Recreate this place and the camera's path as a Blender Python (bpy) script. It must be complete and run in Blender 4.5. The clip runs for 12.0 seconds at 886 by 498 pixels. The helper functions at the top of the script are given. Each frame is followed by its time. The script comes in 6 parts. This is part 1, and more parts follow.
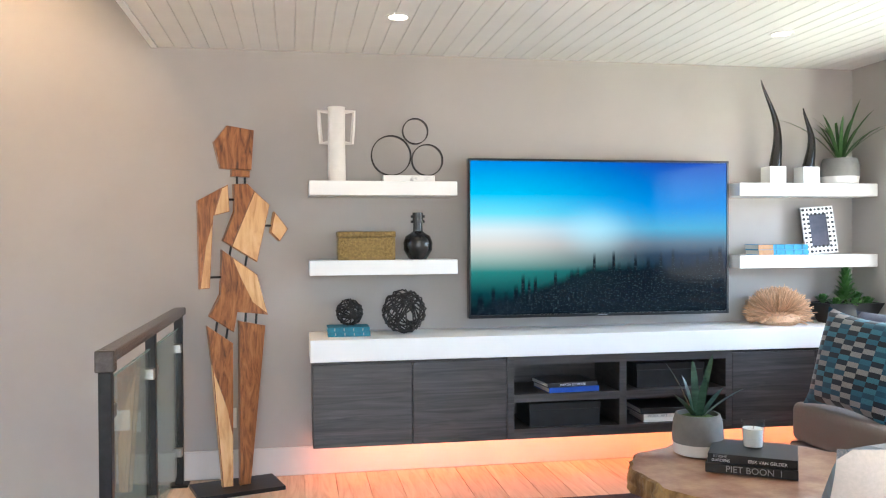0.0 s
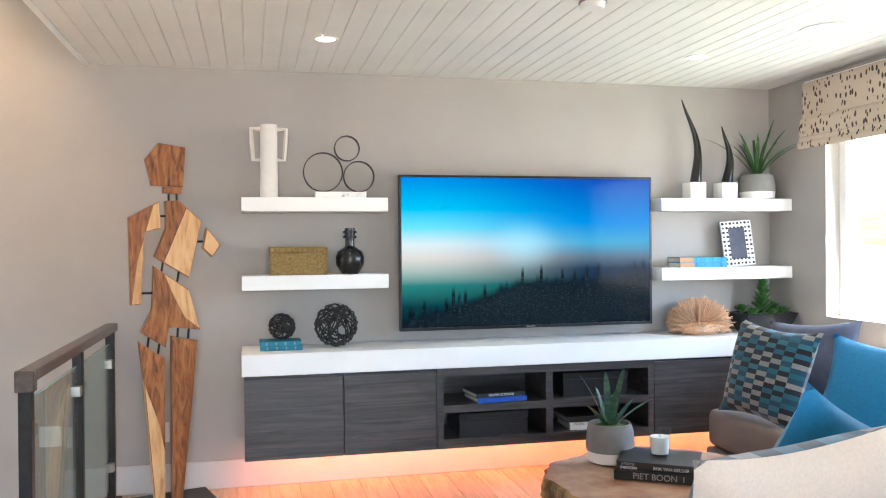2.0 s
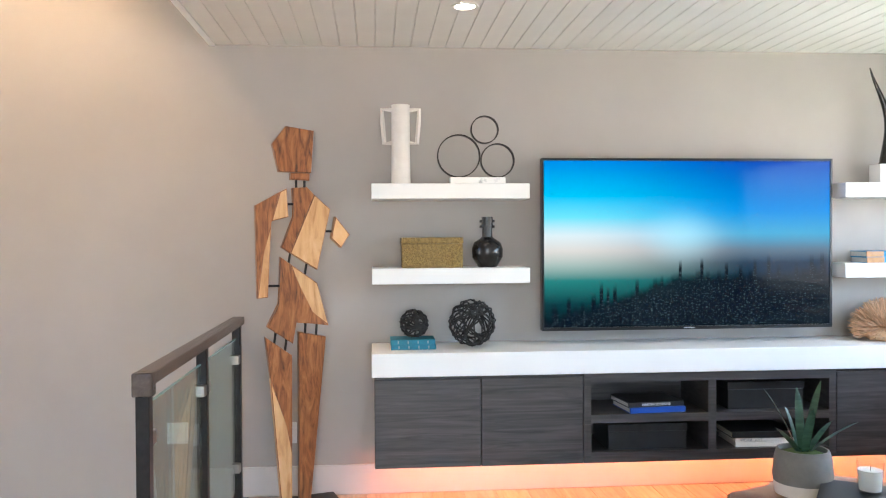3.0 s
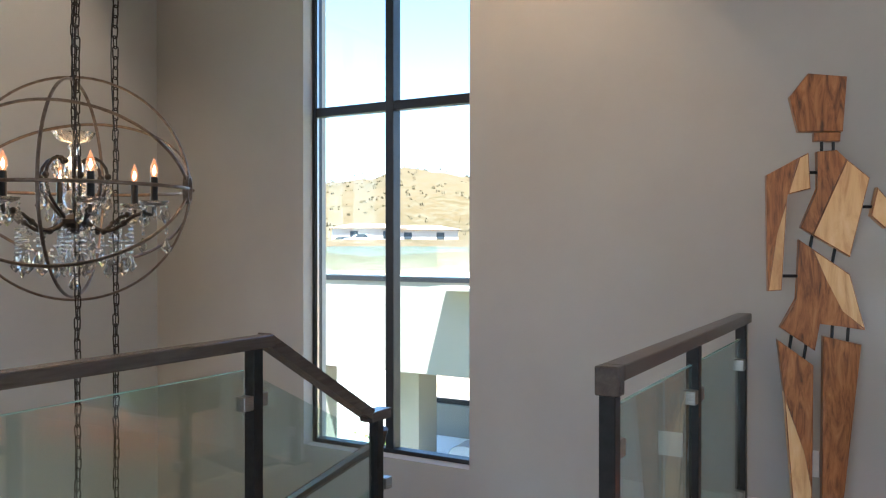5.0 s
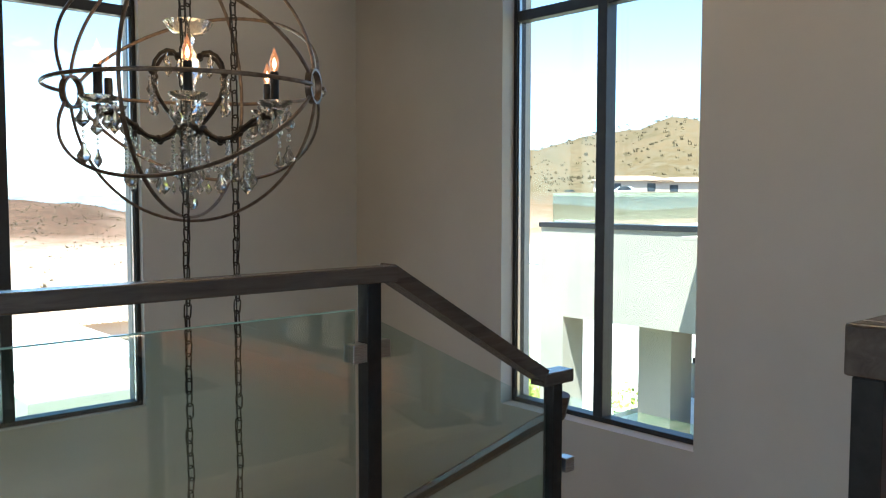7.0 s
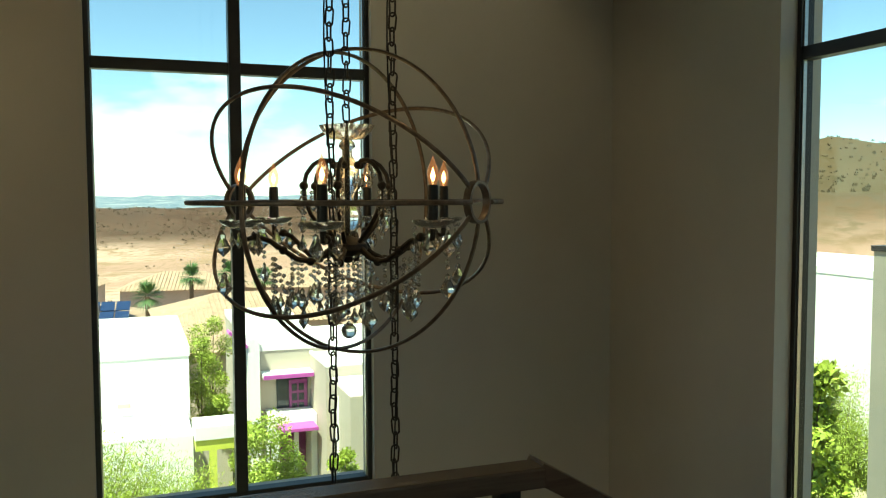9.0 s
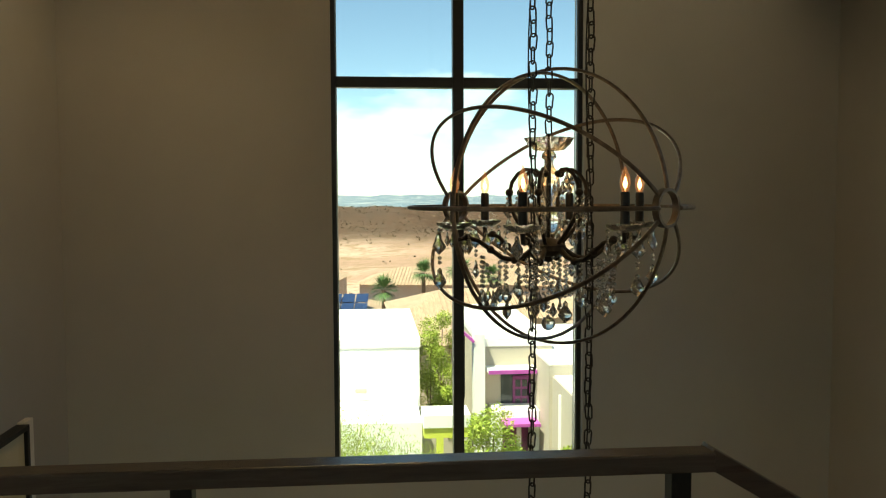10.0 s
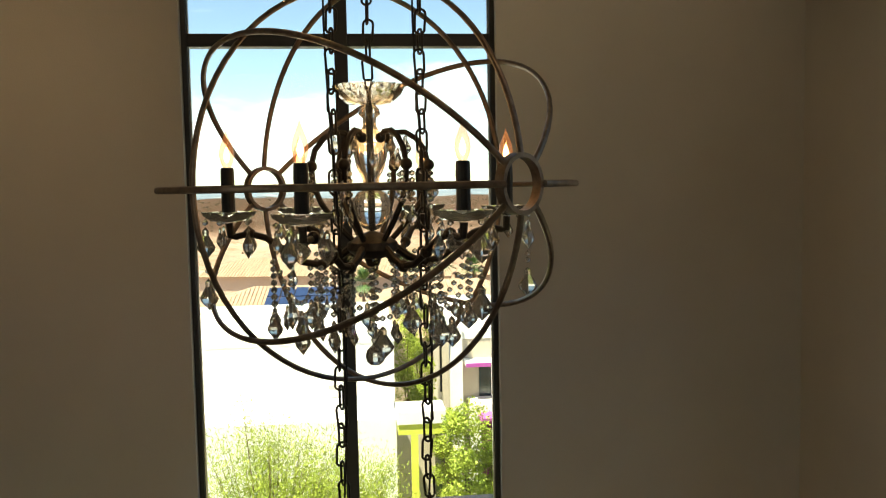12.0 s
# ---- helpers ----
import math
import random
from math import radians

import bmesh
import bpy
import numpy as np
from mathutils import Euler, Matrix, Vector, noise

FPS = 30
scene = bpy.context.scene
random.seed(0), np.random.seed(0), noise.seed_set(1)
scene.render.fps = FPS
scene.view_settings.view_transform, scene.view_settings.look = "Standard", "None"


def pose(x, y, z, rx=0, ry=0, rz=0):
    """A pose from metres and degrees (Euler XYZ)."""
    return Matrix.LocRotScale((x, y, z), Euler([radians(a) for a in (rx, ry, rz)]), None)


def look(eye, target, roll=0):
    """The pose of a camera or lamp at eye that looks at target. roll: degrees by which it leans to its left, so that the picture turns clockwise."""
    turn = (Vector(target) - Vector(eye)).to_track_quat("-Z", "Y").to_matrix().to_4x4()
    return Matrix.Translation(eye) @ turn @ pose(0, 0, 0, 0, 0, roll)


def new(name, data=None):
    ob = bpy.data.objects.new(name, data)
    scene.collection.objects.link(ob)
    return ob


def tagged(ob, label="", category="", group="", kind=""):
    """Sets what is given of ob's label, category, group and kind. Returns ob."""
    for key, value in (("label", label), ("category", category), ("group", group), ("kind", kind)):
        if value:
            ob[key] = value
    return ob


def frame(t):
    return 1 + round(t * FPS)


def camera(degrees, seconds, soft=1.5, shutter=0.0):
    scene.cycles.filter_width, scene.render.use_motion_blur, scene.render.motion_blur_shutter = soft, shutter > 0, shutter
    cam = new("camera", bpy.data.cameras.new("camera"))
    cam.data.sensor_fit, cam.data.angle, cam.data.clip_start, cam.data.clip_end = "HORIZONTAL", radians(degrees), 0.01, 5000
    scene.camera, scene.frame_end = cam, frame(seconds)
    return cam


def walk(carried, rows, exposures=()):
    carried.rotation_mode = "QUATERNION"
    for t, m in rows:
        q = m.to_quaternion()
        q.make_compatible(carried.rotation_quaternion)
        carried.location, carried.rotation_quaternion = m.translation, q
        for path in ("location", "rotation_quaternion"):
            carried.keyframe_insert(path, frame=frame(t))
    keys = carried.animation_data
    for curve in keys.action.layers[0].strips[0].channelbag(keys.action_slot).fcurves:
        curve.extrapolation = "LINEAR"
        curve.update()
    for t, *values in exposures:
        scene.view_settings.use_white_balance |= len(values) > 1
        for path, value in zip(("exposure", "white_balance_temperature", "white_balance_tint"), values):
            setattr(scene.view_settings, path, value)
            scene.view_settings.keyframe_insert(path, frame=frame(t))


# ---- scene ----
cam = camera(56.1, 12.0, soft=1.15)
PATH = [
    (0, (0.808, -4.956, 1.382), (1.154, -2.986, 1.358), -0.3),
    (0.5, (0.838, -5.058, 1.392), (1.18, -3.088, 1.373), -0.4),
    (1, (0.869, -5.138, 1.405), (1.23, -3.171, 1.4), -0.5),
    (1.5, (0.878, -5.186, 1.39), (1.275, -3.226, 1.393), -0.5),
    (2, (0.93, -5.102, 1.432), (1.38, -3.153, 1.422), -0.5),
    (2.5, (0.915, -4.877, 1.422), (1.34, -2.923, 1.409), -0.3),
    (3, (0.894, -4.644, 1.436), (1.057, -2.651, 1.404), -0.3),
    (3.5, (0.871, -4.324, 1.401), (0.71, -2.331, 1.375), -0.1),
    (3.7, (0.84, -4.213, 1.377), (0.537, -2.236, 1.359), -0.1),
    (5.3, (0.841, -3.895, 1.312), (-0.221, -2.2, 1.292), -0.1),
    (5.5, (0.821, -3.824, 1.313), (-0.264, -2.145, 1.29), -0.2),
    (6, (0.744, -3.601, 1.238), (-0.444, -1.993, 1.218), -0.2),
    (6.5, (0.728, -3.404, 1.18), (-0.602, -1.913, 1.107), -0.0),
    (6.7, (0.691, -3.297, 1.175), (-0.707, -1.871, 1.076), -0.0),
    (8.5, (0.256, -2.636, 1.392), (-1.505, -1.696, 1.269), 0.4),
    (9, (0.346, -2.528, 1.531), (-1.523, -1.827, 1.405), -0.2),
    (9.5, (0.483, -2.504, 1.59), (-1.469, -2.087, 1.47), -0.1),
    (10, (0.607, -2.51, 1.55), (-1.382, -2.337, 1.424), -0.2),
    (10.5, (0.577, -2.464, 1.577), (-1.419, -2.423, 1.444), -0.2),
    (11, (0.358, -2.301, 1.574), (-1.637, -2.302, 1.433), -0.4),
    (11.5, (0.115, -2.148, 1.565), (-1.879, -2.136, 1.418), -0.6),
    (12, (-0.14, -2.004, 1.515), (-2.123, -1.798, 1.365), -1.1),
]
EXPOSURES = [(0, 3.8, 6000, 6), (3.0, 3.8, 6000, 6), (3.5, 3.6, 5800, 3), (5.5, 2.9, 5500, 1), (6.5, 2.78, 5500, 1), (8.4, 1.55, 6700, -26), (9.0, 1.35, 6900, -24), (9.5, 1.1, 7200, -20), (10.5, 1.42, 7800, -9), (12, 1.55, 8000, -5)]
walk(cam, [(t, look(eye, target, roll)) for t, eye, target, roll in PATH], EXPOSURES)


# ---- world, sun, large lights ----
SUN = Vector((-0.27, 0.36, -1.0)).normalized()
world = bpy.data.worlds.new("world")
scene.world = world
world.use_nodes = True
wn = world.node_tree.nodes
wl = world.node_tree.links
sky = wn.new("ShaderNodeTexSky")
sky.sky_type = "NISHITA"
sky.sun_disc = False
sky.sun_elevation = math.asin(-SUN.z)
sky.sun_rotation = math.atan2(-SUN.x, -SUN.y)
sky.dust_density = 0.05
sky.air_density = 0.75
sky.ozone_density = 1.6
sky.altitude = 700
wn["Background"].inputs[1].default_value = 0.10
# clouds low over the horizon
tc = wn.new("ShaderNodeTexCoord")
mp = wn.new("ShaderNodeMapping")
mp.inputs["Scale"].default_value = (1.0, 1.0, 2.6)
cl = wn.new("ShaderNodeTexNoise")
cl.inputs["Scale"].default_value = 3.2
cl.inputs["Detail"].default_value = 9
cl.inputs["Roughness"].default_value = 0.52
sep = wn.new("ShaderNodeSeparateXYZ")
band = wn.new("ShaderNodeMapRange")
band.inputs["From Min"].default_value = 0.0
band.inputs["From Max"].default_value = 0.22
band.inputs["To Min"].default_value = 0.13
band.inputs["To Max"].default_value = -0.20
add = wn.new("ShaderNodeMath")
westward = wn.new("ShaderNodeMath")
westward.operation = "MULTIPLY_ADD"
westward.inputs[1].default_value, westward.inputs[2].default_value = -0.50, -0.465
lean = wn.new("ShaderNodeMath")
haze = wn.new("ShaderNodeMapRange")
haze.inputs["From Min"].default_value, haze.inputs["From Max"].default_value = 0.015, 0.06
haze.inputs["To Min"].default_value, haze.inputs["To Max"].default_value = -0.20, 0.0
lift = wn.new("ShaderNodeMath")
cr = wn.new("ShaderNodeMapRange")
cr.inputs["From Min"].default_value = 0.455
cr.inputs["From Max"].default_value = 0.61
mixc = wn.new("ShaderNodeMix")
mixc.data_type = "RGBA"
cr.inputs["To Max"].default_value = 0.9
mixc.inputs["B"].default_value = (9.6, 9.8, 10.1, 1)
wl.new(tc.outputs["Generated"], mp.inputs["Vector"])
wl.new(mp.outputs["Vector"], cl.inputs["Vector"])
wl.new(tc.outputs["Generated"], sep.inputs[0])
wl.new(sep.outputs["Z"], band.inputs["Value"])
wl.new(cl.outputs["Fac"], add.inputs[0])
wl.new(band.outputs["Result"], add.inputs[1])
wl.new(sep.outputs["X"], westward.inputs[0])
wl.new(add.outputs[0], lean.inputs[0])
wl.new(westward.outputs[0], lean.inputs[1])
wl.new(sep.outputs["Z"], haze.inputs["Value"])
wl.new(lean.outputs[0], lift.inputs[0])
wl.new(haze.outputs["Result"], lift.inputs[1])
wl.new(lift.outputs[0], cr.inputs["Value"])
wl.new(cr.outputs["Result"], mixc.inputs["Factor"])
wl.new(sky.outputs[0], mixc.inputs["A"])
wl.new(mixc.outputs["Result"], wn["Background"].inputs[0])

sun_data = bpy.data.lights.new("sun", "SUN")
sun_data.energy, sun_data.angle, sun_data.color = 5.0, radians(0.5), (1.0, 0.95, 0.87)
sun_ob = new("sun", sun_data)
sun_ob.matrix_world = look((0, 0, 30), Vector((0, 0, 30)) + SUN)


def area(name, eye, target, sx, sy, watts, colour):
    d = bpy.data.lights.new(name, "AREA")
    d.shape, d.size, d.size_y, d.energy, d.color = "RECTANGLE", sx, sy, 1.12 * watts, colour
    o = new(name, d)
    o.matrix_world = look(eye, target)
    return o


def spot(name, eye, watts, colour, size=110, radius=0.04):
    d = bpy.data.lights.new(name, "SPOT")
    d.energy, d.color, d.spot_size, d.spot_blend, d.shadow_soft_size = watts, colour, radians(size), 0.6, radius
    o = new(name, d)
    o.matrix_world = look(eye, Vector(eye) + Vector((0, 0.001, -1)))
    return o


# sky light in the openings; the south one is unseen and added
area("window_light_east", (4.5, -2.1, 1.55), (0, -2.1, 1.2), 3.0, 1.2, 4, (0.93, 0.97, 1.0))
area("added_light_south", (0.9, -8.95, 1.3), (0.9, 0, 1.2), 3.4, 2.2, 8.5, (0.95, 0.97, 1.0))
# recessed lamps; the pair at y -4.2 is unseen and added
WARM = (1.0, 0.70, 0.42)
for lx, ly in ((1.31, -0.85), (3.40, -0.83), (1.31, -4.2), (3.40, -4.2)):
    spot("downlight_glow", (lx, ly, 2.47), 0.9, WARM)
# first lamp accounts for the warm wall wash; the second is added fill
for lx, ly, lw_, cone in ((-0.9, -0.65, 19.0, 84), (-2.7, -2.5, 9.5, 118)):
    spot("stair_hall_glow", (lx, ly, 3.86), lw_, (1.0, 0.62, 0.34), cone)
# added fill in place of window daylight on the stairwell's south wall
south_fill = spot("south_fill_glow", (-2.3, -2.9, 3.86), 19.0, (1.0, 0.66, 0.40), 84)
south_fill.matrix_world = look((-2.3, -2.9, 3.86), (-2.7, -4.05, 0.9))
# added fill that brightens the west wall's north end; no lamp known there
corner = spot("corner_fill_glow", (-2.75, -1.05, 3.86), 9.5, (1.0, 0.72, 0.50), 68)
corner.matrix_world = look((-2.75, -1.05, 3.86), (-3.7, -0.95, 1.1))
area("cabinet_strip_glow", (2.65, -0.14, 0.243), (2.65, -0.10, 0.0), 3.4, 0.03, 1.15, (1.0, 0.23, 0.085))


# ---- materials ----
def shader(name, base, other=None, scale=8.0, rough=0.6, metal=0.0, bump=0.0, bscale=60.0, detail=4.0,
           stretch=(1, 1, 1), rvar=0.0, lo=0.35, hi=0.65, spec=0.5, island=0.0, objrand=0.0, trans=0.0, ior=1.45, coat=0.0, sheen=0.0):
    m = bpy.data.materials.new(name)
    m.use_nodes = True
    n, l = m.node_tree.nodes, m.node_tree.links
    b = n["Principled BSDF"]
    b.inputs["Base Color"].default_value = (*base, 1)
    b.inputs["Roughness"].default_value = rough
    b.inputs["Metallic"].default_value = metal
    b.inputs["Specular IOR Level"].default_value = spec
    b.inputs["Transmission Weight"].default_value = trans
    b.inputs["IOR"].default_value = ior
    b.inputs["Coat Weight"].default_value = coat
    b.inputs["Sheen Weight"].default_value = sheen
    t = n.new("ShaderNodeTexCoord")
    mpn = n.new("ShaderNodeMapping")
    mpn.inputs["Scale"].default_value = stretch
    l.new(t.outputs["Object"], mpn.inputs["Vector"])
    vec = mpn.outputs["Vector"]
    if objrand or island:
        src = n.new("ShaderNodeObjectInfo").outputs["Random"] if objrand else n.new("ShaderNodeNewGeometry").outputs["Random Per Island"]
        sc = n.new("ShaderNodeVectorMath")
        sc.operation = "ADD"
        mul = n.new("ShaderNodeMath")
        mul.operation = "MULTIPLY"
        mul.inputs[1].default_value = 37.0
        l.new(src, mul.inputs[0])
        l.new(vec, sc.inputs[0])
        l.new(mul.outputs[0], sc.inputs[1])
        vec = sc.outputs[0]
    colour = None
    if other is not None:
        tex = n.new("ShaderNodeTexNoise")
        tex.inputs["Scale"].default_value = scale
        tex.inputs["Detail"].default_value = detail
        tex.inputs["Roughness"].default_value = 0.6
        l.new(vec, tex.inputs["Vector"])
        r = n.new("ShaderNodeMapRange")
        r.inputs["From Min"].default_value, r.inputs["From Max"].default_value = lo, hi
        l.new(tex.outputs["Fac"], r.inputs["Value"])
        mx = n.new("ShaderNodeMix")
        mx.data_type = "RGBA"
        mx.inputs["A"].default_value = (*base, 1)
        mx.inputs["B"].default_value = (*other, 1)
        l.new(r.outputs["Result"], mx.inputs["Factor"])
        colour = mx.outputs["Result"]
        if rvar:
            rr = n.new("ShaderNodeMapRange")
            rr.inputs["To Min"].default_value, rr.inputs["To Max"].default_value = rough - rvar, rough + rvar
            l.new(tex.outputs["Fac"], rr.inputs["Value"])
            l.new(rr.outputs["Result"], b.inputs["Roughness"])
    if objrand or island:
        hsv = n.new("ShaderNodeHueSaturation")
        vr = n.new("ShaderNodeMapRange")
        amount = objrand or island
        vr.inputs["To Min"].default_value, vr.inputs["To Max"].default_value = 1 - amount, 1 + amount
        l.new(src, vr.inputs["Value"])
        l.new(vr.outputs["Result"], hsv.inputs["Value"])
        if colour:
            l.new(colour, hsv.inputs["Color"])
        else:
            hsv.inputs["Color"].default_value = (*base, 1)
        colour = hsv.outputs["Color"]
    if colour:
        l.new(colour, b.inputs["Base Color"])
    if bump:
        bt = n.new("ShaderNodeTexNoise")
        bt.inputs["Scale"].default_value = bscale
        bt.inputs["Detail"].default_value = 5
        l.new(vec, bt.inputs["Vector"])
        bn = n.new("ShaderNodeBump")
        bn.inputs["Strength"].default_value = bump
        bn.inputs["Distance"].default_value = 0.01
        l.new(bt.outputs["Fac"], bn.inputs["Height"])
        l.new(bn.outputs["Normal"], b.inputs["Normal"])
    return m


def grain(name, ramp, scale, stretch, rough=0.5, distortion=4.0, bump=0.15, random_amount=0.0, coat=0.0):
    """Wood with long grain: a wave warped by noise, coloured by a ramp of (place, colour)."""
    m = bpy.data.materials.new(name)
    m.use_nodes = True
    n, l = m.node_tree.nodes, m.node_tree.links
    b = n["Principled BSDF"]
    b.inputs["Roughness"].default_value = rough
    b.inputs["Coat Weight"].default_value = coat
    t = n.new("ShaderNodeTexCoord")
    mpn = n.new("ShaderNodeMapping")
    mpn.inputs["Scale"].default_value = stretch
    l.new(t.outputs["Object"], mpn.inputs["Vector"])
    src = n.new("ShaderNodeObjectInfo").outputs["Random"] if random_amount else n.new("ShaderNodeNewGeometry").outputs["Random Per Island"]
    mul = n.new("ShaderNodeMath")
    mul.operation = "MULTIPLY"
    mul.inputs[1].default_value = 23.0
    l.new(src, mul.inputs[0])
    sc = n.new("ShaderNodeVectorMath")
    l.new(mpn.outputs["Vector"], sc.inputs[0])
    l.new(mul.outputs[0], sc.inputs[1])
    w = n.new("ShaderNodeTexNoise")
    w.inputs["Scale"].default_value = scale
    w.inputs["Detail"].default_value = 8
    w.inputs["Roughness"].default_value = 0.62
    w.inputs["Distortion"].default_value = distortion * 0.2
    l.new(sc.outputs[0], w.inputs["Vector"])
    rp = n.new("ShaderNodeValToRGB")
    e = rp.color_ramp.elements
    e[0].position, e[0].color = ramp[0][0], (*ramp[0][1], 1)
    e[1].position, e[1].color = ramp[-1][0], (*ramp[-1][1], 1)
    for p, c in ramp[1:-1]:
        k = e.new(p)
        k.color = (*c, 1)
    l.new(w.outputs["Fac"], rp.inputs["Fac"])
    colour = rp.outputs["Color"]
    if random_amount:
        hsv = n.new("ShaderNodeHueSaturation")
        vr = n.new("ShaderNodeMapRange")
        vr.inputs["To Min"].default_value, vr.inputs["To Max"].default_value = 1 - random_amount, 1 + random_amount
        l.new(src, vr.inputs["Value"])
        l.new(vr.outputs["Result"], hsv.inputs["Value"])
        l.new(colour, hsv.inputs["Color"])
        colour = hsv.outputs["Color"]
    l.new(colour, b.inputs["Base Color"])
    bn = n.new("ShaderNodeBump")
    bn.inputs["Strength"].default_value = bump
    bn.inputs["Distance"].default_value = 0.004
    l.new(w.outputs["Fac"], bn.inputs["Height"])
    l.new(bn.outputs["Normal"], b.inputs["Normal"])
    return m


def glow(name, colour, strength):
    m = bpy.data.materials.new(name)
    m.use_nodes = True
    b = m.node_tree.nodes["Principled BSDF"]
    b.inputs["Base Color"].default_value = (*colour, 1)
    b.inputs["Emission Color"].default_value = (*colour, 1)
    b.inputs["Emission Strength"].default_value = strength
    return m


def pane_glass(name, tint, gloss=0.08):
    """Thin clear pane: straight through, with a Fresnel-driven gloss."""
    m = bpy.data.materials.new(name)
    m.use_nodes = True
    n, l = m.node_tree.nodes, m.node_tree.links
    n.remove(n["Principled BSDF"])
    tr = n.new("ShaderNodeBsdfTransparent")
    tr.inputs["Color"].default_value = (*tint, 1)
    gl = n.new("ShaderNodeBsdfGlossy")
    gl.inputs["Roughness"].default_value = 0.01
    lw = n.new("ShaderNodeLayerWeight")
    lw.inputs["Blend"].default_value = 0.5
    pw = n.new("ShaderNodeMath")
    pw.operation = "POWER"
    pw.inputs[1].default_value = 4.0
    l.new(lw.outputs["Facing"], pw.inputs[0])
    fr = n.new("ShaderNodeMapRange")
    fr.inputs["To Min"].default_value, fr.inputs["To Max"].default_value = gloss * 0.35, 0.5
    l.new(pw.outputs[0], fr.inputs["Value"])
    mx = n.new("ShaderNodeMixShader")
    l.new(fr.outputs[0], mx.inputs[0])
    l.new(tr.outputs[0], mx.inputs[1])
    l.new(gl.outputs[0], mx.inputs[2])
    l.new(mx.outputs[0], n["Material Output"].inputs["Surface"])
    return m


WALL = shader("wall_paint", (0.385, 0.36, 0.335), (0.415, 0.39, 0.365), 1.3, 0.75, bump=0.08, bscale=140, spec=0.3)
CEIL = shader("ceiling_paint", (0.80, 0.78, 0.75), (0.75, 0.73, 0.70), 2.0, 0.55, bump=0.05, bscale=60)
TRIM = shader("trim_paint", (0.62, 0.60, 0.58), (0.58, 0.56, 0.54), 3.0, 0.5)
WHITE = shader("white_lacquer", (0.82, 0.82, 0.81), (0.80, 0.80, 0.79), 4.0, 0.42, rvar=0.03, spec=0.35)
FLOORW = grain("pale_oak_plank", [(0.25, (0.42, 0.28, 0.19)), (0.5, (0.58, 0.44, 0.33)), (0.8, (0.68, 0.55, 0.44))], 3.0, (9, 0.8, 4), 0.42, 5, 0.12, 0.16)
CABW = grain("grey_brown_veneer", [(0.28, (0.016, 0.014, 0.014)), (0.5, (0.044, 0.038, 0.037)), (0.75, (0.088, 0.078, 0.074))], 2.2, (0.9, 4, 16), 0.45, 5, 0.10, 0.06)
RAILW = grain("grey_stained_rail", [(0.3, (0.045, 0.034, 0.029)), (0.55, (0.075, 0.058, 0.05)), (0.8, (0.11, 0.088, 0.078))], 3.0, (14, 1.2, 14), 0.27, 4, 0.10)
HEART = grain("heartwood", [(0.3, (0.06, 0.018, 0.006)), (0.44, (0.22, 0.075, 0.022)), (0.58, (0.36, 0.135, 0.042)), (0.75, (0.46, 0.21, 0.08))], 2.6, (9, 9, 1.6), 0.36, 9, 0.12, 0.0, 0.2)
SAP = grain("sapwood", [(0.3, (0.46, 0.22, 0.08)), (0.5, (0.66, 0.39, 0.175)), (0.75, (0.75, 0.50, 0.27))], 2.2, (7, 7, 1.3), 0.38, 7, 0.10, 0.0, 0.2)
SLAB = shader("petrified_wood", (0.58, 0.37, 0.23), (0.31, 0.135, 0.075), 7.0, 0.28, bump=0.12, bscale=18, detail=9, coat=0.4)
BARK = shader("slab_rim", (0.42, 0.26, 0.10), (0.12, 0.06, 0.025), 12.0, 0.7, bump=0.9, bscale=34, stretch=(1, 1, 0.35))
BLACK = shader("black_metal", (0.012, 0.012, 0.013), (0.02, 0.02, 0.021), 30, 0.4, 0.3, spec=0.4)
FRAME = shader("bronze_window_frame", (0.012, 0.012, 0.014), (0.018, 0.018, 0.02), 20, 0.45)
STEEL = shader("brushed_steel", (0.42, 0.40, 0.38), (0.30, 0.29, 0.28), 60, 0.3, 1.0, stretch=(1, 1, 8))
GLASS = pane_glass("window_glass", (0.97, 0.985, 0.98), 0.06)
RGLASS = pane_glass("rail_glass", (0.85, 0.935, 0.925), 0.32)
SCREEN_BLACK = shader("black_plastic", (0.008, 0.008, 0.009), None, rough=0.3)
ORBMETAL = shader("aged_iron", (0.20, 0.155, 0.125), (0.11, 0.085, 0.07), 40, 0.42, 0.9)
IRON = shader("dark_iron", (0.022, 0.018, 0.016), (0.045, 0.036, 0.03), 60, 0.5, 0.6)
CRYSTAL = shader("smoky_crystal", (0.62, 0.60, 0.57), None, rough=0.02, trans=0.85, ior=1.55, spec=0.8)
CUTGLASS = shader("clear_cut_glass", (0.9, 0.88, 0.85), None, rough=0.03, trans=0.92, ior=1.5)
BULB = pane_glass("bulb_glass", (0.92, 0.78, 0.66), 0.35)
bn, bl = BULB.node_tree.nodes, BULB.node_tree.links
be = bn.new("ShaderNodeEmission")
be.inputs["Color"].default_value, be.inputs["Strength"].default_value = (1.0, 0.33, 0.13, 1), 0.06
bs = bn.new("ShaderNodeAddShader")
bo = [x for x in bn if x.type == "OUTPUT_MATERIAL"][0]
bl.new(bo.inputs["Surface"].links[0].from_socket, bs.inputs[0])
bl.new(be.outputs[0], bs.inputs[1])
bl.new(bs.outputs[0], bo.inputs["Surface"])
FILAMENT = glow("lamp_filament", (1.0, 0.52, 0.27), 5.0)
LAMPFACE = glow("downlight_lens", (1.0, 0.86, 0.70), 1.2)
LED = glow("led_strip", (1.0, 0.24, 0.08), 0.5)
CERAMIC = shader("white_ceramic", (0.78, 0.74, 0.69), (0.72, 0.68, 0.63), 12, 0.5, bump=0.12, bscale=90)
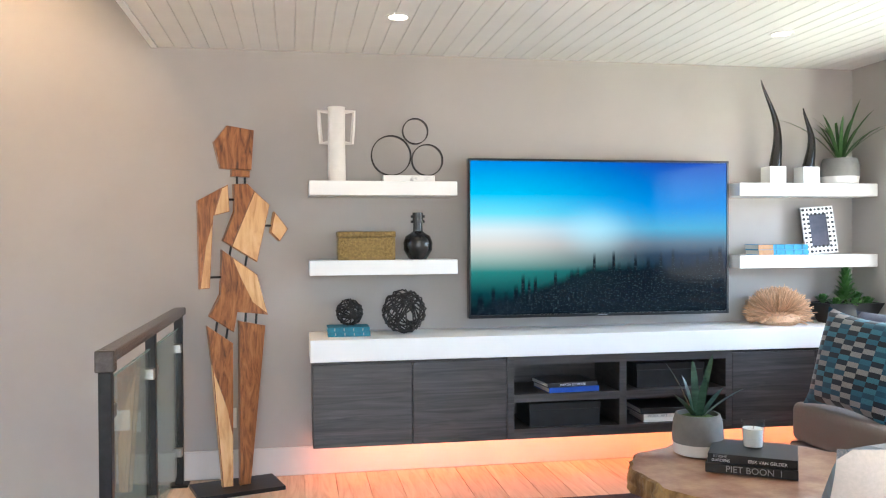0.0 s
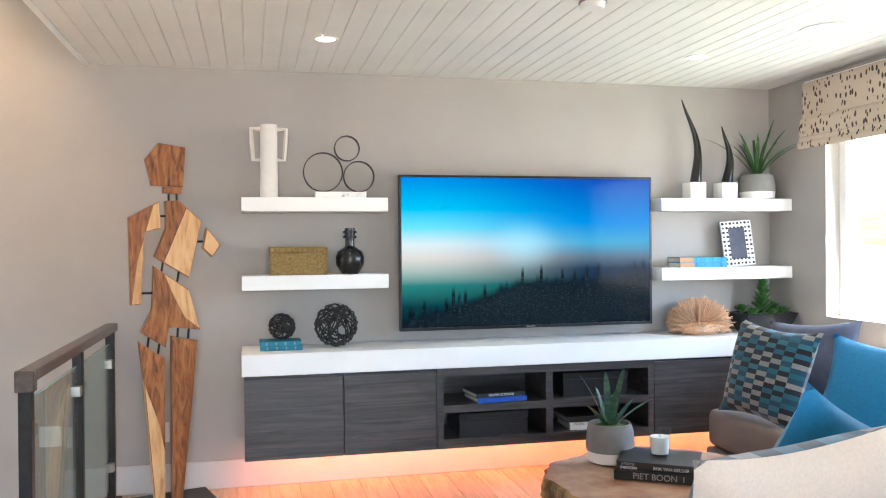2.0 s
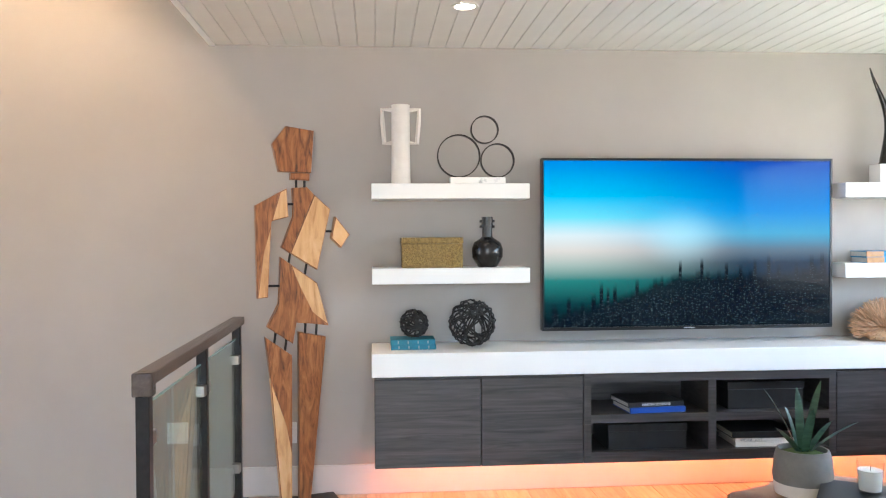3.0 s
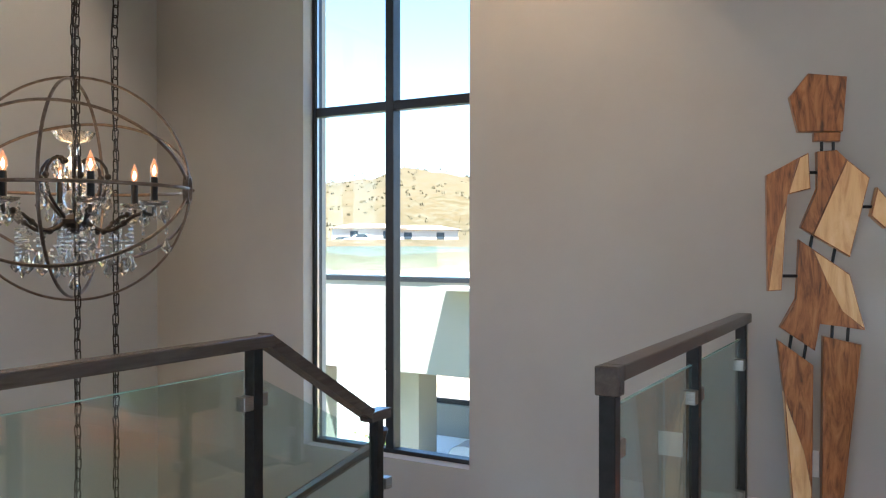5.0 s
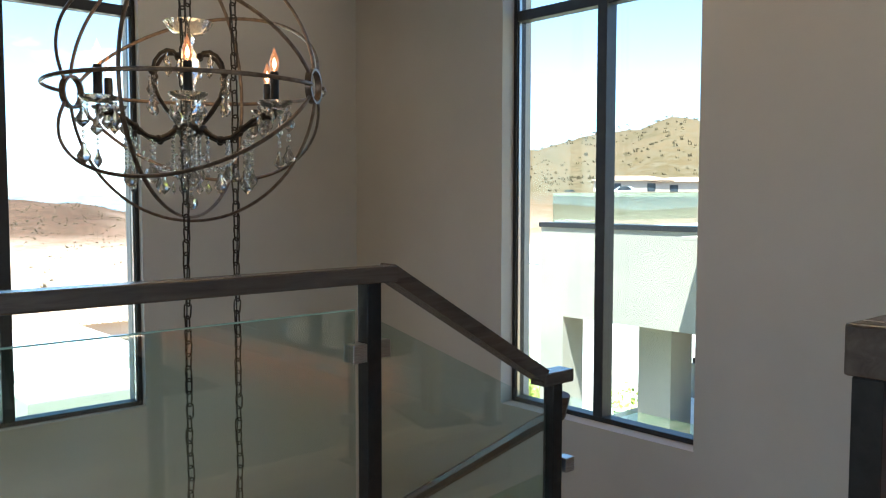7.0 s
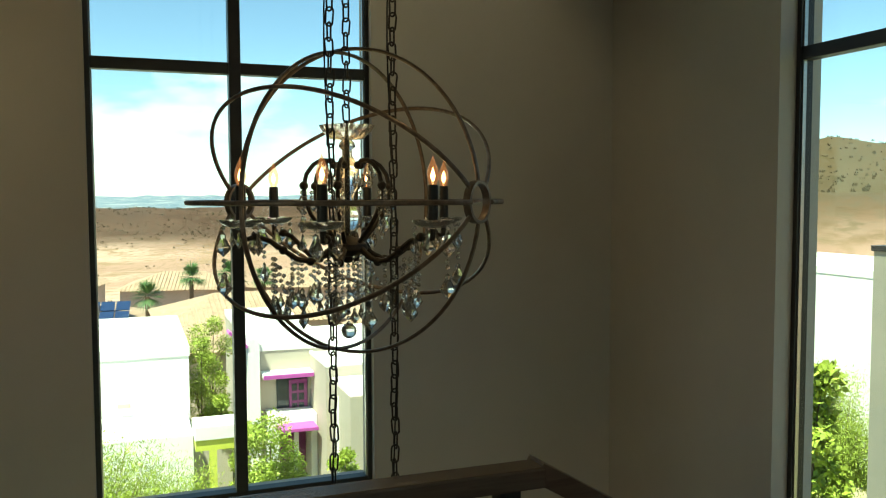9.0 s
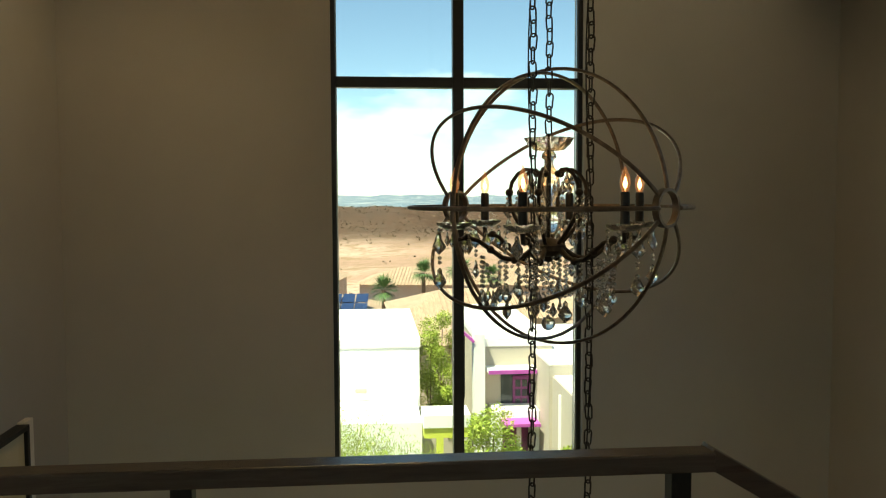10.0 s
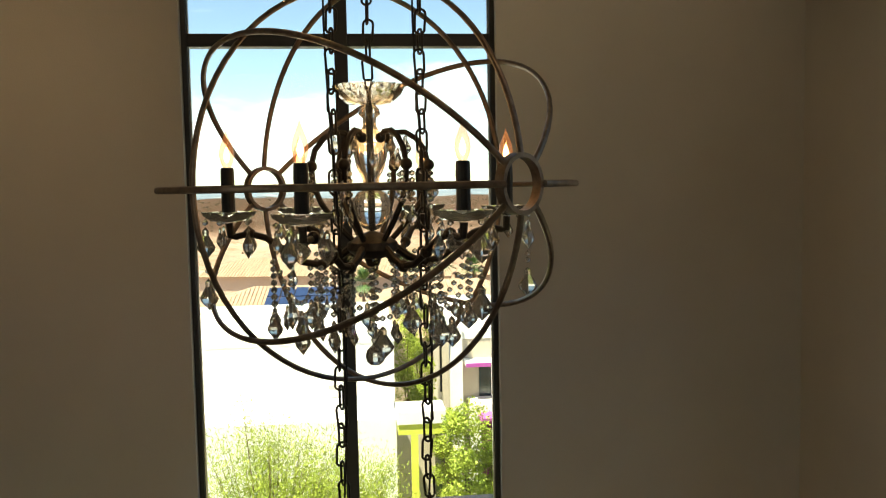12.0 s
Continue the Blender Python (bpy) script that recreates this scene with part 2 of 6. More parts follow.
BLACKCER = shader("black_ceramic", (0.012, 0.012, 0.013), (0.02, 0.02, 0.02), 20, 0.22)
GOLD = shader("woven_brass", (0.32, 0.22, 0.08), (0.18, 0.12, 0.04), 70, 0.45, 0.6, bump=0.9, bscale=110)
TEAL = shader("teal_cloth_cover", (0.01, 0.13, 0.20), (0.015, 0.18, 0.26), 30, 0.6, bump=0.1)
BLUECOVER = shader("blue_leather_cover", (0.01, 0.20, 0.40), (0.02, 0.26, 0.48), 30, 0.5, bump=0.1)
COBALT = shader("cobalt_cover", (0.01, 0.06, 0.32), (0.012, 0.07, 0.36), 10, 0.4)
TANSPINE = shader("tan_leather", (0.42, 0.24, 0.11), (0.33, 0.18, 0.08), 30, 0.5)
BLACKBOOK = shader("black_cover", (0.015, 0.015, 0.016), (0.022, 0.022, 0.023), 20, 0.35)
PAPER = shader("page_block", (0.78, 0.76, 0.72), (0.62, 0.60, 0.56), 4, 0.8, stretch=(1, 1, 160))
INK = shader("white_lettering", (0.80, 0.80, 0.80), None, rough=0.6)
GREYINK = shader("grey_lettering", (0.30, 0.30, 0.31), None, rough=0.5)
TWIG = shader("black_twig", (0.012, 0.011, 0.011), (0.03, 0.027, 0.025), 50, 0.6, bump=0.3)
WICKER = shader("blond_straw", (0.74, 0.50, 0.33), (0.62, 0.39, 0.23), 25, 0.6, island=0.22)
MARBLE = shader("white_marble", (0.80, 0.79, 0.77), (0.25, 0.26, 0.28), 7, 0.25, lo=0.60, hi=0.70, detail=8)
HORN = shader("polished_horn", (0.006, 0.005, 0.005), (0.020, 0.014, 0.010), 10, 0.18, stretch=(1, 1, 6), coat=0.3)
CONCRETE = shader("grey_concrete_glaze", (0.17, 0.165, 0.155), (0.21, 0.205, 0.19), 14, 0.7, bump=0.15, bscale=80)
LEAF = shader("leaf_green", (0.022, 0.065, 0.018), (0.055, 0.13, 0.03), 20, 0.45, island=0.25)
SUCCULENT = shader("succulent_green", (0.05, 0.14, 0.035), (0.10, 0.23, 0.06), 14, 0.4, island=0.3)
SNAKE = shader("snake_plant_leaf", (0.012, 0.045, 0.028), (0.055, 0.12, 0.07), 9, 0.35, stretch=(1, 1, 6), island=0.15)
MOSS = shader("moss", (0.05, 0.09, 0.02), (0.09, 0.13, 0.03), 50, 0.9, bump=0.8, bscale=90)
SOFA = shader("taupe_woven_fabric", (0.235, 0.185, 0.155), (0.20, 0.155, 0.13), 180, 0.85, bump=0.3, bscale=420, sheen=0.2)
CREAM = shader("cream_linen", (0.66, 0.58, 0.52), (0.60, 0.53, 0.47), 120, 0.85, bump=0.25, bscale=380, sheen=0.2)
BLUEFAB = shader("azure_fabric", (0.005, 0.17, 0.36), (0.008, 0.20, 0.42), 60, 0.7, bump=0.2, bscale=360, sheen=0.3)
NAVY = shader("slate_velvet", (0.05, 0.055, 0.085), (0.085, 0.09, 0.13), 9, 0.6, bump=0.2, bscale=200, sheen=0.25)
RUGD = shader("dark_rug", (0.035, 0.028, 0.034), (0.06, 0.05, 0.06), 30, 0.95, bump=0.6, bscale=220)
RUGL = shader("lilac_grey_rug", (0.24, 0.21, 0.235), (0.12, 0.10, 0.12), 5, 0.95, bump=0.6, bscale=220, detail=8)
WAX = shader("frosted_candle_glass", (0.90, 0.91, 0.89), (0.86, 0.88, 0.86), 9, 0.25)
OUTLET = shader("white_plastic", (0.74, 0.74, 0.73), None, rough=0.35)
STUCCO = shader("white_stucco", (0.84, 0.83, 0.80), (0.80, 0.78, 0.75), 0.8, 0.9, bump=0.2, bscale=30)
BEIGE = shader("beige_stucco", (0.50, 0.44, 0.36), (0.46, 0.40, 0.33), 0.8, 0.9, bump=0.2, bscale=30)
GREIGE = shader("greige_stucco", (0.29, 0.265, 0.22), (0.26, 0.24, 0.20), 0.8, 0.9, bump=0.2, bscale=30)
GLASSEDGE = shader("glass_edge", (0.30, 0.46, 0.42), None, rough=0.1)
TANST = shader("tan_stucco", (0.60, 0.49, 0.38), (0.55, 0.44, 0.34), 0.8, 0.9)
TILE = shader("clay_roof_tile", (0.33, 0.22, 0.15), (0.42, 0.30, 0.21), 2.0, 0.8, island=0.18)
PURPLE = shader("plum_paint", (0.20, 0.03, 0.16), (0.24, 0.04, 0.19), 3, 0.5)
MAGENTA = shader("magenta_paint", (0.42, 0.08, 0.36), (0.46, 0.1, 0.4), 3, 0.5)
YELLOW = shader("lime_yellow_paint", (0.60, 0.62, 0.10), (0.55, 0.57, 0.10), 3, 0.5)
DARKGLASS = shader("dark_window", (0.02, 0.025, 0.03), (0.05, 0.06, 0.07), 1.5, 0.1)
SOLAR = shader("solar_cell", (0.015, 0.030, 0.085), (0.022, 0.042, 0.11), 3, 0.3)
FOLIAGE = shader("sunlit_foliage", (0.25, 0.33, 0.04), (0.36, 0.42, 0.07), 2.0, 0.6, island=0.3)
DARKFOL = shader("shrub_foliage", (0.045, 0.12, 0.02), (0.10, 0.20, 0.03), 2.0, 0.6, island=0.3)
PALMLEAF = shader("palm_frond", (0.06, 0.12, 0.035), (0.10, 0.17, 0.05), 3, 0.6, island=0.2)
TRUNK = shader("trunk_bark", (0.12, 0.08, 0.05), (0.2, 0.14, 0.09), 12, 0.9, bump=0.5)
ASPHALT = shader("asphalt", (0.10, 0.10, 0.10), (0.13, 0.125, 0.12), 3, 0.9)
CARWHITE = shader("white_car_paint", (0.72, 0.73, 0.75), None, rough=0.2, coat=0.6)
CARDARK = shader("dark_car_paint", (0.02, 0.03, 0.025), None, rough=0.2, coat=0.6)
RUBBER = shader("tyre_rubber", (0.015, 0.015, 0.015), None, rough=0.8)
COVER = shader("grey_dust_cover", (0.40, 0.39, 0.39), (0.33, 0.32, 0.33), 4, 0.8, bump=0.4, bscale=8)
STEPW = grain("stair_tread_oak", [(0.3, (0.36, 0.25, 0.17)), (0.7, (0.55, 0.42, 0.31))], 3.0, (2, 9, 4), 0.4, 5, 0.1)
CANVAS = shader("abstract_canvas", (0.62, 0.55, 0.40), (0.42, 0.32, 0.14), 2.2, 0.7, bump=0.3, bscale=40, detail=7, stretch=(1.0, 1, 0.5))


def terrain_material():
    m = bpy.data.materials.new("desert_ground")
    m.use_nodes = True
    n, l = m.node_tree.nodes, m.node_tree.links
    b = n["Principled BSDF"]
    b.inputs["Roughness"].default_value = 0.95
    b.inputs["Specular IOR Level"].default_value = 0.1
    t = n.new("ShaderNodeTexCoord")
    big = n.new("ShaderNodeTexNoise")
    big.inputs["Scale"].default_value = 0.012
    big.inputs["Detail"].default_value = 10
    big.inputs["Roughness"].default_value = 0.65
    small = n.new("ShaderNodeTexNoise")
    small.inputs["Scale"].default_value = 0.5
    small.inputs["Detail"].default_value = 8
    small.inputs["Roughness"].default_value = 0.7
    l.new(t.outputs["Object"], big.inputs["Vector"])
    l.new(t.outputs["Object"], small.inputs["Vector"])
    patch = n.new("ShaderNodeTexNoise")
    patch.inputs["Scale"].default_value = 0.085
    patch.inputs["Detail"].default_value = 6
    patch.inputs["Roughness"].default_value = 0.75
    l.new(t.outputs["Object"], patch.inputs["Vector"])
    at = n.new("ShaderNodeAttribute")
    at.attribute_name = "cover"
    # three covers: pale graded sand, brown scrub hillside, far plain tinted blue for haze
    def mix(a, bcol, fac):
        x = n.new("ShaderNodeMix")
        x.data_type = "RGBA"
        for key, v in (("A", a), ("B", bcol)):
            if isinstance(v, tuple):
                x.inputs[key].default_value = (*v, 1)
            else:
                l.new(v, x.inputs[key])
        l.new(fac, x.inputs["Factor"])
        return x.outputs["Result"]

    def rng(v, lo, hi):
        r = n.new("ShaderNodeMapRange")
        r.inputs["From Min"].default_value, r.inputs["From Max"].default_value = lo, hi
        l.new(v, r.inputs["Value"])
        return r.outputs["Result"]
    sand = mix((0.42, 0.29, 0.225), (0.31, 0.195, 0.145), rng(big.outputs["Fac"], 0.45, 0.55))
    sand = mix(sand, (0.20, 0.14, 0.085), rng(small.outputs["Fac"], 0.53, 0.62))
    scrub = mix((0.066, 0.034, 0.021), (0.100, 0.054, 0.034), rng(big.outputs["Fac"], 0.4, 0.6))
    scrub = mix(scrub, (0.047, 0.031, 0.018), rng(small.outputs["Fac"], 0.47, 0.56))
    scrub = mix(scrub, (0.050, 0.028, 0.016), rng(patch.outputs["Fac"], 0.52, 0.60))
    sand = mix(sand, (0.25, 0.165, 0.105), rng(patch.outputs["Fac"], 0.51, 0.60))
    sepc = n.new("ShaderNodeSeparateColor")
    l.new(at.outputs["Color"], sepc.inputs[0])
    c = mix(sand, scrub, sepc.outputs[0])
    # distance haze is put into this blue-grey colour
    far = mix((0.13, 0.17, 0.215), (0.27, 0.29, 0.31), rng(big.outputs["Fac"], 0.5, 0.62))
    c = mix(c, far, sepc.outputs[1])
    green = mix((0.10, 0.14, 0.04), (0.40, 0.34, 0.22), rng(small.outputs["Fac"], 0.45, 0.6))
    c = mix(c, green, sepc.outputs[2])
    l.new(c, b.inputs["Base Color"])
    return m


def tv_material():
    """Screen picture: blue sky above a pale horizon, dark city below."""
    m = bpy.data.materials.new("television_picture")
    m.use_nodes = True
    n, l = m.node_tree.nodes, m.node_tree.links
    b = n["Principled BSDF"]
    b.inputs["Base Color"].default_value = (0.004, 0.004, 0.005, 1)
    b.inputs["Roughness"].default_value = 0.07
    b.inputs["Specular IOR Level"].default_value = 0.07
    t = n.new("ShaderNodeTexCoord")
    s = n.new("ShaderNodeSeparateXYZ")
    l.new(t.outputs["Generated"], s.inputs[0])

    def ramp(stops):
        r = n.new("ShaderNodeValToRGB")
        e = r.color_ramp.elements
        e[0].position, e[0].color = stops[0][0], (*stops[0][1], 1)
        e[1].position, e[1].color = stops[-1][0], (*stops[-1][1], 1)
        for p, c in stops[1:-1]:
            e.new(p).color = (*c, 1)
        l.new(s.outputs["Z"], r.inputs["Fac"])
        return r.outputs["Color"]
    left = ramp([(0.0, (0.0, 0.001, 0.002)), (0.14, (0.001, 0.03, 0.035)), (0.28, (0.02, 0.17, 0.15)), (0.37, (0.30, 0.38, 0.34)), (0.46, (0.58, 0.53, 0.48)),
                 (0.55, (0.58, 0.64, 0.64)), (0.66, (0.14, 0.58, 0.68)), (0.80, (0.0, 0.40, 0.66)), (1.0, (0.0, 0.18, 0.55))])
    right = ramp([(0.0, (0.0, 0.001, 0.003)), (0.22, (0.0, 0.004, 0.014)), (0.38, (0.002, 0.02, 0.05)), (0.46, (0.08, 0.13, 0.18)),
                  (0.56, (0.05, 0.30, 0.48)), (0.70, (0.0, 0.20, 0.56)), (1.0, (0.002, 0.05, 0.34))])
    hx = n.new("ShaderNodeMapRange")
    hx.interpolation_type = "SMOOTHSTEP"
    hx.inputs["From Min"].default_value, hx.inputs["From Max"].default_value = 0.05, 0.80
    l.new(s.outputs["X"], hx.inputs["Value"])
    mx = n.new("ShaderNodeMix")
    mx.data_type = "RGBA"
    l.new(hx.outputs["Result"], mx.inputs["Factor"])
    l.new(left, mx.inputs["A"])
    l.new(right, mx.inputs["B"])
    # bright haze where the sun stands
    d = n.new("ShaderNodeVectorMath")
    d.operation = "DISTANCE"
    sc = n.new("ShaderNodeVectorMath")
    sc.operation = "MULTIPLY"
    sc.inputs[1].default_value = (1.6, 0.0, 1.3)
    l.new(t.outputs["Generated"], sc.inputs[0])
    l.new(sc.outputs[0], d.inputs[0])
    d.inputs[1].default_value = (0.76, 0.0, 0.70)
    hz = n.new("ShaderNodeMapRange")
    hz.interpolation_type = "SMOOTHSTEP"
    hz.inputs["From Min"].default_value, hz.inputs["From Max"].default_value = 0.28, 0.0
    hz.inputs["To Min"].default_value, hz.inputs["To Max"].default_value = 0.0, 0.36
    l.new(d.outputs["Value"], hz.inputs["Value"])
    m2 = n.new("ShaderNodeMix")
    m2.data_type = "RGBA"
    m2.inputs["B"].default_value = (0.45, 0.85, 0.95, 1)
    l.new(hz.outputs["Result"], m2.inputs["Factor"])
    l.new(mx.outputs["Result"], m2.inputs["A"])
    # towers: narrow columns of random height, and sparks of lit streets
    cells = n.new("ShaderNodeTexVoronoi")
    cells.voronoi_dimensions = "1D"
    cells.inputs["Scale"].default_value = 80
    l.new(s.outputs["X"], cells.inputs["W"])
    hgt = n.new("ShaderNodeMapRange")
    hgt.inputs["To Min"].default_value, hgt.inputs["To Max"].default_value = 0.17, 0.30
    pw = n.new("ShaderNodeMath")
    pw.operation = "POWER"
    pw.inputs[1].default_value = 3.2
    sepc = n.new("ShaderNodeSeparateColor")
    l.new(cells.outputs["Color"], sepc.inputs[0])
    l.new(sepc.outputs[0], pw.inputs[0])
    l.new(pw.outputs[0], hgt.inputs["Value"])
    lift = n.new("ShaderNodeMapRange")
    lift.inputs["From Min"].default_value, lift.inputs["From Max"].default_value = 0.02, 0.48
    lift.inputs["To Min"].default_value, lift.inputs["To Max"].default_value = -0.12, 0.15
    l.new(s.outputs["X"], lift.inputs["Value"])
    ad = n.new("ShaderNodeMath")
    l.new(hgt.outputs["Result"], ad.inputs[0])
    l.new(lift.outputs["Result"], ad.inputs[1])
    df = n.new("ShaderNodeMath")
    df.operation = "SUBTRACT"
    l.new(ad.outputs[0], df.inputs[0])
    l.new(s.outputs["Z"], df.inputs[1])
    st = n.new("ShaderNodeMapRange")
    st.inputs["From Min"].default_value, st.inputs["From Max"].default_value = -0.004, 0.05
    st.inputs["To Max"].default_value = 0.94
    l.new(df.outputs[0], st.inputs["Value"])
    m3 = n.new("ShaderNodeMix")
    m3.data_type = "RGBA"
    m3.inputs["B"].default_value = (0.0, 0.002, 0.006, 1)
    l.new(st.outputs["Result"], m3.inputs["Factor"])
    l.new(m2.outputs["Result"], m3.inputs["A"])
    sp = n.new("ShaderNodeTexNoise")
    sp.inputs["Scale"].default_value = 120
    sp.inputs["Detail"].default_value = 3
    l.new(t.outputs["Generated"], sp.inputs["Vector"])
    spr = n.new("ShaderNodeMapRange")
    spr.inputs["From Min"].default_value, spr.inputs["From Max"].default_value = 0.57, 0.70
    spr.inputs["To Max"].default_value = 0.32
    l.new(sp.outputs["Fac"], spr.inputs["Value"])
    low = n.new("ShaderNodeMapRange")
    low.inputs["From Min"].default_value, low.inputs["From Max"].default_value = 0.02, 0.10
    l.new(df.outputs[0], low.inputs["Value"])
    ml = n.new("ShaderNodeMath")
    ml.operation = "MULTIPLY"
    l.new(spr.outputs["Result"], ml.inputs[0])
    l.new(low.outputs["Result"], ml.inputs[1])
    m4 = n.new("ShaderNodeMix")
    m4.data_type = "RGBA"
    m4.inputs["B"].default_value = (0.35, 0.55, 0.60, 1)
    l.new(ml.outputs[0], m4.inputs["Factor"])
    l.new(m3.outputs["Result"], m4.inputs["A"])
    l.new(m4.outputs["Result"], b.inputs["Emission Color"])
    b.inputs["Emission Strength"].default_value = 0.10
    return m


def checker_fabric(name, bands):
    """Woven blocks in alternating colours, soft at the edges; mapped on the object's own x and z."""
    m = bpy.data.materials.new(name)
    m.use_nodes = True
    n, l = m.node_tree.nodes, m.node_tree.links
    b = n["Principled BSDF"]
    b.inputs["Roughness"].default_value = 0.85
    b.inputs["Sheen Weight"].default_value = 0.3
    t = n.new("ShaderNodeTexCoord")
    sp = n.new("ShaderNodeSeparateXYZ")
    l.new(t.outputs["Object"], sp.inputs[0])

    def op(kind, a, b=None):
        m_ = n.new("ShaderNodeMath")
        m_.operation = kind
        for k, v in enumerate((a, b)):
            if v is None:
                continue
            if isinstance(v, (int, float)):
                m_.inputs[k].default_value = v
            else:
                l.new(v, m_.inputs[k])
        return m_.outputs[0]
    col = op("FLOOR", op("DIVIDE", sp.outputs["X"], 0.062))
    half = op("MULTIPLY", op("PINGPONG", col, 1.0), 1.0)
    row = op("FLOOR", op("ADD", op("DIVIDE", sp.outputs["Z"], 0.026), half))
    parity = op("PINGPONG", row, 1.0)
    cmb = n.new("ShaderNodeCombineXYZ")
    l.new(col, cmb.inputs[0])
    l.new(row, cmb.inputs[1])
    wnz = n.new("ShaderNodeTexWhiteNoise")
    wnz.noise_dimensions = "3D"
    l.new(cmb.outputs[0], wnz.inputs["Vector"])

    def steps(cols):
        r = n.new("ShaderNodeValToRGB")
        r.color_ramp.interpolation = "CONSTANT"
        q = r.color_ramp.elements
        q[0].position, q[0].color = 0.0, (*cols[0], 1)
        q[1].position, q[1].color = 0.4, (*cols[1], 1)
        q.new(0.75).color = (*cols[2], 1)
        l.new(wnz.outputs["Value"], r.inputs["Fac"])
        return r.outputs["Color"]
    rp = n.new("ShaderNodeMix")
    rp.data_type = "RGBA"
    l.new(parity, rp.inputs["Factor"])
    l.new(steps(bands[:3]), rp.inputs["A"])
    l.new(steps(bands[3:]), rp.inputs["B"])
    nz = n.new("ShaderNodeTexNoise")
    nz.inputs["Scale"].default_value = 260
    l.new(t.outputs["Object"], nz.inputs["Vector"])
    hs = n.new("ShaderNodeHueSaturation")
    vr = n.new("ShaderNodeMapRange")
    vr.inputs["To Min"].default_value, vr.inputs["To Max"].default_value = 0.5, 1.5
    l.new(nz.outputs["Fac"], vr.inputs["Value"])
    l.new(vr.outputs["Result"], hs.inputs["Value"])
    l.new(rp.outputs["Result"], hs.inputs["Color"])
    l.new(hs.outputs["Color"], b.inputs["Base Color"])
    return m


def spotted_fabric(name, base, mark):
    m = bpy.data.materials.new(name)
    m.use_nodes = True
    n, l = m.node_tree.nodes, m.node_tree.links
    b = n["Principled BSDF"]
    b.inputs["Roughness"].default_value = 0.85
    t = n.new("ShaderNodeTexCoord")
    mpn = n.new("ShaderNodeMapping")
    mpn.inputs["Scale"].default_value = (1, 44, 21)
    v = n.new("ShaderNodeTexVoronoi")
    v.inputs["Scale"].default_value = 1.0
    v.inputs["Randomness"].default_value = 0.75
    l.new(t.outputs["Object"], mpn.inputs["Vector"])
    l.new(mpn.outputs["Vector"], v.inputs["Vector"])
    r = n.new("ShaderNodeMapRange")
    r.inputs["From Min"].default_value, r.inputs["From Max"].default_value = 0.38, 0.33
    l.new(v.outputs["Distance"], r.inputs["Value"])
    mx = n.new("ShaderNodeMix")
    mx.data_type = "RGBA"
    mx.inputs["A"].default_value = (*base, 1)
    mx.inputs["B"].default_value = (*mark, 1)
    l.new(r.outputs["Result"], mx.inputs["Factor"])
    l.new(mx.outputs["Result"], b.inputs["Base Color"])
    return m


GROUND = terrain_material()
TVPIC = tv_material()
CHECK = checker_fabric("woven_check", [(0.005, 0.013, 0.024), (0.008, 0.06, 0.10), (0.004, 0.006, 0.010), (0.25, 0.235, 0.22), (0.016, 0.105, 0.16), (0.035, 0.15, 0.20)])
SHADEF = spotted_fabric("spotted_linen", (0.60, 0.50, 0.39), (0.07, 0.05, 0.035))


# ---- building helpers ----
def thing(name, label, category, loc=(0, 0, 0), rz=0.0, group="", kind=""):
    o = new(name)
    o.empty_display_size = 0.1
    o.matrix_basis = pose(*loc, 0, 0, rz)
    return tagged(o, label, category, group, kind)


def to_mesh(name, bm, mats, smooth=False):
    me = bpy.data.meshes.new(name)
    bmesh.ops.recalc_face_normals(bm, faces=bm.faces)
    bm.to_mesh(me)
    bm.free()
    for m in (mats if isinstance(mats, (list, tuple)) else [mats]):
        me.materials.append(m)
    if smooth:
        me.polygons.foreach_set("use_smooth", [True] * len(me.polygons))
        me.set_sharp_from_angle(angle=radians(40))
    return me


def part(name, bm, material, parent, label="", smooth=False):
    o = new(name, to_mesh(name, bm, material, smooth))
    o.parent = parent
    return tagged(o, label)


def share(name, mesh, parent, m):
    o = new(name, mesh)
    o.parent = parent
    o.matrix_basis = m
    return o


def solo(name, bm, material, label, category, loc=(0, 0, 0), rz=0.0, kind="", group="", smooth=False):
    o = new(name, to_mesh(name, bm, material, smooth))
    o.matrix_basis = pose(*loc, 0, 0, rz)
    return tagged(o, label, category, group, kind)


def box(x0, y0, z0, x1, y1, z1, bevel=0.0, bm=None, mi=0, seg=2):
    bm = bm or bmesh.new()
    r = bmesh.ops.create_cube(bm, size=1.0)
    vs = r["verts"]
    bmesh.ops.scale(bm, vec=(abs(x1 - x0), abs(y1 - y0), abs(z1 - z0)), verts=vs)
    bmesh.ops.translate(bm, vec=((x0 + x1) / 2, (y0 + y1) / 2, (z0 + z1) / 2), verts=vs)
    fs = {f for v in vs for f in v.link_faces}
    for f in fs:
        f.material_index = mi
    if bevel:
        es = list({e for v in vs for e in v.link_edges})
        bmesh.ops.bevel(bm, geom=es, offset=bevel, segments=seg, profile=0.5, affect="EDGES")
    return bm


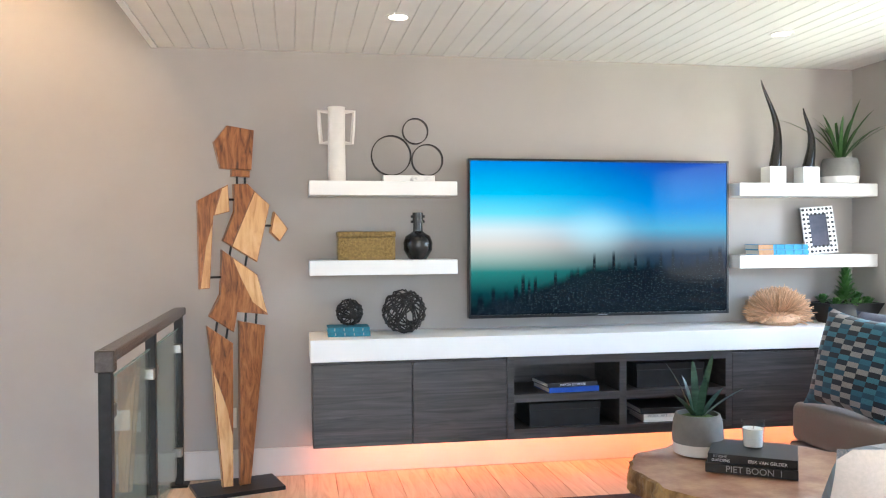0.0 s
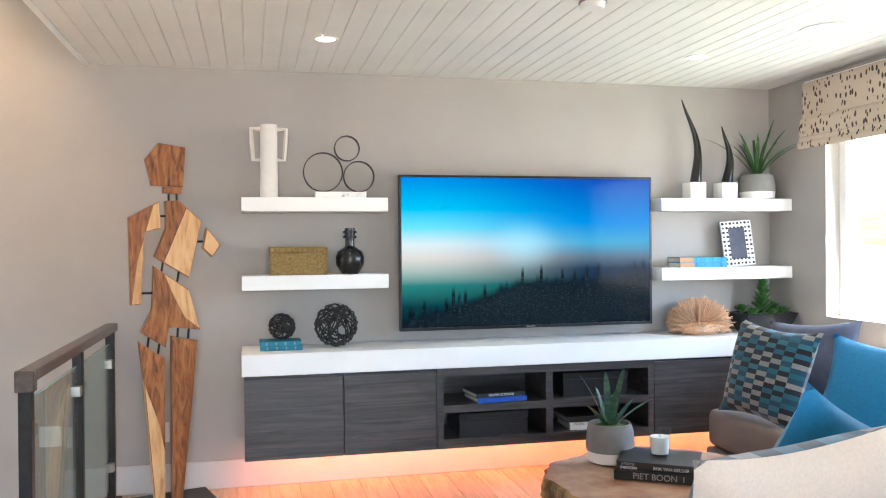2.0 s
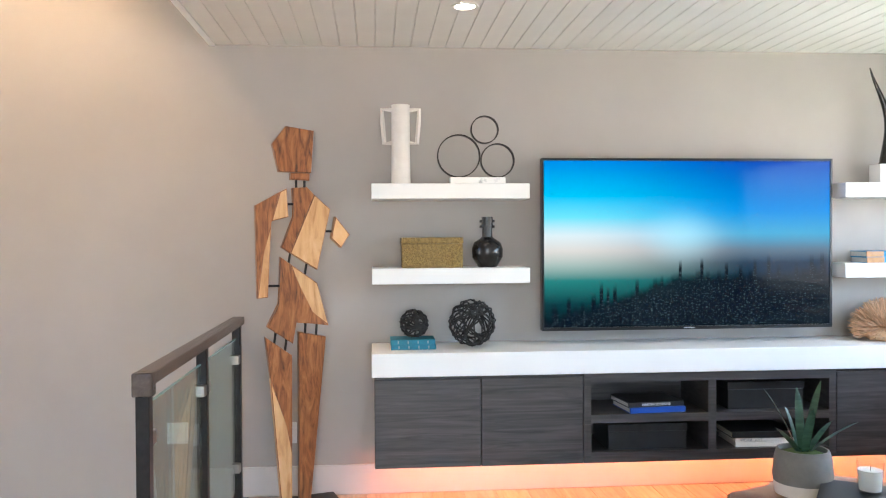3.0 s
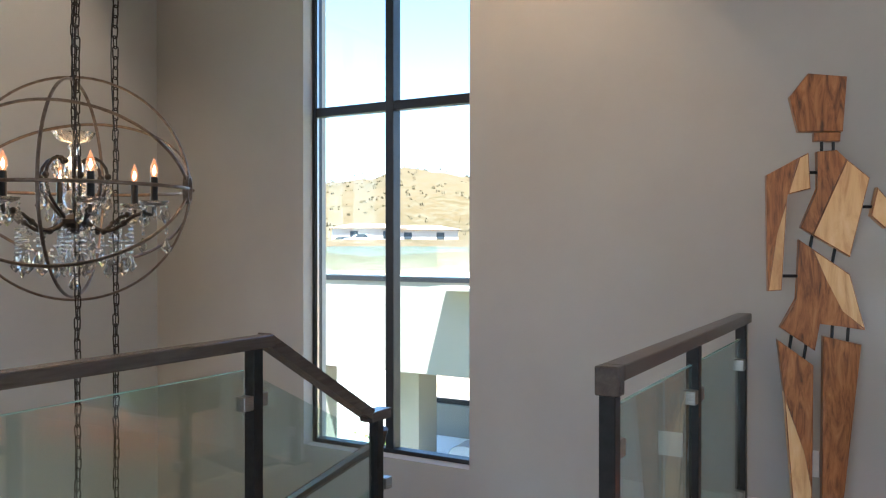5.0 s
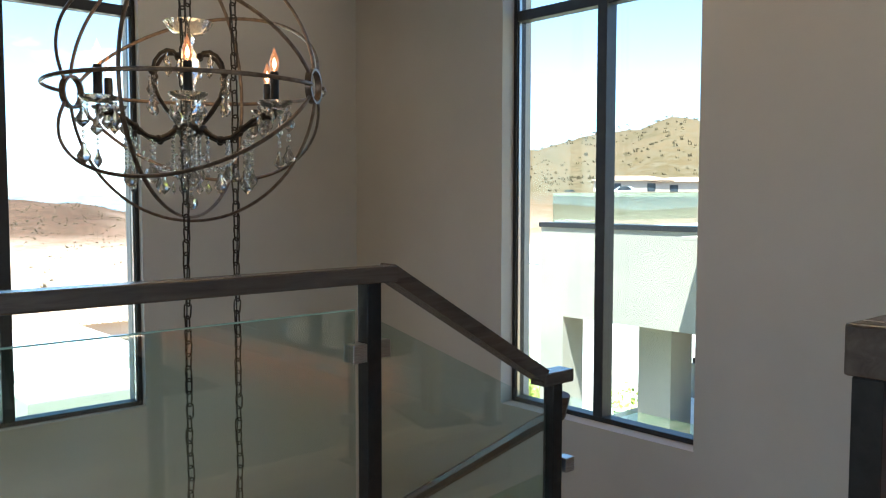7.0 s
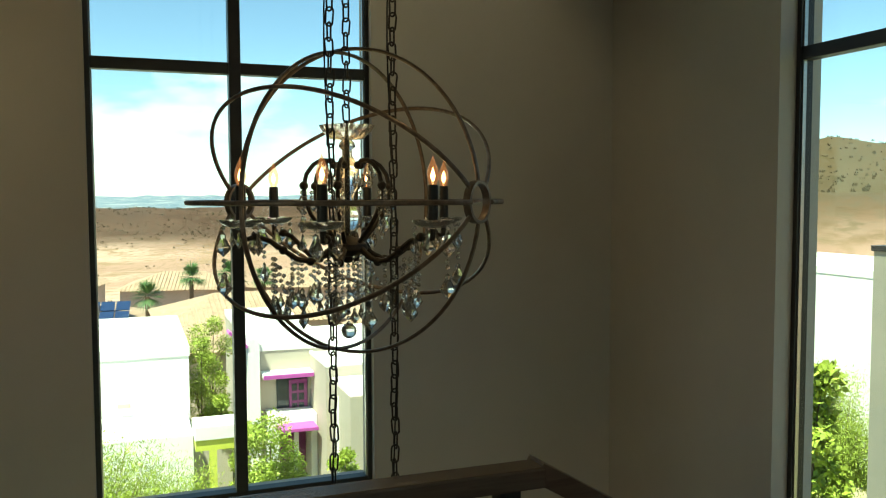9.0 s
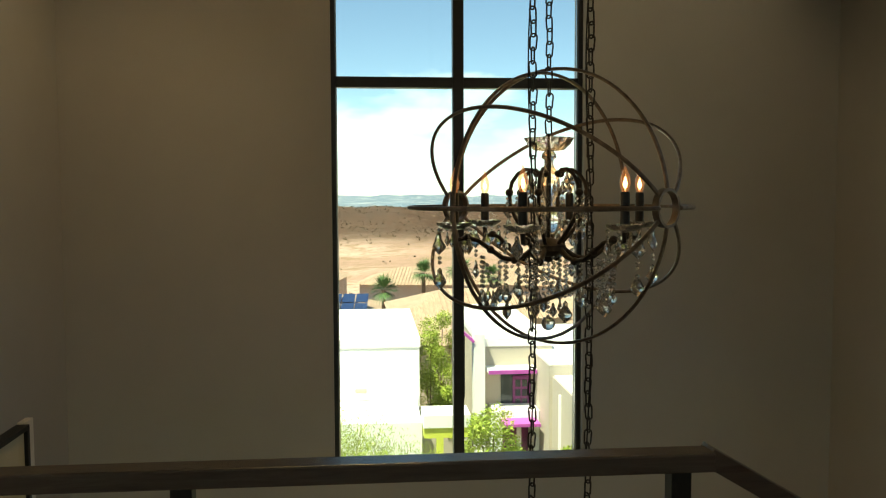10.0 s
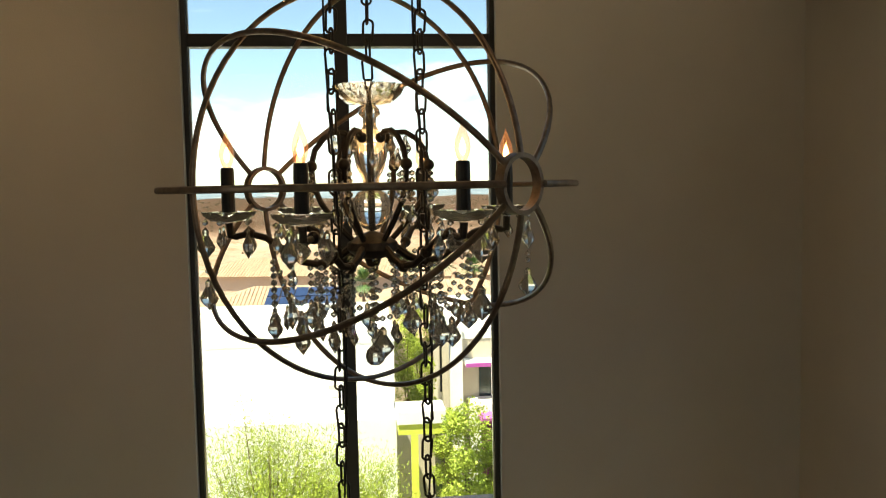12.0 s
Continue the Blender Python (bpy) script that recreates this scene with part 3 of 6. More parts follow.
def lathe(profile, seg=24, bm=None, at=(0, 0, 0), wave=None):
    """Turned body from (radius, height) pairs."""
    bm = bm or bmesh.new()
    rows = []
    for r, z in profile:
        if r < 1e-5:
            rows.append([bm.verts.new((at[0], at[1], at[2] + z))])
        else:
            rows.append([bm.verts.new((at[0] + r * math.cos(a) * (wave(i, z) if wave else 1), at[1] + r * math.sin(a) * (wave(i, z) if wave else 1), at[2] + z))
                         for i, a in ((i, 2 * math.pi * i / seg) for i in range(seg))])
    for a, b in zip(rows, rows[1:]):
        if len(a) == 1 and len(b) == 1:
            continue
        for i in range(seg):
            j = (i + 1) % seg
            if len(a) == 1:
                bm.faces.new((a[0], b[i], b[j]))
            elif len(b) == 1:
                bm.faces.new((a[i], a[j], b[0]))
            else:
                bm.faces.new((a[i], a[j], b[j], b[i]))
    return bm


def tube(points, r, seg=6, closed=False, bm=None, flat=1.0, up=None):
    """Round or flattened bar along a line of points; r may be a list."""
    bm = bm or bmesh.new()
    pts = [Vector(p) for p in points]
    n = len(pts)
    rings = []
    ref = Vector(up) if up else None
    for i, p in enumerate(pts):
        a = pts[(i - 1) % n] if (closed or i > 0) else p
        b = pts[(i + 1) % n] if (closed or i < n - 1) else p
        d = (b - a).normalized()
        if ref is None or up is None:
            ref = ref if ref is not None else (Vector((0, 0, 1)) if abs(d.z) < 0.9 else Vector((1, 0, 0)))
        s = d.cross(ref)
        if s.length < 1e-4:
            s = d.cross(Vector((0.3, 1, 0.2)))
        s.normalize()
        u = s.cross(d).normalized()
        if up is None:
            ref = u
        rad = r[i] if isinstance(r, (list, tuple)) else r
        rings.append([bm.verts.new(p + s * (math.cos(t) * rad) + u * (math.sin(t) * rad * flat))
                      for t in (2 * math.pi * k / seg for k in range(seg))])
    pairs = list(zip(rings, rings[1:])) + ([(rings[-1], rings[0])] if closed else [])
    for a, b in pairs:
        for k in range(seg):
            bm.faces.new((a[k], a[(k + 1) % seg], b[(k + 1) % seg], b[k]))
    if not closed:
        bm.faces.new(rings[0][::-1])
        bm.faces.new(rings[-1])
    return bm


def beam(a, b, w, h, bm=None, up=(0, 0, 1)):
    """Rectangular bar from a to b, w across and h high."""
    bm = bm or bmesh.new()
    a, b = Vector(a), Vector(b)
    d = (b - a).normalized()
    s = d.cross(Vector(up)).normalized()
    u = s.cross(d).normalized()
    v = []
    for p in (a, b):
        v.append([bm.verts.new(p + s * x * w / 2 + u * y * h / 2) for x, y in ((-1, -1), (1, -1), (1, 1), (-1, 1))])
    for k in range(4):
        bm.faces.new((v[0][k], v[0][(k + 1) % 4], v[1][(k + 1) % 4], v[1][k]))
    bm.faces.new(v[0][::-1])
    bm.faces.new(v[1])
    return bm


def prism(outline, t, bm=None, mi=0, bevel=0.0):
    """A plate t thick in the x-z plane, centred on y = 0."""
    bm = bm or bmesh.new()
    f = [bm.verts.new((x, -t / 2, z)) for x, z in outline]
    g = [bm.verts.new((x, t / 2, z)) for x, z in outline]
    n = len(f)
    made = [bm.faces.new(f), bm.faces.new(g[::-1])]
    for i in range(n):
        made.append(bm.faces.new((f[i], g[i], g[(i + 1) % n], f[(i + 1) % n])))
    for q in made:
        q.material_index = mi
    if bevel:
        bmesh.ops.bevel(bm, geom=list({e for q in made[:2] for e in q.edges}), offset=bevel, segments=2, profile=0.5, affect="EDGES")
    return bm


def wall(name, axis, u0, u1, z0, z1, t0, t1, holes, material):
    """Upright slab along x ('x') or y ('y') with rectangular openings cut through it."""
    us = sorted({u0, u1, *[h[0] for h in holes], *[h[1] for h in holes]})
    zs = sorted({z0, z1, *[h[2] for h in holes], *[h[3] for h in holes]})

    def solid(i, j):
        if not (0 <= i < len(us) - 1 and 0 <= j < len(zs) - 1):
            return False
        cu, cz = (us[i] + us[i + 1]) / 2, (zs[j] + zs[j + 1]) / 2
        return not any(h[0] < cu < h[1] and h[2] < cz < h[3] for h in holes)
    bm = bmesh.new()

    def v(u, t, z):
        return bm.verts.new((u, t, z) if axis == "x" else (t, u, z))
    for i in range(len(us) - 1):
        for j in range(len(zs) - 1):
            if not solid(i, j):
                continue
            a, b, c, d = us[i], us[i + 1], zs[j], zs[j + 1]
            for t in (t0, t1):
                bm.faces.new((v(a, t, c), v(b, t, c), v(b, t, d), v(a, t, d)))
            if not solid(i - 1, j):
                bm.faces.new((v(a, t0, c), v(a, t1, c), v(a, t1, d), v(a, t0, d)))
            if not solid(i + 1, j):
                bm.faces.new((v(b, t0, c), v(b, t1, c), v(b, t1, d), v(b, t0, d)))
            if not solid(i, j - 1):
                bm.faces.new((v(a, t0, c), v(b, t0, c), v(b, t1, c), v(a, t1, c)))
            if not solid(i, j + 1):
                bm.faces.new((v(a, t0, d), v(b, t0, d), v(b, t1, d), v(a, t1, d)))
    bmesh.ops.remove_doubles(bm, verts=bm.verts, dist=1e-5)
    return solo(name, bm, material, "", "", kind="structure")


def words(text, size, depth=0.0006):
    c = bpy.data.curves.new("words", "FONT")
    c.body, c.size, c.extrude, c.align_x, c.align_y = text, size, depth, "CENTER", "CENTER"
    o = bpy.data.objects.new("words", c)
    me = bpy.data.meshes.new_from_object(o)
    bpy.data.objects.remove(o)
    return me


# ---- the large structure ----
TOP = 3.9
wall("wall_north", "x", -3.92, 4.65, -3.1, TOP, 0.0, 0.22, [(-2.42, -1.275, 0.09, 3.3)], WALL)
wall("wall_west", "y", -4.05, 0.0, -3.1, TOP, -3.92, -3.70, [(-2.708, -1.39, 0.065, 3.3)], WALL)
wall("wall_stairwell_south", "x", -3.92, -1.0, -3.1, TOP, -4.2, -4.05, [], WALL)
wall("wall_room_west", "y", -9.0, -4.2, -3.1, TOP, -1.2, -1.0, [], WALL)
wall("wall_east", "y", -9.0, 0.0, -0.3, TOP, 4.43, 4.65, [(-3.5, -0.58, 0.965, 2.25)], WALL)
# both openings here are added, out of view, to let daylight in
wall("wall_south", "x", -1.2, 4.65, -0.3, TOP, -9.2, -9.0, [(-0.85, 2.65, 0.1, 2.3), (-0.85, -0.12, 2.5, 3.7)], WALL)
# bulkhead where the low ceiling ends at the tall stair hall
solo("wall_bulkhead", box(0.0, -9.0, 2.52, 0.12, 0.0, TOP), WALL, "", "", kind="structure")


def plank_ceiling():
    bm = bmesh.new()
    w = 0.0965
    x = 0.035
    while x < 4.43:
        x1 = min(x + w - 0.002, 4.43)
        z = 2.485
        s = 0.003
        prof = [(x, z + 0.005), (x + s, z), (x1 - s, z), (x1, z + 0.005)]
        for y0, y1 in ((-9.0, -0.001),):
            a = [bm.verts.new((px, y0, pz)) for px, pz in prof]
            b = [bm.verts.new((px, y1, pz)) for px, pz in prof]
            for k in range(3):
                bm.faces.new((a[k], a[k + 1], b[k + 1], b[k]))
        x += w
    box(0.03, -9.0, 2.4905, 4.43, -0.001, 2.52, bm=bm)
    return solo("ceiling", bm, CEIL, "", "", kind="structure")


plank_ceiling()
solo("ceiling_stair_hall", box(-3.92, -9.2, TOP, 4.65, 0.22, TOP + 0.15), CEIL, "", "", kind="structure")
solo("trim_ceiling_edge", box(0.0, -9.0, 2.478, 0.033, -0.001, 2.519, 0.002), WHITE, "", "", kind="structure")
solo("floor_lower", box(-3.92, -9.2, -3.25, 4.65, 0.22, -3.101), STEPW, "", "", kind="structure")

# floor slab of the upper storey, left open over the stair
fl = bmesh.new()
box(0.10, -1.80, -0.30, 4.43, 0.0, -0.013, bm=fl)
box(-1.14, -4.05, -0.30, 4.43, -1.80, -0.013, bm=fl)
box(-1.0, -9.0, -0.30, 4.43, -4.05, -0.013, bm=fl)
FLOOR = solo("floor", fl, STEPW, "", "", kind="structure")

for nm, b in (("baseboard_north", (0.16, -0.014, 0.0, 4.43, 0.0, 0.165)), ("baseboard_east", (4.416, -9.0, 0.0, 4.43, -0.014, 0.165)),
              ("baseboard_south", (2.7, -9.0, 0.0, 4.41, -8.986, 0.165))):
    solo(nm, box(*b, 0.003), TRIM, "", "", kind="structure")


# ---- windows ----
def tall_window(name, axis, a0, a1, z0, z1, front, out, cross):
    """Dark metal window with a centre mullion and a cross bar. out: +1 or -1, the way outdoors."""
    w = thing(name, "tall dark-framed window with four clear panes", "window", kind="structure")
    t = 0.042

    def put(nm, u0, u1, c0, c1, f0, f1, mat, bev=0.003):
        f0, f1 = front + out * f0, front + out * f1
        lo, hi = min(f0, f1), max(f0, f1)
        b = (u0, lo, c0, u1, hi, c1) if axis == "x" else (lo, u0, c0, hi, u1, c1)
        return part(nm, box(*b, bev), mat, w)
    put("frame_jamb", a0, a0 + t * 0.55, z0, z1, 0, 0.07, FRAME)
    put("frame_jamb", a1 - t * 0.55, a1, z0, z1, 0, 0.07, FRAME)
    put("frame_sill", a0 + t * 0.55, a1 - t * 0.55, z0, z0 + t * 0.6, 0, 0.07, FRAME)
    put("frame_head", a0 + t * 0.55, a1 - t * 0.55, z1 - t, z1, 0, 0.07, FRAME)
    m = (a0 + a1) / 2
    put("mullion", m - 0.028, m + 0.028, z0 + t * 0.6, z1 - t, -0.004, 0.074, FRAME)
    put("cross_bar", a0 + t * 0.55, m - 0.028, cross - 0.027, cross + 0.027, 0.002, 0.068, FRAME)
    put("cross_bar", m + 0.028, a1 - t * 0.55, cross - 0.027, cross + 0.027, 0.002, 0.068, FRAME)
    for u0, u1 in ((a0 + t * 0.55, m - 0.028), (m + 0.028, a1 - t * 0.55)):
        for c0, c1 in ((z0 + t * 0.6, cross - 0.027), (cross + 0.027, z1 - t)):
            p = put("pane", u0, u1, c0, c1, 0.034, 0.038, GLASS, 0)
            p.visible_shadow = False
    # pale gasket lines round the lower panes
    for u in (a0 + t * 0.55 + 0.004, a1 - t * 0.55 - 0.004):
        put("bead", u - 0.003, u + 0.003, z0 + t * 0.6, z1 - t, 0.012, 0.030, STEEL, 0)
    return w


tall_window("window_1", "x", -2.42, -1.275, 0.09, 3.3, 0.085, 1, 2.118)
tall_window("window_2", "y", -2.708, -1.39, 0.065, 3.3, -3.74, -1, 2.142)


def plain_window(name, axis, a0, a1, z0, z1, front, out, bars):
    w = thing(name, "white-framed window in bright daylight", "window", kind="structure")

    def put(nm, u0, u1, c0, c1, f0, f1, mat):
        f0, f1 = front + out * f0, front + out * f1
        lo, hi = min(f0, f1), max(f0, f1)
        b = (u0, lo, c0, u1, hi, c1) if axis == "x" else (lo, u0, c0, hi, u1, c1)
        return part(nm, box(*b), mat, w)
    t = 0.06
    put("frame_jamb", a0, a0 + t, z0, z1, 0, 0.06, WHITE)
    put("frame_jamb", a1 - t, a1, z0, z1, 0, 0.06, WHITE)
    put("frame_sill", a0 + t, a1 - t, z0, z0 + t, 0, 0.06, WHITE)
    put("frame_head", a0 + t, a1 - t, z1 - t, z1, 0, 0.06, WHITE)
    for u in bars:
        put("mullion", u - 0.02, u + 0.02, z0 + t, z1 - t, 0, 0.06, WHITE)
    p = put("pane", a0 + t, a1 - t, z0 + t, z1 - t, 0.028, 0.032, GLASS)
    p.visible_shadow = False
    return w


plain_window("window_3", "y", -3.5, -0.58, 0.965, 2.25, 4.53, 1, (-2.04,))
# two unseen south windows, added to bring light onto the north wall
plain_window("added_window_south", "x", -0.85, 2.65, 0.1, 2.3, -9.1, -1, (0.3, 1.5))
plain_window("added_window_hall", "x", -0.85, -0.12, 2.5, 3.7, -9.1, -1, ())


# ---- railings and stair ----
def clamp_pair(parent, x, y, z, dx, dy):
    """Two small steel plates that grip a pane, joined to the post side."""
    part("clamp", box(x - 0.022 + dx, y - 0.022 + dy, z - 0.024, x + 0.022 + dx, y + 0.022 + dy, z + 0.024, 0.003), STEEL, parent)


def level_rail(name, x, posts, y0, y1, label, cap=False):
    r = thing(name, label, "railing", (x, 0, 0))
    part("handrail", box(-0.032, y0 + (0.05 if cap else 0), 0.958, 0.032, y1, 1.0, 0.005), RAILW, r, "grey-stained wooden handrail")
    if cap:
        part("handrail_end", box(-0.033, y0, 0.924, 0.033, y0 + 0.0495, 1.0005, 0.005), RAILW, r)
    for y in posts:
        part("post", box(-0.022, y - 0.022, 0.012, 0.022, y + 0.022, 0.9235 if cap and y == posts[0] else 0.958, 0.002), BLACK, r)
        part("foot_plate", box(-0.05, y - 0.05, 0.0, 0.05, y + 0.05, 0.012, 0.002), BLACK, r)
    for a, b in zip(posts, posts[1:]):
        g = part("glass_panel", box(-0.005, a + 0.05, 0.09, 0.005, b - 0.05, 0.89), RGLASS, r, "clear greenish glass panel")
        g.visible_shadow = False
        part("glass_edge", box(-0.005, a + 0.05, 0.8905, 0.005, b - 0.05, 0.8935), GLASSEDGE, r)
        for z in (0.78, 0.2):
            clamp_pair(r, 0, a + 0.045, z, 0, 0)
            clamp_pair(r, 0, b - 0.045, z, 0, 0)
    return r


level_rail("railing", 0.148, (-1.9, -0.99, -0.10), -1.926, -0.030, "black steel railing with glass panels beside the wooden figure", True)
level_rail("railing", -1.112, (-4.0, -2.9, -1.85), -4.05, -1.777, "black steel railing with glass panels over the stairwell")


def stair_rail():
    r = thing("railing", "sloping stair railing with wooden handrail and glass panel", "railing")
    x = -1.13
    part("handrail", beam((x, -1.785, 0.985), (x, -1.16, 0.614), 0.062, 0.042), RAILW, r, "grey-stained wooden handrail")
    part("handrail_end", box(x - 0.033, -1.17, 0.580, x + 0.033, -1.03, 0.622, 0.004), RAILW, r)
    part("post", box(x - 0.022, -1.118, -0.378, x + 0.022, -1.074, 0.580, 0.002), BLACK, r)
    part("foot_plate", box(x - 0.05, -1.146, -0.39, x + 0.05, -1.046, -0.378), BLACK, r)
    # second handrail, down the next flight
    part("handrail", tube([(x - 0.01, -1.035, 0.53), (x - 0.03, -1.03, 0.46), (x - 0.14, -1.02, 0.395), (-2.6, -1.02, -0.49)], 0.026, 8), RAILW, r)
    bm = bmesh.new()
    q = [(-1.80, 0.06), (-1.08, -0.28), (-1.08, 0.49), (-1.80, 0.85)]
    f = [bm.verts.new((x - 0.005, y, z)) for y, z in q]
    g = [bm.verts.new((x + 0.005, y, z)) for y, z in q]
    bm.faces.new(f)
    bm.faces.new(g[::-1])
    for i in range(4):
        bm.faces.new((f[i], g[i], g[(i + 1) % 4], f[(i + 1) % 4]))
    p = part("glass_panel", bm, RGLASS, r, "clear greenish glass panel")
    p.visible_shadow = False
    bm = bmesh.new()
    q = [(-1.2, -0.5), (-2.5, -1.28), (-2.5, -0.52), (-1.2, 0.26)]
    f = [bm.verts.new((xx, -1.015, z)) for xx, z in q]
    g = [bm.verts.new((xx, -1.005, z)) for xx, z in q]
    bm.faces.new(f)
    bm.faces.new(g[::-1])
    for i in range(4):
        bm.faces.new((f[i], g[i], g[(i + 1) % 4], f[(i + 1) % 4]))
    p = part("glass_panel", bm, RGLASS, r, "clear greenish glass panel")
    p.visible_shadow = False
    for y, z in ((-1.805, 0.78), (-1.805, 0.2), (-1.03, 0.30), (-1.03, -0.1)):
        clamp_pair(r, x, y, z, 0, 0)
    return r


stair_rail()


def stairs():
    s = thing("staircase", "oak stair turning down into the tall hall", "stairs", kind="structure")
    part("tread", box(-1.14, -1.80, -0.235, 0.10, -1.39, -0.195, 0.004), STEPW, s)
    part("landing", box(-1.14, -1.41, -0.55, 0.10, 0.0, -0.39), STEPW, s)
    part("riser", box(-1.13, -1.42, -0.39, 0.10, -1.40, -0.235), TRIM, s)
    for i in range(8):
        x = -1.14 - i * 0.29
        z = -0.39 - (i + 1) * 0.175
        part("tread", box(x - 0.31, -1.0, z - 0.04, x, 0.0, z, 0.004), STEPW, s)
        part("riser", box(x - 0.012, -1.0, z, x - 0.002, 0.0, z + 0.135), TRIM, s)
    part("support_wall", box(-1.16, -1.02, -3.1, -1.141, 0.0, -0.55), WALL, s)


stairs()


# ---- media wall ----
def shelf(x0, x1, z0, z1, label):
    return solo("floating_shelf", box(x0, -0.253, z0, x1, 0.0, z1, 0.003), WHITE, label, "shelf", group="floating shelves")


shelf(0.877, 1.72, 1.632, 1.713, "thick white floating shelf with vase and ring sculpture")
shelf(0.877, 1.72, 1.180, 1.264, "thick white floating shelf with brass box and bottle")
shelf(3.482, 4.426, 1.638, 1.718, "thick white floating shelf with horns and potted plant")
shelf(3.482, 4.426, 1.192, 1.272, "thick white floating shelf with books and picture frame")
solo("countertop", box(0.873, -0.435, 0.718, 4.428, 0.0, 0.839, 0.004), WHITE, "long thick white countertop over the floating cabinets", "countertop")


def door_unit(x0, x1):
    c = thing("wall_cabinet", "floating grey-brown wood cabinet with flat handleless door", "cabinet", (x0, 0, 0.25), group="floating cabinets")
    w = x1 - x0
    part("body", box(0.001, -0.398, 0.0, w - 0.001, -0.001, 0.467), CABW, c)
    part("door", box(0.0025, -0.42, 0.0, w - 0.0025, -0.400, 0.452, 0.0015), CABW, c)


for a, b in ((0.885, 1.431), (1.431, 1.967), (3.335, 3.875), (3.875, 4.428)):
    door_unit(a, b)


def open_unit():
    c = thing("open_cabinet", "open grey-brown cabinet with four compartments of books and boxes", "cabinet", (1.967, 0, 0.25))
    w = 1.368
    part("side_panel", box(0.001, -0.42, 0, 0.04, -0.02, 0.467), CABW, c)
    part("side_panel", box(w - 0.04, -0.42, 0, w - 0.001, -0.02, 0.467), CABW, c)
    part("bottom_panel", box(0.04, -0.42, 0, w - 0.04, -0.02, 0.055), CABW, c)
    part("top_panel", box(0.04, -0.42, 0.42, w - 0.04, -0.02, 0.467), CABW, c)
    part("divider", box(0.667, -0.42, 0.055, 0.709, -0.02, 0.42), CABW, c)
    part("inner_shelf", box(0.04, -0.42, 0.208, 0.667, -0.02, 0.25), CABW, c)
    part("inner_shelf", box(0.709, -0.42, 0.208, w - 0.04, -0.02, 0.25), CABW, c)
    part("back_panel", box(0.001, -0.02, 0, w - 0.001, -0.001, 0.467), CABW, c)


open_unit()
solo("led_strip", box(0.95, -0.10, 0.244, 4.38, -0.085, 0.2495), LED, "glowing orange strip light under the floating cabinets", "strip light")


def television():
    t = thing("television", "large flat television showing a blue city sky", "television", (2.625, -0.17, 1.384))
    w, h = 0.825, 0.472
    part("casing", box(-w, 0.003, -h, w, 0.045, h, 0.004), SCREEN_BLACK, t)
    b = bmesh.new()
    for q in ((-w, h - 0.014, w, h), (-w, -h, w, -h + 0.018), (-w, -h + 0.018, -w + 0.012, h - 0.014), (w - 0.012, -h + 0.018, w, h - 0.014)):
        box(q[0], -0.006, q[1], q[2], 0.003, q[3], bm=b)
    part("bezel", b, SCREEN_BLACK, t, "thin black bezel")
    part("screen", box(-w + 0.012, 0.0, -h + 0.018, w - 0.012, 0.003, h - 0.014), TVPIC, t, "lit screen with a blue skyline picture")
    part("badge", box(-0.03, -0.0075, -h + 0.006, 0.03, -0.006, -h + 0.012), GREYINK, t)
    part("wall_mount", box(-0.2, 0.045, -0.15, 0.2, 0.169, 0.15), BLACK, t)


television()


def vase(loc):
    v = thing("vase", "tall white ceramic vase with two square handles", "vase", loc)
    part("body", lathe([(0, 0), (0.046, 0), (0.052, 0.004), (0.050, 0.2), (0.049, 0.42), (0.051, 0.428), (0.044, 0.428), (0.042, 0.3), (0, 0.3)], 28), CERAMIC, v, smooth=True)
    for s in (-1, 1):
        part("handle", tube([(s * 0.045, 0, 0.225), (s * 0.088, 0, 0.222), (s * 0.097, 0, 0.33), (s * 0.100, 0, 0.405), (s * 0.045, 0, 0.402)], 0.0095, 4, flat=1.3), CERAMIC, v)


vase((1.036, -0.14, 1.713))


def ring_sculpture(loc):
    s = thing("ring_sculpture", "sculpture of three dark metal hoops on white block", "sculpture", loc)
    part("base", box(-0.15, -0.05, 0, 0.15, 0.05, 0.038, 0.003), MARBLE, s, "white stone base")
    for cx, cz, r in ((-0.10, 0.038 + 0.117, 0.117), (0.112, 0.038 + 0.093, 0.093), (0.042, 0.298, 0.076)):
        b = bmesh.new()
        seg = 48
        rows = [[b.verts.new((cx + rr * math.cos(a), yy, cz + rr * math.sin(a))) for rr, yy in ((r, -0.018), (r, 0.018), (r - 0.005, 0.018), (r - 0.005, -0.018))]
                for a in (2 * math.pi * i / seg for i in range(seg))]
        for i in range(seg):
            p, q = rows[i], rows[(i + 1) % seg]
            for k in range(4):
                b.faces.new((p[k], p[(k + 1) % 4], q[(k + 1) % 4], q[k]))
        part("hoop", b, IRON, s, smooth=True)


ring_sculpture((1.45, -0.14, 1.713))


def brass_box(loc):
    b = thing("storage_box", "woven brass rectangular box on the shelf", "box", loc)
    part("body", box(-0.163, -0.085, 0, 0.163, 0.085, 0.13, 0.004), GOLD, b)
    part("lid", box(-0.166, -0.088, 0.1305, 0.166, 0.088, 0.163, 0.004), GOLD, b)


brass_box((1.20, -0.135, 1.264))


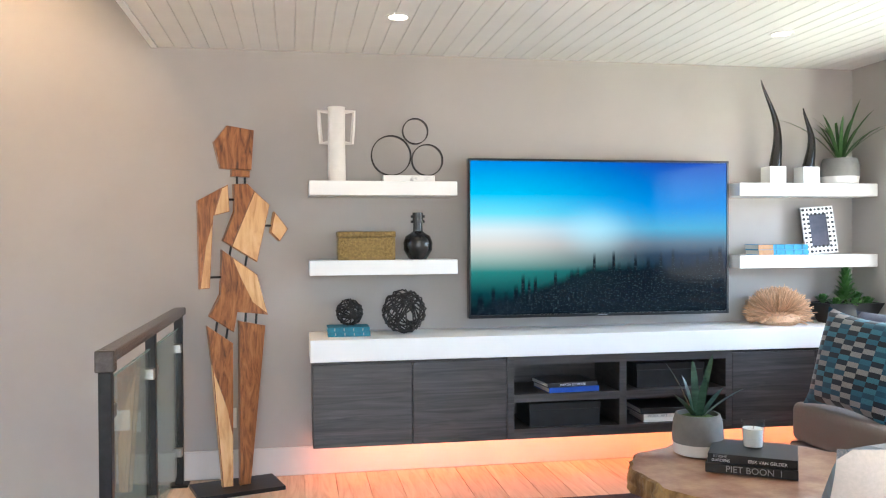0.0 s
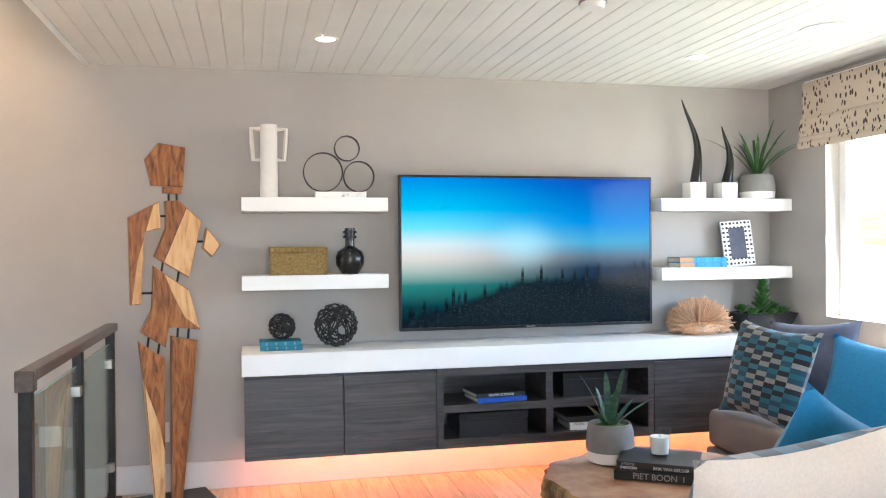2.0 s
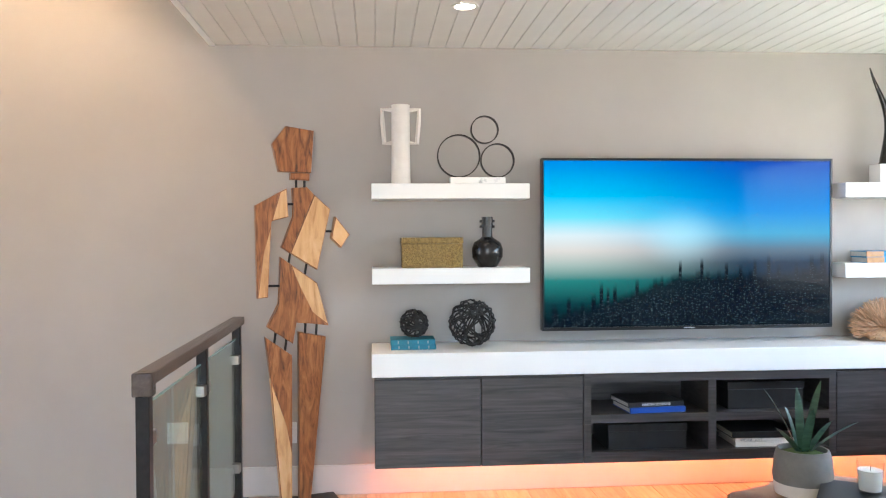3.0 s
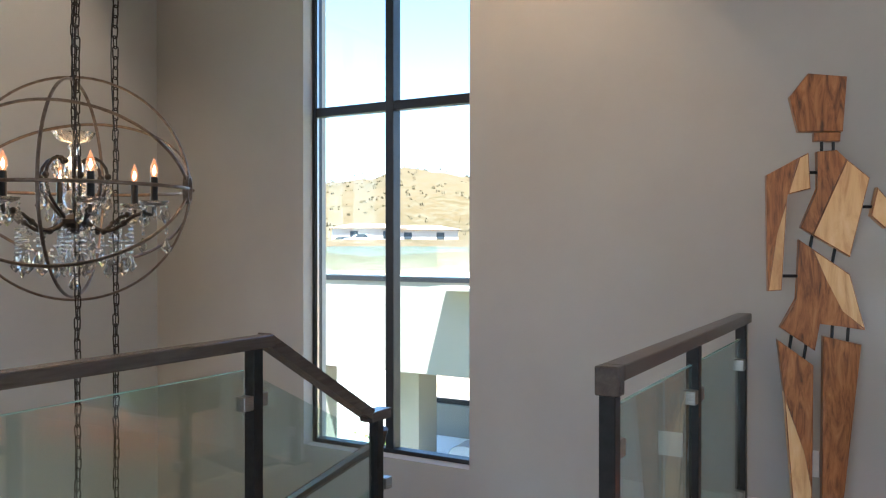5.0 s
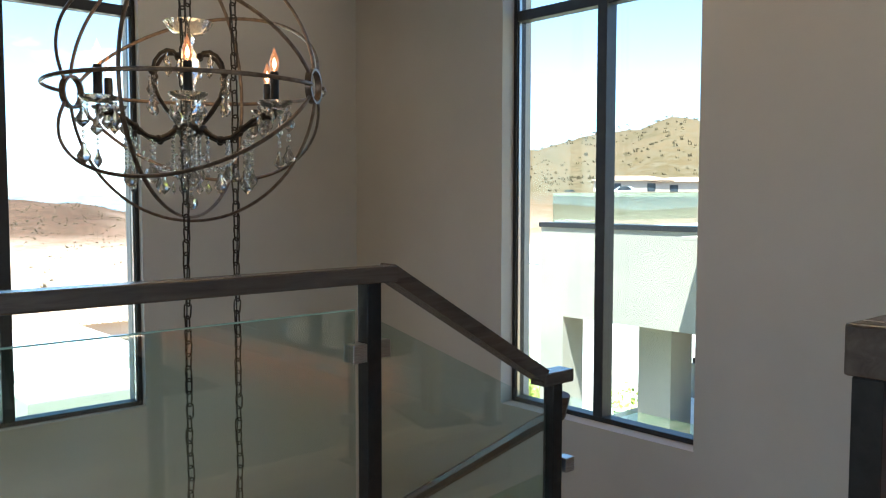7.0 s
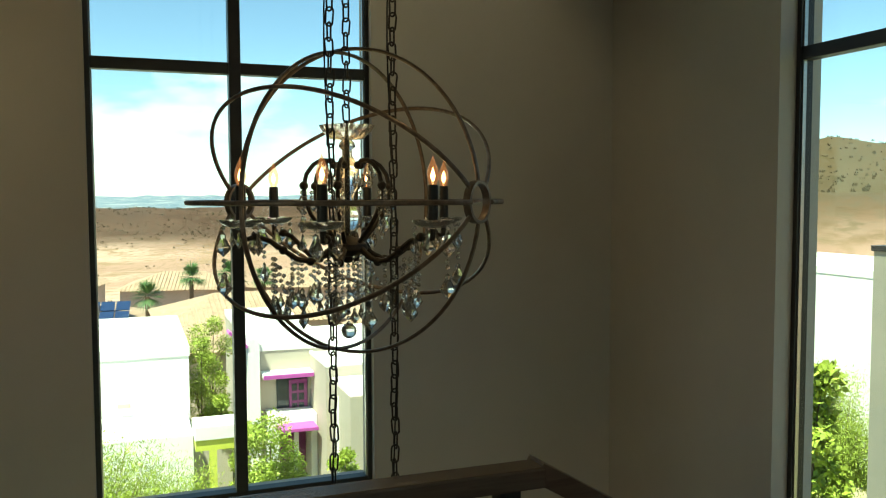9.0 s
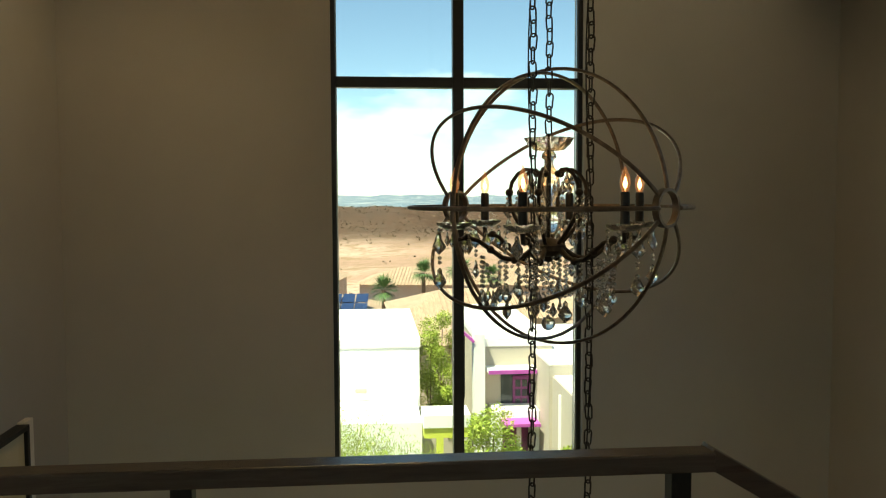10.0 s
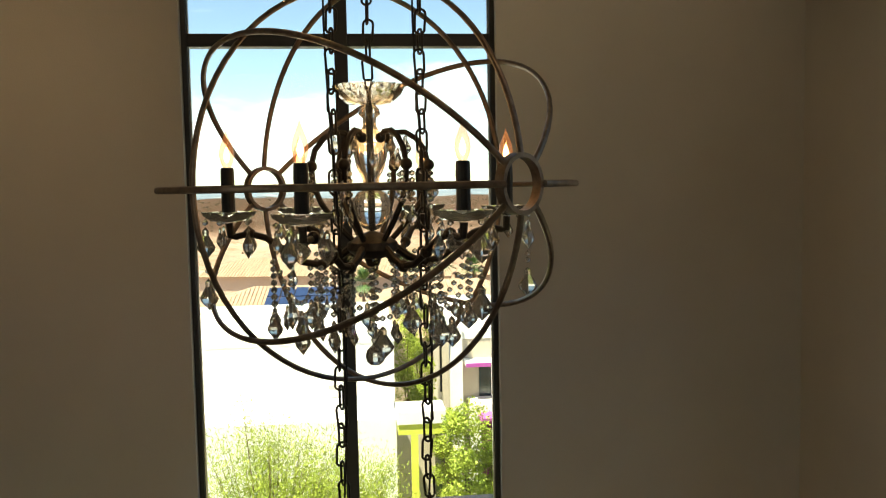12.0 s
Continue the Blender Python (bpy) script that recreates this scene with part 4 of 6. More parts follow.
def bottle(loc):
    b = thing("bottle_vase", "black ceramic bottle with ringed neck", "vase", loc)
    part("body", lathe([(0, 0), (0.05, 0), (0.058, 0.01), (0.083, 0.055), (0.085, 0.10), (0.072, 0.135), (0.04, 0.155), (0.028, 0.165), (0.027, 0.215), (0.024, 0.215), (0.022, 0.17), (0, 0.17)], 30), BLACKCER, b, smooth=True)
    for z in (0.213, 0.243):
        part("rim_ring", lathe([(0.024, z), (0.042, z), (0.042, z + 0.014), (0.024, z + 0.014)], 12), BLACKCER, b)
        part("neck_ring", lathe([(0.022, z + 0.014), (0.031, z + 0.014), (0.031, z + 0.03), (0.022, z + 0.03)], 20), BLACKCER, b)


bottle((1.505, -0.14, 1.264))


def twig_ball(loc, r, n, thick):
    rnd = random.Random(int(r * 1000))
    t = thing("twig_ball", "openwork ball woven of black twigs", "ornament", loc, group="twig balls")
    for _ in range(n):
        ax = Vector((rnd.gauss(0, 1), rnd.gauss(0, 1), rnd.gauss(0, 1))).normalized()
        u = ax.orthogonal().normalized()
        w = ax.cross(u)
        off = rnd.uniform(-0.45, 0.45) * r
        rr = math.sqrt(r * r - off * off)
        a0 = rnd.uniform(0, 6.28)
        k = 7 + rnd.randrange(3)
        pts = [ax * off + (u * math.cos(a0 + 6.283 * i / k) + w * math.sin(a0 + 6.283 * i / k)) * rr * rnd.uniform(0.94, 1.0) for i in range(k)]
        part("twig", tube(pts, thick, 5, True), TWIG, t)


twig_ball((1.10, -0.21, 0.892 + 0.077), 0.077, 16, 0.0042)
twig_ball((1.412, -0.20, 0.839 + 0.128), 0.130, 20, 0.0045)


def book(loc, w, d, h, cover, rz=0.0, label="", text="", tsize=0.02, spine="y", extra=()):
    """Hardback lying flat, spine towards -y of its own."""
    b = thing("book", label, "book", loc, rz)
    bm = box(-w / 2, -d / 2, 0, w / 2, d / 2, 0.0035, 0.001)
    box(-w / 2, -d / 2, h - 0.0035, w / 2, d / 2, h, 0.001, bm=bm)
    box(-w / 2, -d / 2 - 0.001, 0.0005, w / 2, -d / 2 + 0.004, h - 0.0005, 0.001, bm=bm)
    part("cover", bm, cover, b)
    part("pages", box(-w / 2 + 0.004, -d / 2 + 0.004, 0.0035, w / 2 - 0.004, d / 2 - 0.004, h - 0.0035), PAPER, b)
    for t, sz, dx, dz, mat in ([(text, tsize, 0, 0, INK)] if text else []) + list(extra):
        o = new("lettering", words(t, sz))
        o.data.materials.append(mat)
        o.parent = b
        o.matrix_basis = pose(dx, -d / 2 - 0.0018, h / 2 + dz, 90, 0, 0)
    return b


for i, z in enumerate((0.839, 0.8655)):
    bk = book((1.093 - 0.004 * i, -0.215, z), 0.235, 0.17, 0.0265, TEAL, 0, "teal clothbound book with pale spine bars")
    for k in range(4):
        part("spine_band", box(-0.08 + k * 0.052, -0.0875, 0.006, -0.074 + k * 0.052, -0.086, 0.021), GREYINK, bk)
for i, z in enumerate((1.272, 1.305)):
    bk = book((3.79, -0.15 + 0.006 * i, z), 0.34, 0.16, 0.0325, BLUECOVER, 0, "bright blue leather book with a tan half")
    part("spine_patch", box(-0.171, -0.0835, 0.001, -0.07, -0.081, 0.0315), TANSPINE, bk)
    for k in range(4):
        part("spine_band", box(-0.055 + k * 0.06, -0.083, 0.004, -0.047 + k * 0.06, -0.081, 0.029), TEAL, bk)

# books and boxes in the open compartments
book((2.36, -0.27, 0.50), 0.31, 0.25, 0.030, COBALT, 5, "cobalt blue book in the open compartment")
book((2.35, -0.265, 0.530), 0.31, 0.25, 0.026, BLACKBOOK, 6, "black book with white spine lettering", "MARTIN SCORSESE", 0.019)
book((2.97, -0.26, 0.305), 0.33, 0.26, 0.022, PAPER, -3, "thin white book at the bottom of a stack")
book((2.965, -0.26, 0.327), 0.33, 0.26, 0.026, PAPER, -2, "white book with a dark lettered spine", extra=(("WORK  ART", 0.022, -0.08, 0, GREYINK),))
book((2.95, -0.26, 0.353), 0.34, 0.27, 0.034, BLACKBOOK, -2, "thick black book on top of a stack")


def lidded_box(loc, w, d, h, label):
    b = thing("storage_box", label, "box", loc)
    part("body", box(-w / 2, -d / 2, 0, w / 2, d / 2, h - 0.04, 0.003), BLACKBOOK, b)
    part("lid", box(-w / 2 - 0.004, -d / 2 - 0.004, h - 0.0395, w / 2 + 0.004, d / 2 + 0.004, h, 0.003), BLACKBOOK, b)


lidded_box((2.32, -0.23, 0.305), 0.42, 0.30, 0.135, "black storage box in the open compartment")
lidded_box((2.98, -0.21, 0.50), 0.42, 0.28, 0.145, "black lidded storage box in the open compartment")


def horn(loc, h, lean):
    s = thing("horn_ornament", "black polished horn standing on a white marble cube", "ornament", loc, group="horn ornaments")
    part("base", box(-0.055, -0.055, 0, 0.055, 0.055, 0.108, 0.002), MARBLE, s, "white marble cube with grey vein")
    pts, rad = [], []
    for i in range(15):
        f = i / 14
        pts.append((0.012 - lean * f + 0.10 * h * math.sin(f * 4.4) * (0.4 + 0.6 * f), 0, 0.108 + h * f))
        rad.append(0.035 * (1 - f) ** 0.8 * (0.75 + 0.25 * (1 - f)) + 0.003)
    part("horn", tube(pts, rad, 12), HORN, s, smooth=True)


horn((3.775, -0.14, 1.718), 0.545, 0.045)
horn((4.005, -0.14, 1.718), 0.375, 0.0)


def blade(bm, base, azim, length, width, lean, curl, seg=7, thick=0.0015):
    """A strap leaf that rises from base and bends outwards."""
    dx, dy = math.cos(azim), math.sin(azim)
    sx, sy = -dy, dx
    left, mid, right = [], [], []
    for i in range(seg + 1):
        f = i / seg
        out = length * (math.sin(lean) * f + curl * f * f)
        up = length * (math.cos(lean) * f - 0.55 * curl * f * f * f)
        w = width * (0.45 + 1.1 * f) * (1 - f) ** 0.7 + 0.0006
        p = Vector((base[0] + dx * out, base[1] + dy * out, base[2] + up))
        left.append(bm.verts.new(p + Vector((sx * w, sy * w, 0.15 * w))))
        mid.append(bm.verts.new(p - Vector((dx, dy, 0)) * w * 0.25))
        right.append(bm.verts.new(p - Vector((sx * w, sy * w, -0.15 * w))))
    for i in range(seg):
        bm.faces.new((left[i], mid[i], mid[i + 1], left[i + 1]))
        bm.faces.new((mid[i], right[i], right[i + 1], mid[i + 1]))


def potted(name, loc, r, h, label, kind):
    p = thing(name, label, "potted plant", loc)
    part("pot_base", lathe([(0, 0), (r * 0.78, 0), (r * 0.92, 0.006), (r * 0.97, h * 0.30)], 32), CERAMIC, p, "white glazed lower band", smooth=True)
    part("pot", lathe([(r * 0.97, h * 0.30), (r, h * 0.45), (r * 0.95, h * 0.82), (r * 0.86, h), (r * 0.79, h), (r * 0.84, h * 0.86), (0, h * 0.86)], 32), CONCRETE, p, "grey upper pot", smooth=True)
    part("moss", lathe([(r * 0.83, h * 0.87), (r * 0.5, h * 0.95), (0, h * 0.97)], 16), MOSS, p, smooth=True)
    rnd = random.Random(name + kind)
    if kind == "snake":
        for k, (az, ln, lean) in enumerate(((2.9, 0.27, 0.34), (1.5, 0.25, 0.02), (0.5, 0.28, 0.22), (3.6, 0.17, 0.75), (5.9, 0.20, 0.8), (4.6, 0.20, 0.25), (0.1, 0.15, 0.6), (2.3, 0.18, 0.15))):
            b = bmesh.new()
            blade(b, (0.018 * math.cos(az), 0.018 * math.sin(az), h * 0.9), az, ln, 0.025, lean, 0.12)
            part("leaf", b, SNAKE, p, smooth=True)
    else:
        for k in range(20):
            b = bmesh.new()
            az = k * 2.4 + rnd.uniform(-0.3, 0.3)
            blade(b, (0.012 * math.cos(az), 0.012 * math.sin(az), h * 0.9), az, rnd.uniform(0.26, 0.42), 0.0145, rnd.uniform(0.08, 0.78), rnd.uniform(0.10, 0.45))
            part("leaf", b, LEAF, p, smooth=True)
    return p


potted("shelf_plant", (4.245, -0.135, 1.718), 0.118, 0.165, "spiky green plant in a grey and white pot on shelf", "spider")


def picture_frame(loc):
    f = thing("picture_frame", "leaning picture frame with brown and white circle inlay", "picture frame", loc, -12)
    w, h = 0.100, 0.300
    tilt = pose(0, 0, 0.006, -9, -4, 0)

    def p(nm, bm, mat, label=""):
        bmesh.ops.transform(bm, matrix=tilt, verts=bm.verts)
        return part(nm, bm, mat, f, label)
    bm = bmesh.new()
    e = 0.045
    for q in ((-w, 0, w, e), (-w, h - e, w, h), (-w, e, -w + e, h - e), (w - e, e, w, h - e)):
        box(q[0], -0.009, q[1], q[2], 0.009, q[3], bm=bm)
    p("border", bm, MARBLE, "white inlaid border")
    p("photo", box(-w + e, -0.003, e, w - e, 0.0, h - e), NAVY, "dark blue-grey photograph")
    p("strut", box(-0.02, 0.009, 0.01, 0.02, 0.014, h * 0.7), BLACKBOOK)
    inlay = bmesh.new()
    for i in range(8):
        for j in range(10):
            x, z = -w + 0.0125 + i * 0.025, 0.015 + j * 0.030
            if abs(x) < w - e and e < z < h - e:
                continue
            r = 0.0095 if (i + j) % 2 else 0.0075
            ring = [inlay.verts.new((x + r * math.cos(a), -0.0105, z + r * math.sin(a))) for a in (6.283 * k / 8 for k in range(8))]
            back = [inlay.verts.new((v.co.x, -0.009, v.co.z)) for v in ring]
            inlay.faces.new(ring)
            for k in range(8):
                inlay.faces.new((ring[k], back[k], back[(k + 1) % 8], ring[(k + 1) % 8]))
    p("inlay", inlay, BLACKBOOK, "dark round inlay pieces")


picture_frame((4.10, -0.16, 1.272))


def straw_bowl(loc):
    s = thing("straw_bowl", "wide shaggy bowl of blond bundled twigs", "bowl", loc)
    rnd = random.Random(4)
    b = bmesh.new()
    for k in range(1500):
        a = rnd.uniform(0, 6.283)
        el = radians(rnd.uniform(-28, 78))
        out = Vector((math.cos(a) * math.cos(el), math.sin(a) * math.cos(el) * 0.82, math.sin(el)))
        rim = 0.214 if el < 0 else 0.214 - 0.035 * math.sin(el)
        o = Vector((0, 0, 0.085))
        p1 = o + Vector((out.x * rim, out.y * rim, out.z * 0.150)) * rnd.uniform(0.90, 1.05)
        p0 = o + Vector((out.x * 0.10, out.y * 0.10, out.z * 0.05 - 0.015))
        side = Vector((rnd.gauss(0, 0.008), rnd.gauss(0, 0.008), rnd.gauss(0, 0.006)))
        p1.z = max(p1.z, 0.006)
        tube([p0, (p0 + p1) / 2 + side, p1 + side], [0.0030, 0.0028, 0.0020], 4, bm=b)
    tagged(part("straw_tuft", b, WICKER, s), kind="stuff")
    part("core", lathe([(0, 0), (0.10, 0), (0.15, 0.03), (0.15, 0.06), (0.12, 0.085), (0.10, 0.07), (0, 0.04)], 20), WICKER, s)


straw_bowl((3.765, -0.205, 0.839))


def succulents(loc):
    s = thing("succulent_planter", "dark tapered planter full of green succulents", "potted plant", loc)
    bm = bmesh.new()
    lo = [bm.verts.new((x, y, 0)) for x, y in ((-0.13, -0.085), (0.13, -0.085), (0.13, 0.085), (-0.13, 0.085))]
    hi = [bm.verts.new((x, y, 0.13)) for x, y in ((-0.19, -0.125), (0.19, -0.125), (0.19, 0.125), (-0.19, 0.125))]
    inn = [bm.verts.new((x, y, 0.13)) for x, y in ((-0.175, -0.11), (0.175, -0.11), (0.175, 0.11), (-0.175, 0.11))]
    deep = [bm.verts.new((x, y, 0.105)) for x, y in ((-0.172, -0.108), (0.172, -0.108), (0.172, 0.108), (-0.172, 0.108))]
    bm.faces.new(lo)
    for a, b in ((lo, hi), (hi, inn), (inn, deep)):
        for k in range(4):
            bm.faces.new((a[k], a[(k + 1) % 4], b[(k + 1) % 4], b[k]))
    bm.faces.new(deep)
    part("planter", bm, BLACKBOOK, s)
    rnd = random.Random(8)
    spots = [(-0.10, -0.06, 0.075, 0.13), (0.02, -0.08, 0.085, 0.12), (0.12, -0.05, 0.08, 0.13), (-0.12, 0.05, 0.07, 0.15), (0.0, 0.02, 0.085, 0.17), (0.12, 0.05, 0.07, 0.16)]
    for x, y, r, z in spots:
        b = bmesh.new()
        for k in range(22):
            a = k * 2.4
            f = k / 22
            blade(b, (x, y, z - 0.03 + 0.03 * (1 - f)), a, r * (0.5 + 0.65 * f), r * 0.30, 0.2 + 1.0 * f, 0.05, 4)
        part("rosette", b, SUCCULENT, s, smooth=True)
    b = bmesh.new()
    tube([(0.02, 0.02, 0.11), (0.02, 0.02, 0.36)], 0.008, 6, bm=b)
    part("stem", b, MOSS, s)
    b = bmesh.new()
    for k in range(90):
        f = k / 90
        blade(b, (0.02, 0.02, 0.14 + 0.25 * f), k * 2.4, 0.10 * (1 - 0.65 * f), 0.021 * (1.2 - 0.6 * f), 1.0 - 0.6 * f, 0.1, 3)
    part("tall_rosette", b, SUCCULENT, s, smooth=True)


succulents((4.225, -0.21, 0.839))


def wooden_figure():
    b = bmesh.new()
    t = 0.05
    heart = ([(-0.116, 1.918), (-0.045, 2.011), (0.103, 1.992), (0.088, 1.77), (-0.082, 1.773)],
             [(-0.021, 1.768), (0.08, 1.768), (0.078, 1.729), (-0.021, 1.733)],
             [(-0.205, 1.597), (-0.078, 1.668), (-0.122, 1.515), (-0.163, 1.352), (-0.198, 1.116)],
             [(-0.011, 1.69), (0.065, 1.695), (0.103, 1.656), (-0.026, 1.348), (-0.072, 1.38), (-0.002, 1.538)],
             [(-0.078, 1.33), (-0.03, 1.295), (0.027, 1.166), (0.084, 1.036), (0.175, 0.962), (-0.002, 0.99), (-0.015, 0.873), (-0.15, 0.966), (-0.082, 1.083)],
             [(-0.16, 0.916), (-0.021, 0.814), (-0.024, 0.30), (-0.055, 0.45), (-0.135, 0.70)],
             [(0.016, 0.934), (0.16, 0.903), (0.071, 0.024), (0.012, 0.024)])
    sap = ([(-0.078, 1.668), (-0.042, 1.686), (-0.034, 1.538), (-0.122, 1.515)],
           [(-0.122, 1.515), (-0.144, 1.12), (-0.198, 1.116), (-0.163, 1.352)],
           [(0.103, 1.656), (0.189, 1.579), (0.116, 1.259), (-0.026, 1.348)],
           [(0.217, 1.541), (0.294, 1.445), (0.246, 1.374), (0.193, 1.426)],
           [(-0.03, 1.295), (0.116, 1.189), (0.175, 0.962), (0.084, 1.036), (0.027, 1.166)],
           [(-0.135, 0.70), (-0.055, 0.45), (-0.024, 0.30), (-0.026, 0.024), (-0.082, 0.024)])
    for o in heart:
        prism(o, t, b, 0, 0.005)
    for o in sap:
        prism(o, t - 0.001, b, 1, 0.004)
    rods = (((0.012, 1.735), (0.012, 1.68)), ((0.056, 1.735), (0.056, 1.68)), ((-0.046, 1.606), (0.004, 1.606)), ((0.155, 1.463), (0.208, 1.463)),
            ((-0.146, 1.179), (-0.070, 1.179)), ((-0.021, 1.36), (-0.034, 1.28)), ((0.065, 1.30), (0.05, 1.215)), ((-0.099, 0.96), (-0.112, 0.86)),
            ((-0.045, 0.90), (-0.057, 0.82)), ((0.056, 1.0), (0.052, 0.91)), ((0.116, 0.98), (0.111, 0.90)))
    wood = set(b.faces)
    for (x0, z0), (x1, z1) in rods:
        tube([(x0, 0, z0), (x1, 0, z1)], 0.0065, 8, bm=b)
    box(-0.235, -0.14, 0.0, 0.235, 0.14, 0.022, 0.002, bm=b)
    for f in b.faces:
        if f not in wood:
            f.material_index = 2
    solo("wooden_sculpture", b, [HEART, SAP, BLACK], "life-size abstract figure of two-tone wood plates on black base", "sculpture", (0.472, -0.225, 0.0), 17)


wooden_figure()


def outlet(name, x, z, w=0.075):
    o = thing(name, "white wall outlet plate", "outlet", (x, 0, z))
    part("plate", box(-w / 2, -0.007, -0.058, w / 2, 0, 0.058, 0.002), OUTLET, o)
    for dz in (-0.022, 0.022):
        part("socket", box(-0.016, -0.009, dz - 0.013, 0.016, -0.0065, dz + 0.013, 0.002), OUTLET, o)


outlet("outlet", -0.19, 0.362, 0.115)
outlet("outlet", 0.418, 0.35)


# ---- ceiling fittings ----
def downlight(x, y, z):
    d = thing("downlight", "small round recessed ceiling downlight, lit", "ceiling light", (x, y, z), group="downlights")
    part("trim_ring", lathe([(0.047, 0.0), (0.047, -0.003), (0.062, -0.004), (0.066, 0.0)], 28), CEIL, d)
    part("lens", lathe([(0, -0.0025), (0.047, -0.0025)], 24), LAMPFACE, d, "glowing warm lens")


# the rear pair at y -4.2 is added, out of view
for lx, ly in ((1.31, -0.85), (3.40, -0.83), (1.31, -4.2), (3.40, -4.2)):
    downlight(lx, ly, 2.483)
# unseen fittings: the first suits the warm wash, the other three are added
for lx, ly in ((-0.9, -0.65), (-2.7, -2.5), (-2.3, -2.9), (-2.75, -1.05)):
    downlight(lx, ly, TOP - 0.003)


def speaker(x, y):
    d = thing("ceiling_speaker", "round white flush ceiling speaker", "speaker", (x, y, 2.483), group="ceiling speakers")
    part("rim", lathe([(0.11, 0.002), (0.11, -0.006), (0.118, -0.007), (0.12, 0.0)], 40), CEIL, d)
    part("grille", lathe([(0, -0.004), (0.11, -0.004)], 40), OUTLET, d)


speaker(1.03, -1.60)
speaker(3.70, -1.53)
sm = thing("smoke_detector", "small round white smoke detector on the ceiling", "smoke detector", (2.39, -1.72, 2.484))
part("body", lathe([(0, -0.03), (0.045, -0.03), (0.052, -0.022), (0.056, 0.0)], 28), OUTLET, sm, smooth=True)
part("base", lathe([(0.056, -0.006), (0.062, -0.006), (0.062, 0.0)], 28), STEEL, sm)


# ---- roman shade ----
def roman_shade():
    s = thing("roman_shade", "raised roman shade of beige linen with brown spots", "window shade", (4.40, 0, 0))
    y0, y1 = -3.6, -0.44
    part("panel", box(-0.03, y0, 2.20, -0.018, y1, 2.44, 0.003), SHADEF, s)
    for k, (z0, z1, o) in enumerate(((2.075, 2.215, 0.0), (2.045, 2.10, -0.014), (2.02, 2.065, -0.026))):
        b = tube([(-0.035 + o, y0, (z0 + z1) / 2), (-0.035 + o, y1, (z0 + z1) / 2)], (z1 - z0) / 2, 12, flat=1.0, up=(0, 0, 1))
        bmesh.ops.scale(b, vec=(0.28, 1, 1), space=Matrix.Translation((0.035 - o, 0, 0)), verts=b.verts)
        part("fold", b, SHADEF, s, smooth=True)
    part("head_rail", box(-0.018, y0, 2.40, 0.029, y1, 2.45), WHITE, s)


roman_shade()


# ---- seating ----
def cushion(name, w, h, t, mat, parent, m, pinch=0.17, label="", mats=None, seed=1):
    """Plump pillow, w by h by t, with pinched corners and a soft dent; lies in its x-z plane."""
    n = 16
    bm = bmesh.new()
    rnd = random.Random(seed)
    ph = [rnd.uniform(0, 6.28) for _ in range(4)]
    grids = []
    for side in (-1, 1):
        g = []
        for i in range(n + 1):
            row = []
            for j in range(n + 1):
                u, v = 2 * i / n - 1, 2 * j / n - 1
                x = u * (w / 2) * (1 - pinch * (1 - v * v) * abs(u) ** 3 * 0.8)
                z = v * (h / 2) * (1 - pinch * (1 - u * u) * abs(v) ** 3 * 0.8)
                puff = ((1 - u * u) * (1 - v * v)) ** 0.42
                puff *= 1 + 0.10 * math.sin(3 * u + ph[0]) * math.sin(2.5 * v + ph[1])
                y = side * t / 2 * puff + 0.012 * math.sin(2.2 * u + ph[2]) * math.sin(2 * v + ph[3])
                edge = i in (0, n) or j in (0, n)
                row.append((x, y if not edge else 0.012 * math.sin(2.2 * u + ph[2]) * math.sin(2 * v + ph[3]), z))
            g.append(row)
        grids.append(g)
    vf = [[bm.verts.new(c) for c in row] for row in grids[0]]
    vb = [[vf[i][j] if i in (0, n) or j in (0, n) else bm.verts.new(grids[1][i][j]) for j in range(n + 1)] for i in range(n + 1)]
    for gi, v in ((0, vf), (1, vb)):
        for i in range(n):
            for j in range(n):
                f = bm.faces.new((v[i][j], v[i + 1][j], v[i + 1][j + 1], v[i][j + 1]))
                f.material_index = gi if mats else 0
    me = to_mesh(name, bm, mats or mat, True)
    o = new(name, me)
    if parent:
        o.parent = parent
    o.matrix_basis = m
    return o


def throw_pillow(mat, w, h, t, m, label, mats=None, seed=1):
    o = cushion("throw_pillow", w, h, t, mat, None, m, mats=mats, seed=seed)
    return tagged(o, label, "pillow", "throw pillows")


def sofa_section(name, label, loc, lx, ly, backs):
    s = thing(name, label, "sofa", loc)
    part("base", box(0, 0, 0.07, lx, ly, 0.285, 0.02, seg=3), SOFA, s)
    part("seat_cushion", box(0.004, 0.004, 0.29, lx - 0.004, ly - 0.004, 0.50, 0.045, seg=4), SOFA, s, smooth=True)
    for b in backs:
        part("backrest", box(*b, 0.05, seg=4), SOFA, s, smooth=True)
    for x, y in ((0.06, 0.06), (lx - 0.06, 0.06), (0.06, ly - 0.06), (lx - 0.06, ly - 0.06)):
        part("foot", box(x - 0.025, y - 0.025, 0, x + 0.025, y + 0.025, 0.07), BLACK, s)
    return s


sofa_section("sectional_sofa", "taupe fabric sofa section under the window", (3.42, -2.72, 0.0), 0.99, 1.86, [(0.74, 0.02, 0.50, 0.985, 1.84, 0.83)])
sofa_section("sectional_sofa", "taupe fabric sofa section with its back to the room", (2.0, -3.66, 0.0), 2.41, 0.93, [(0.42, 0.0, 0.50, 2.4, 0.22, 0.74)])

throw_pillow(CHECK, 0.56, 0.53, 0.15, pose(3.56, -1.24, 0.745, -18, 3, -80), "square pillow woven in teal, cream and black blocks", seed=2)
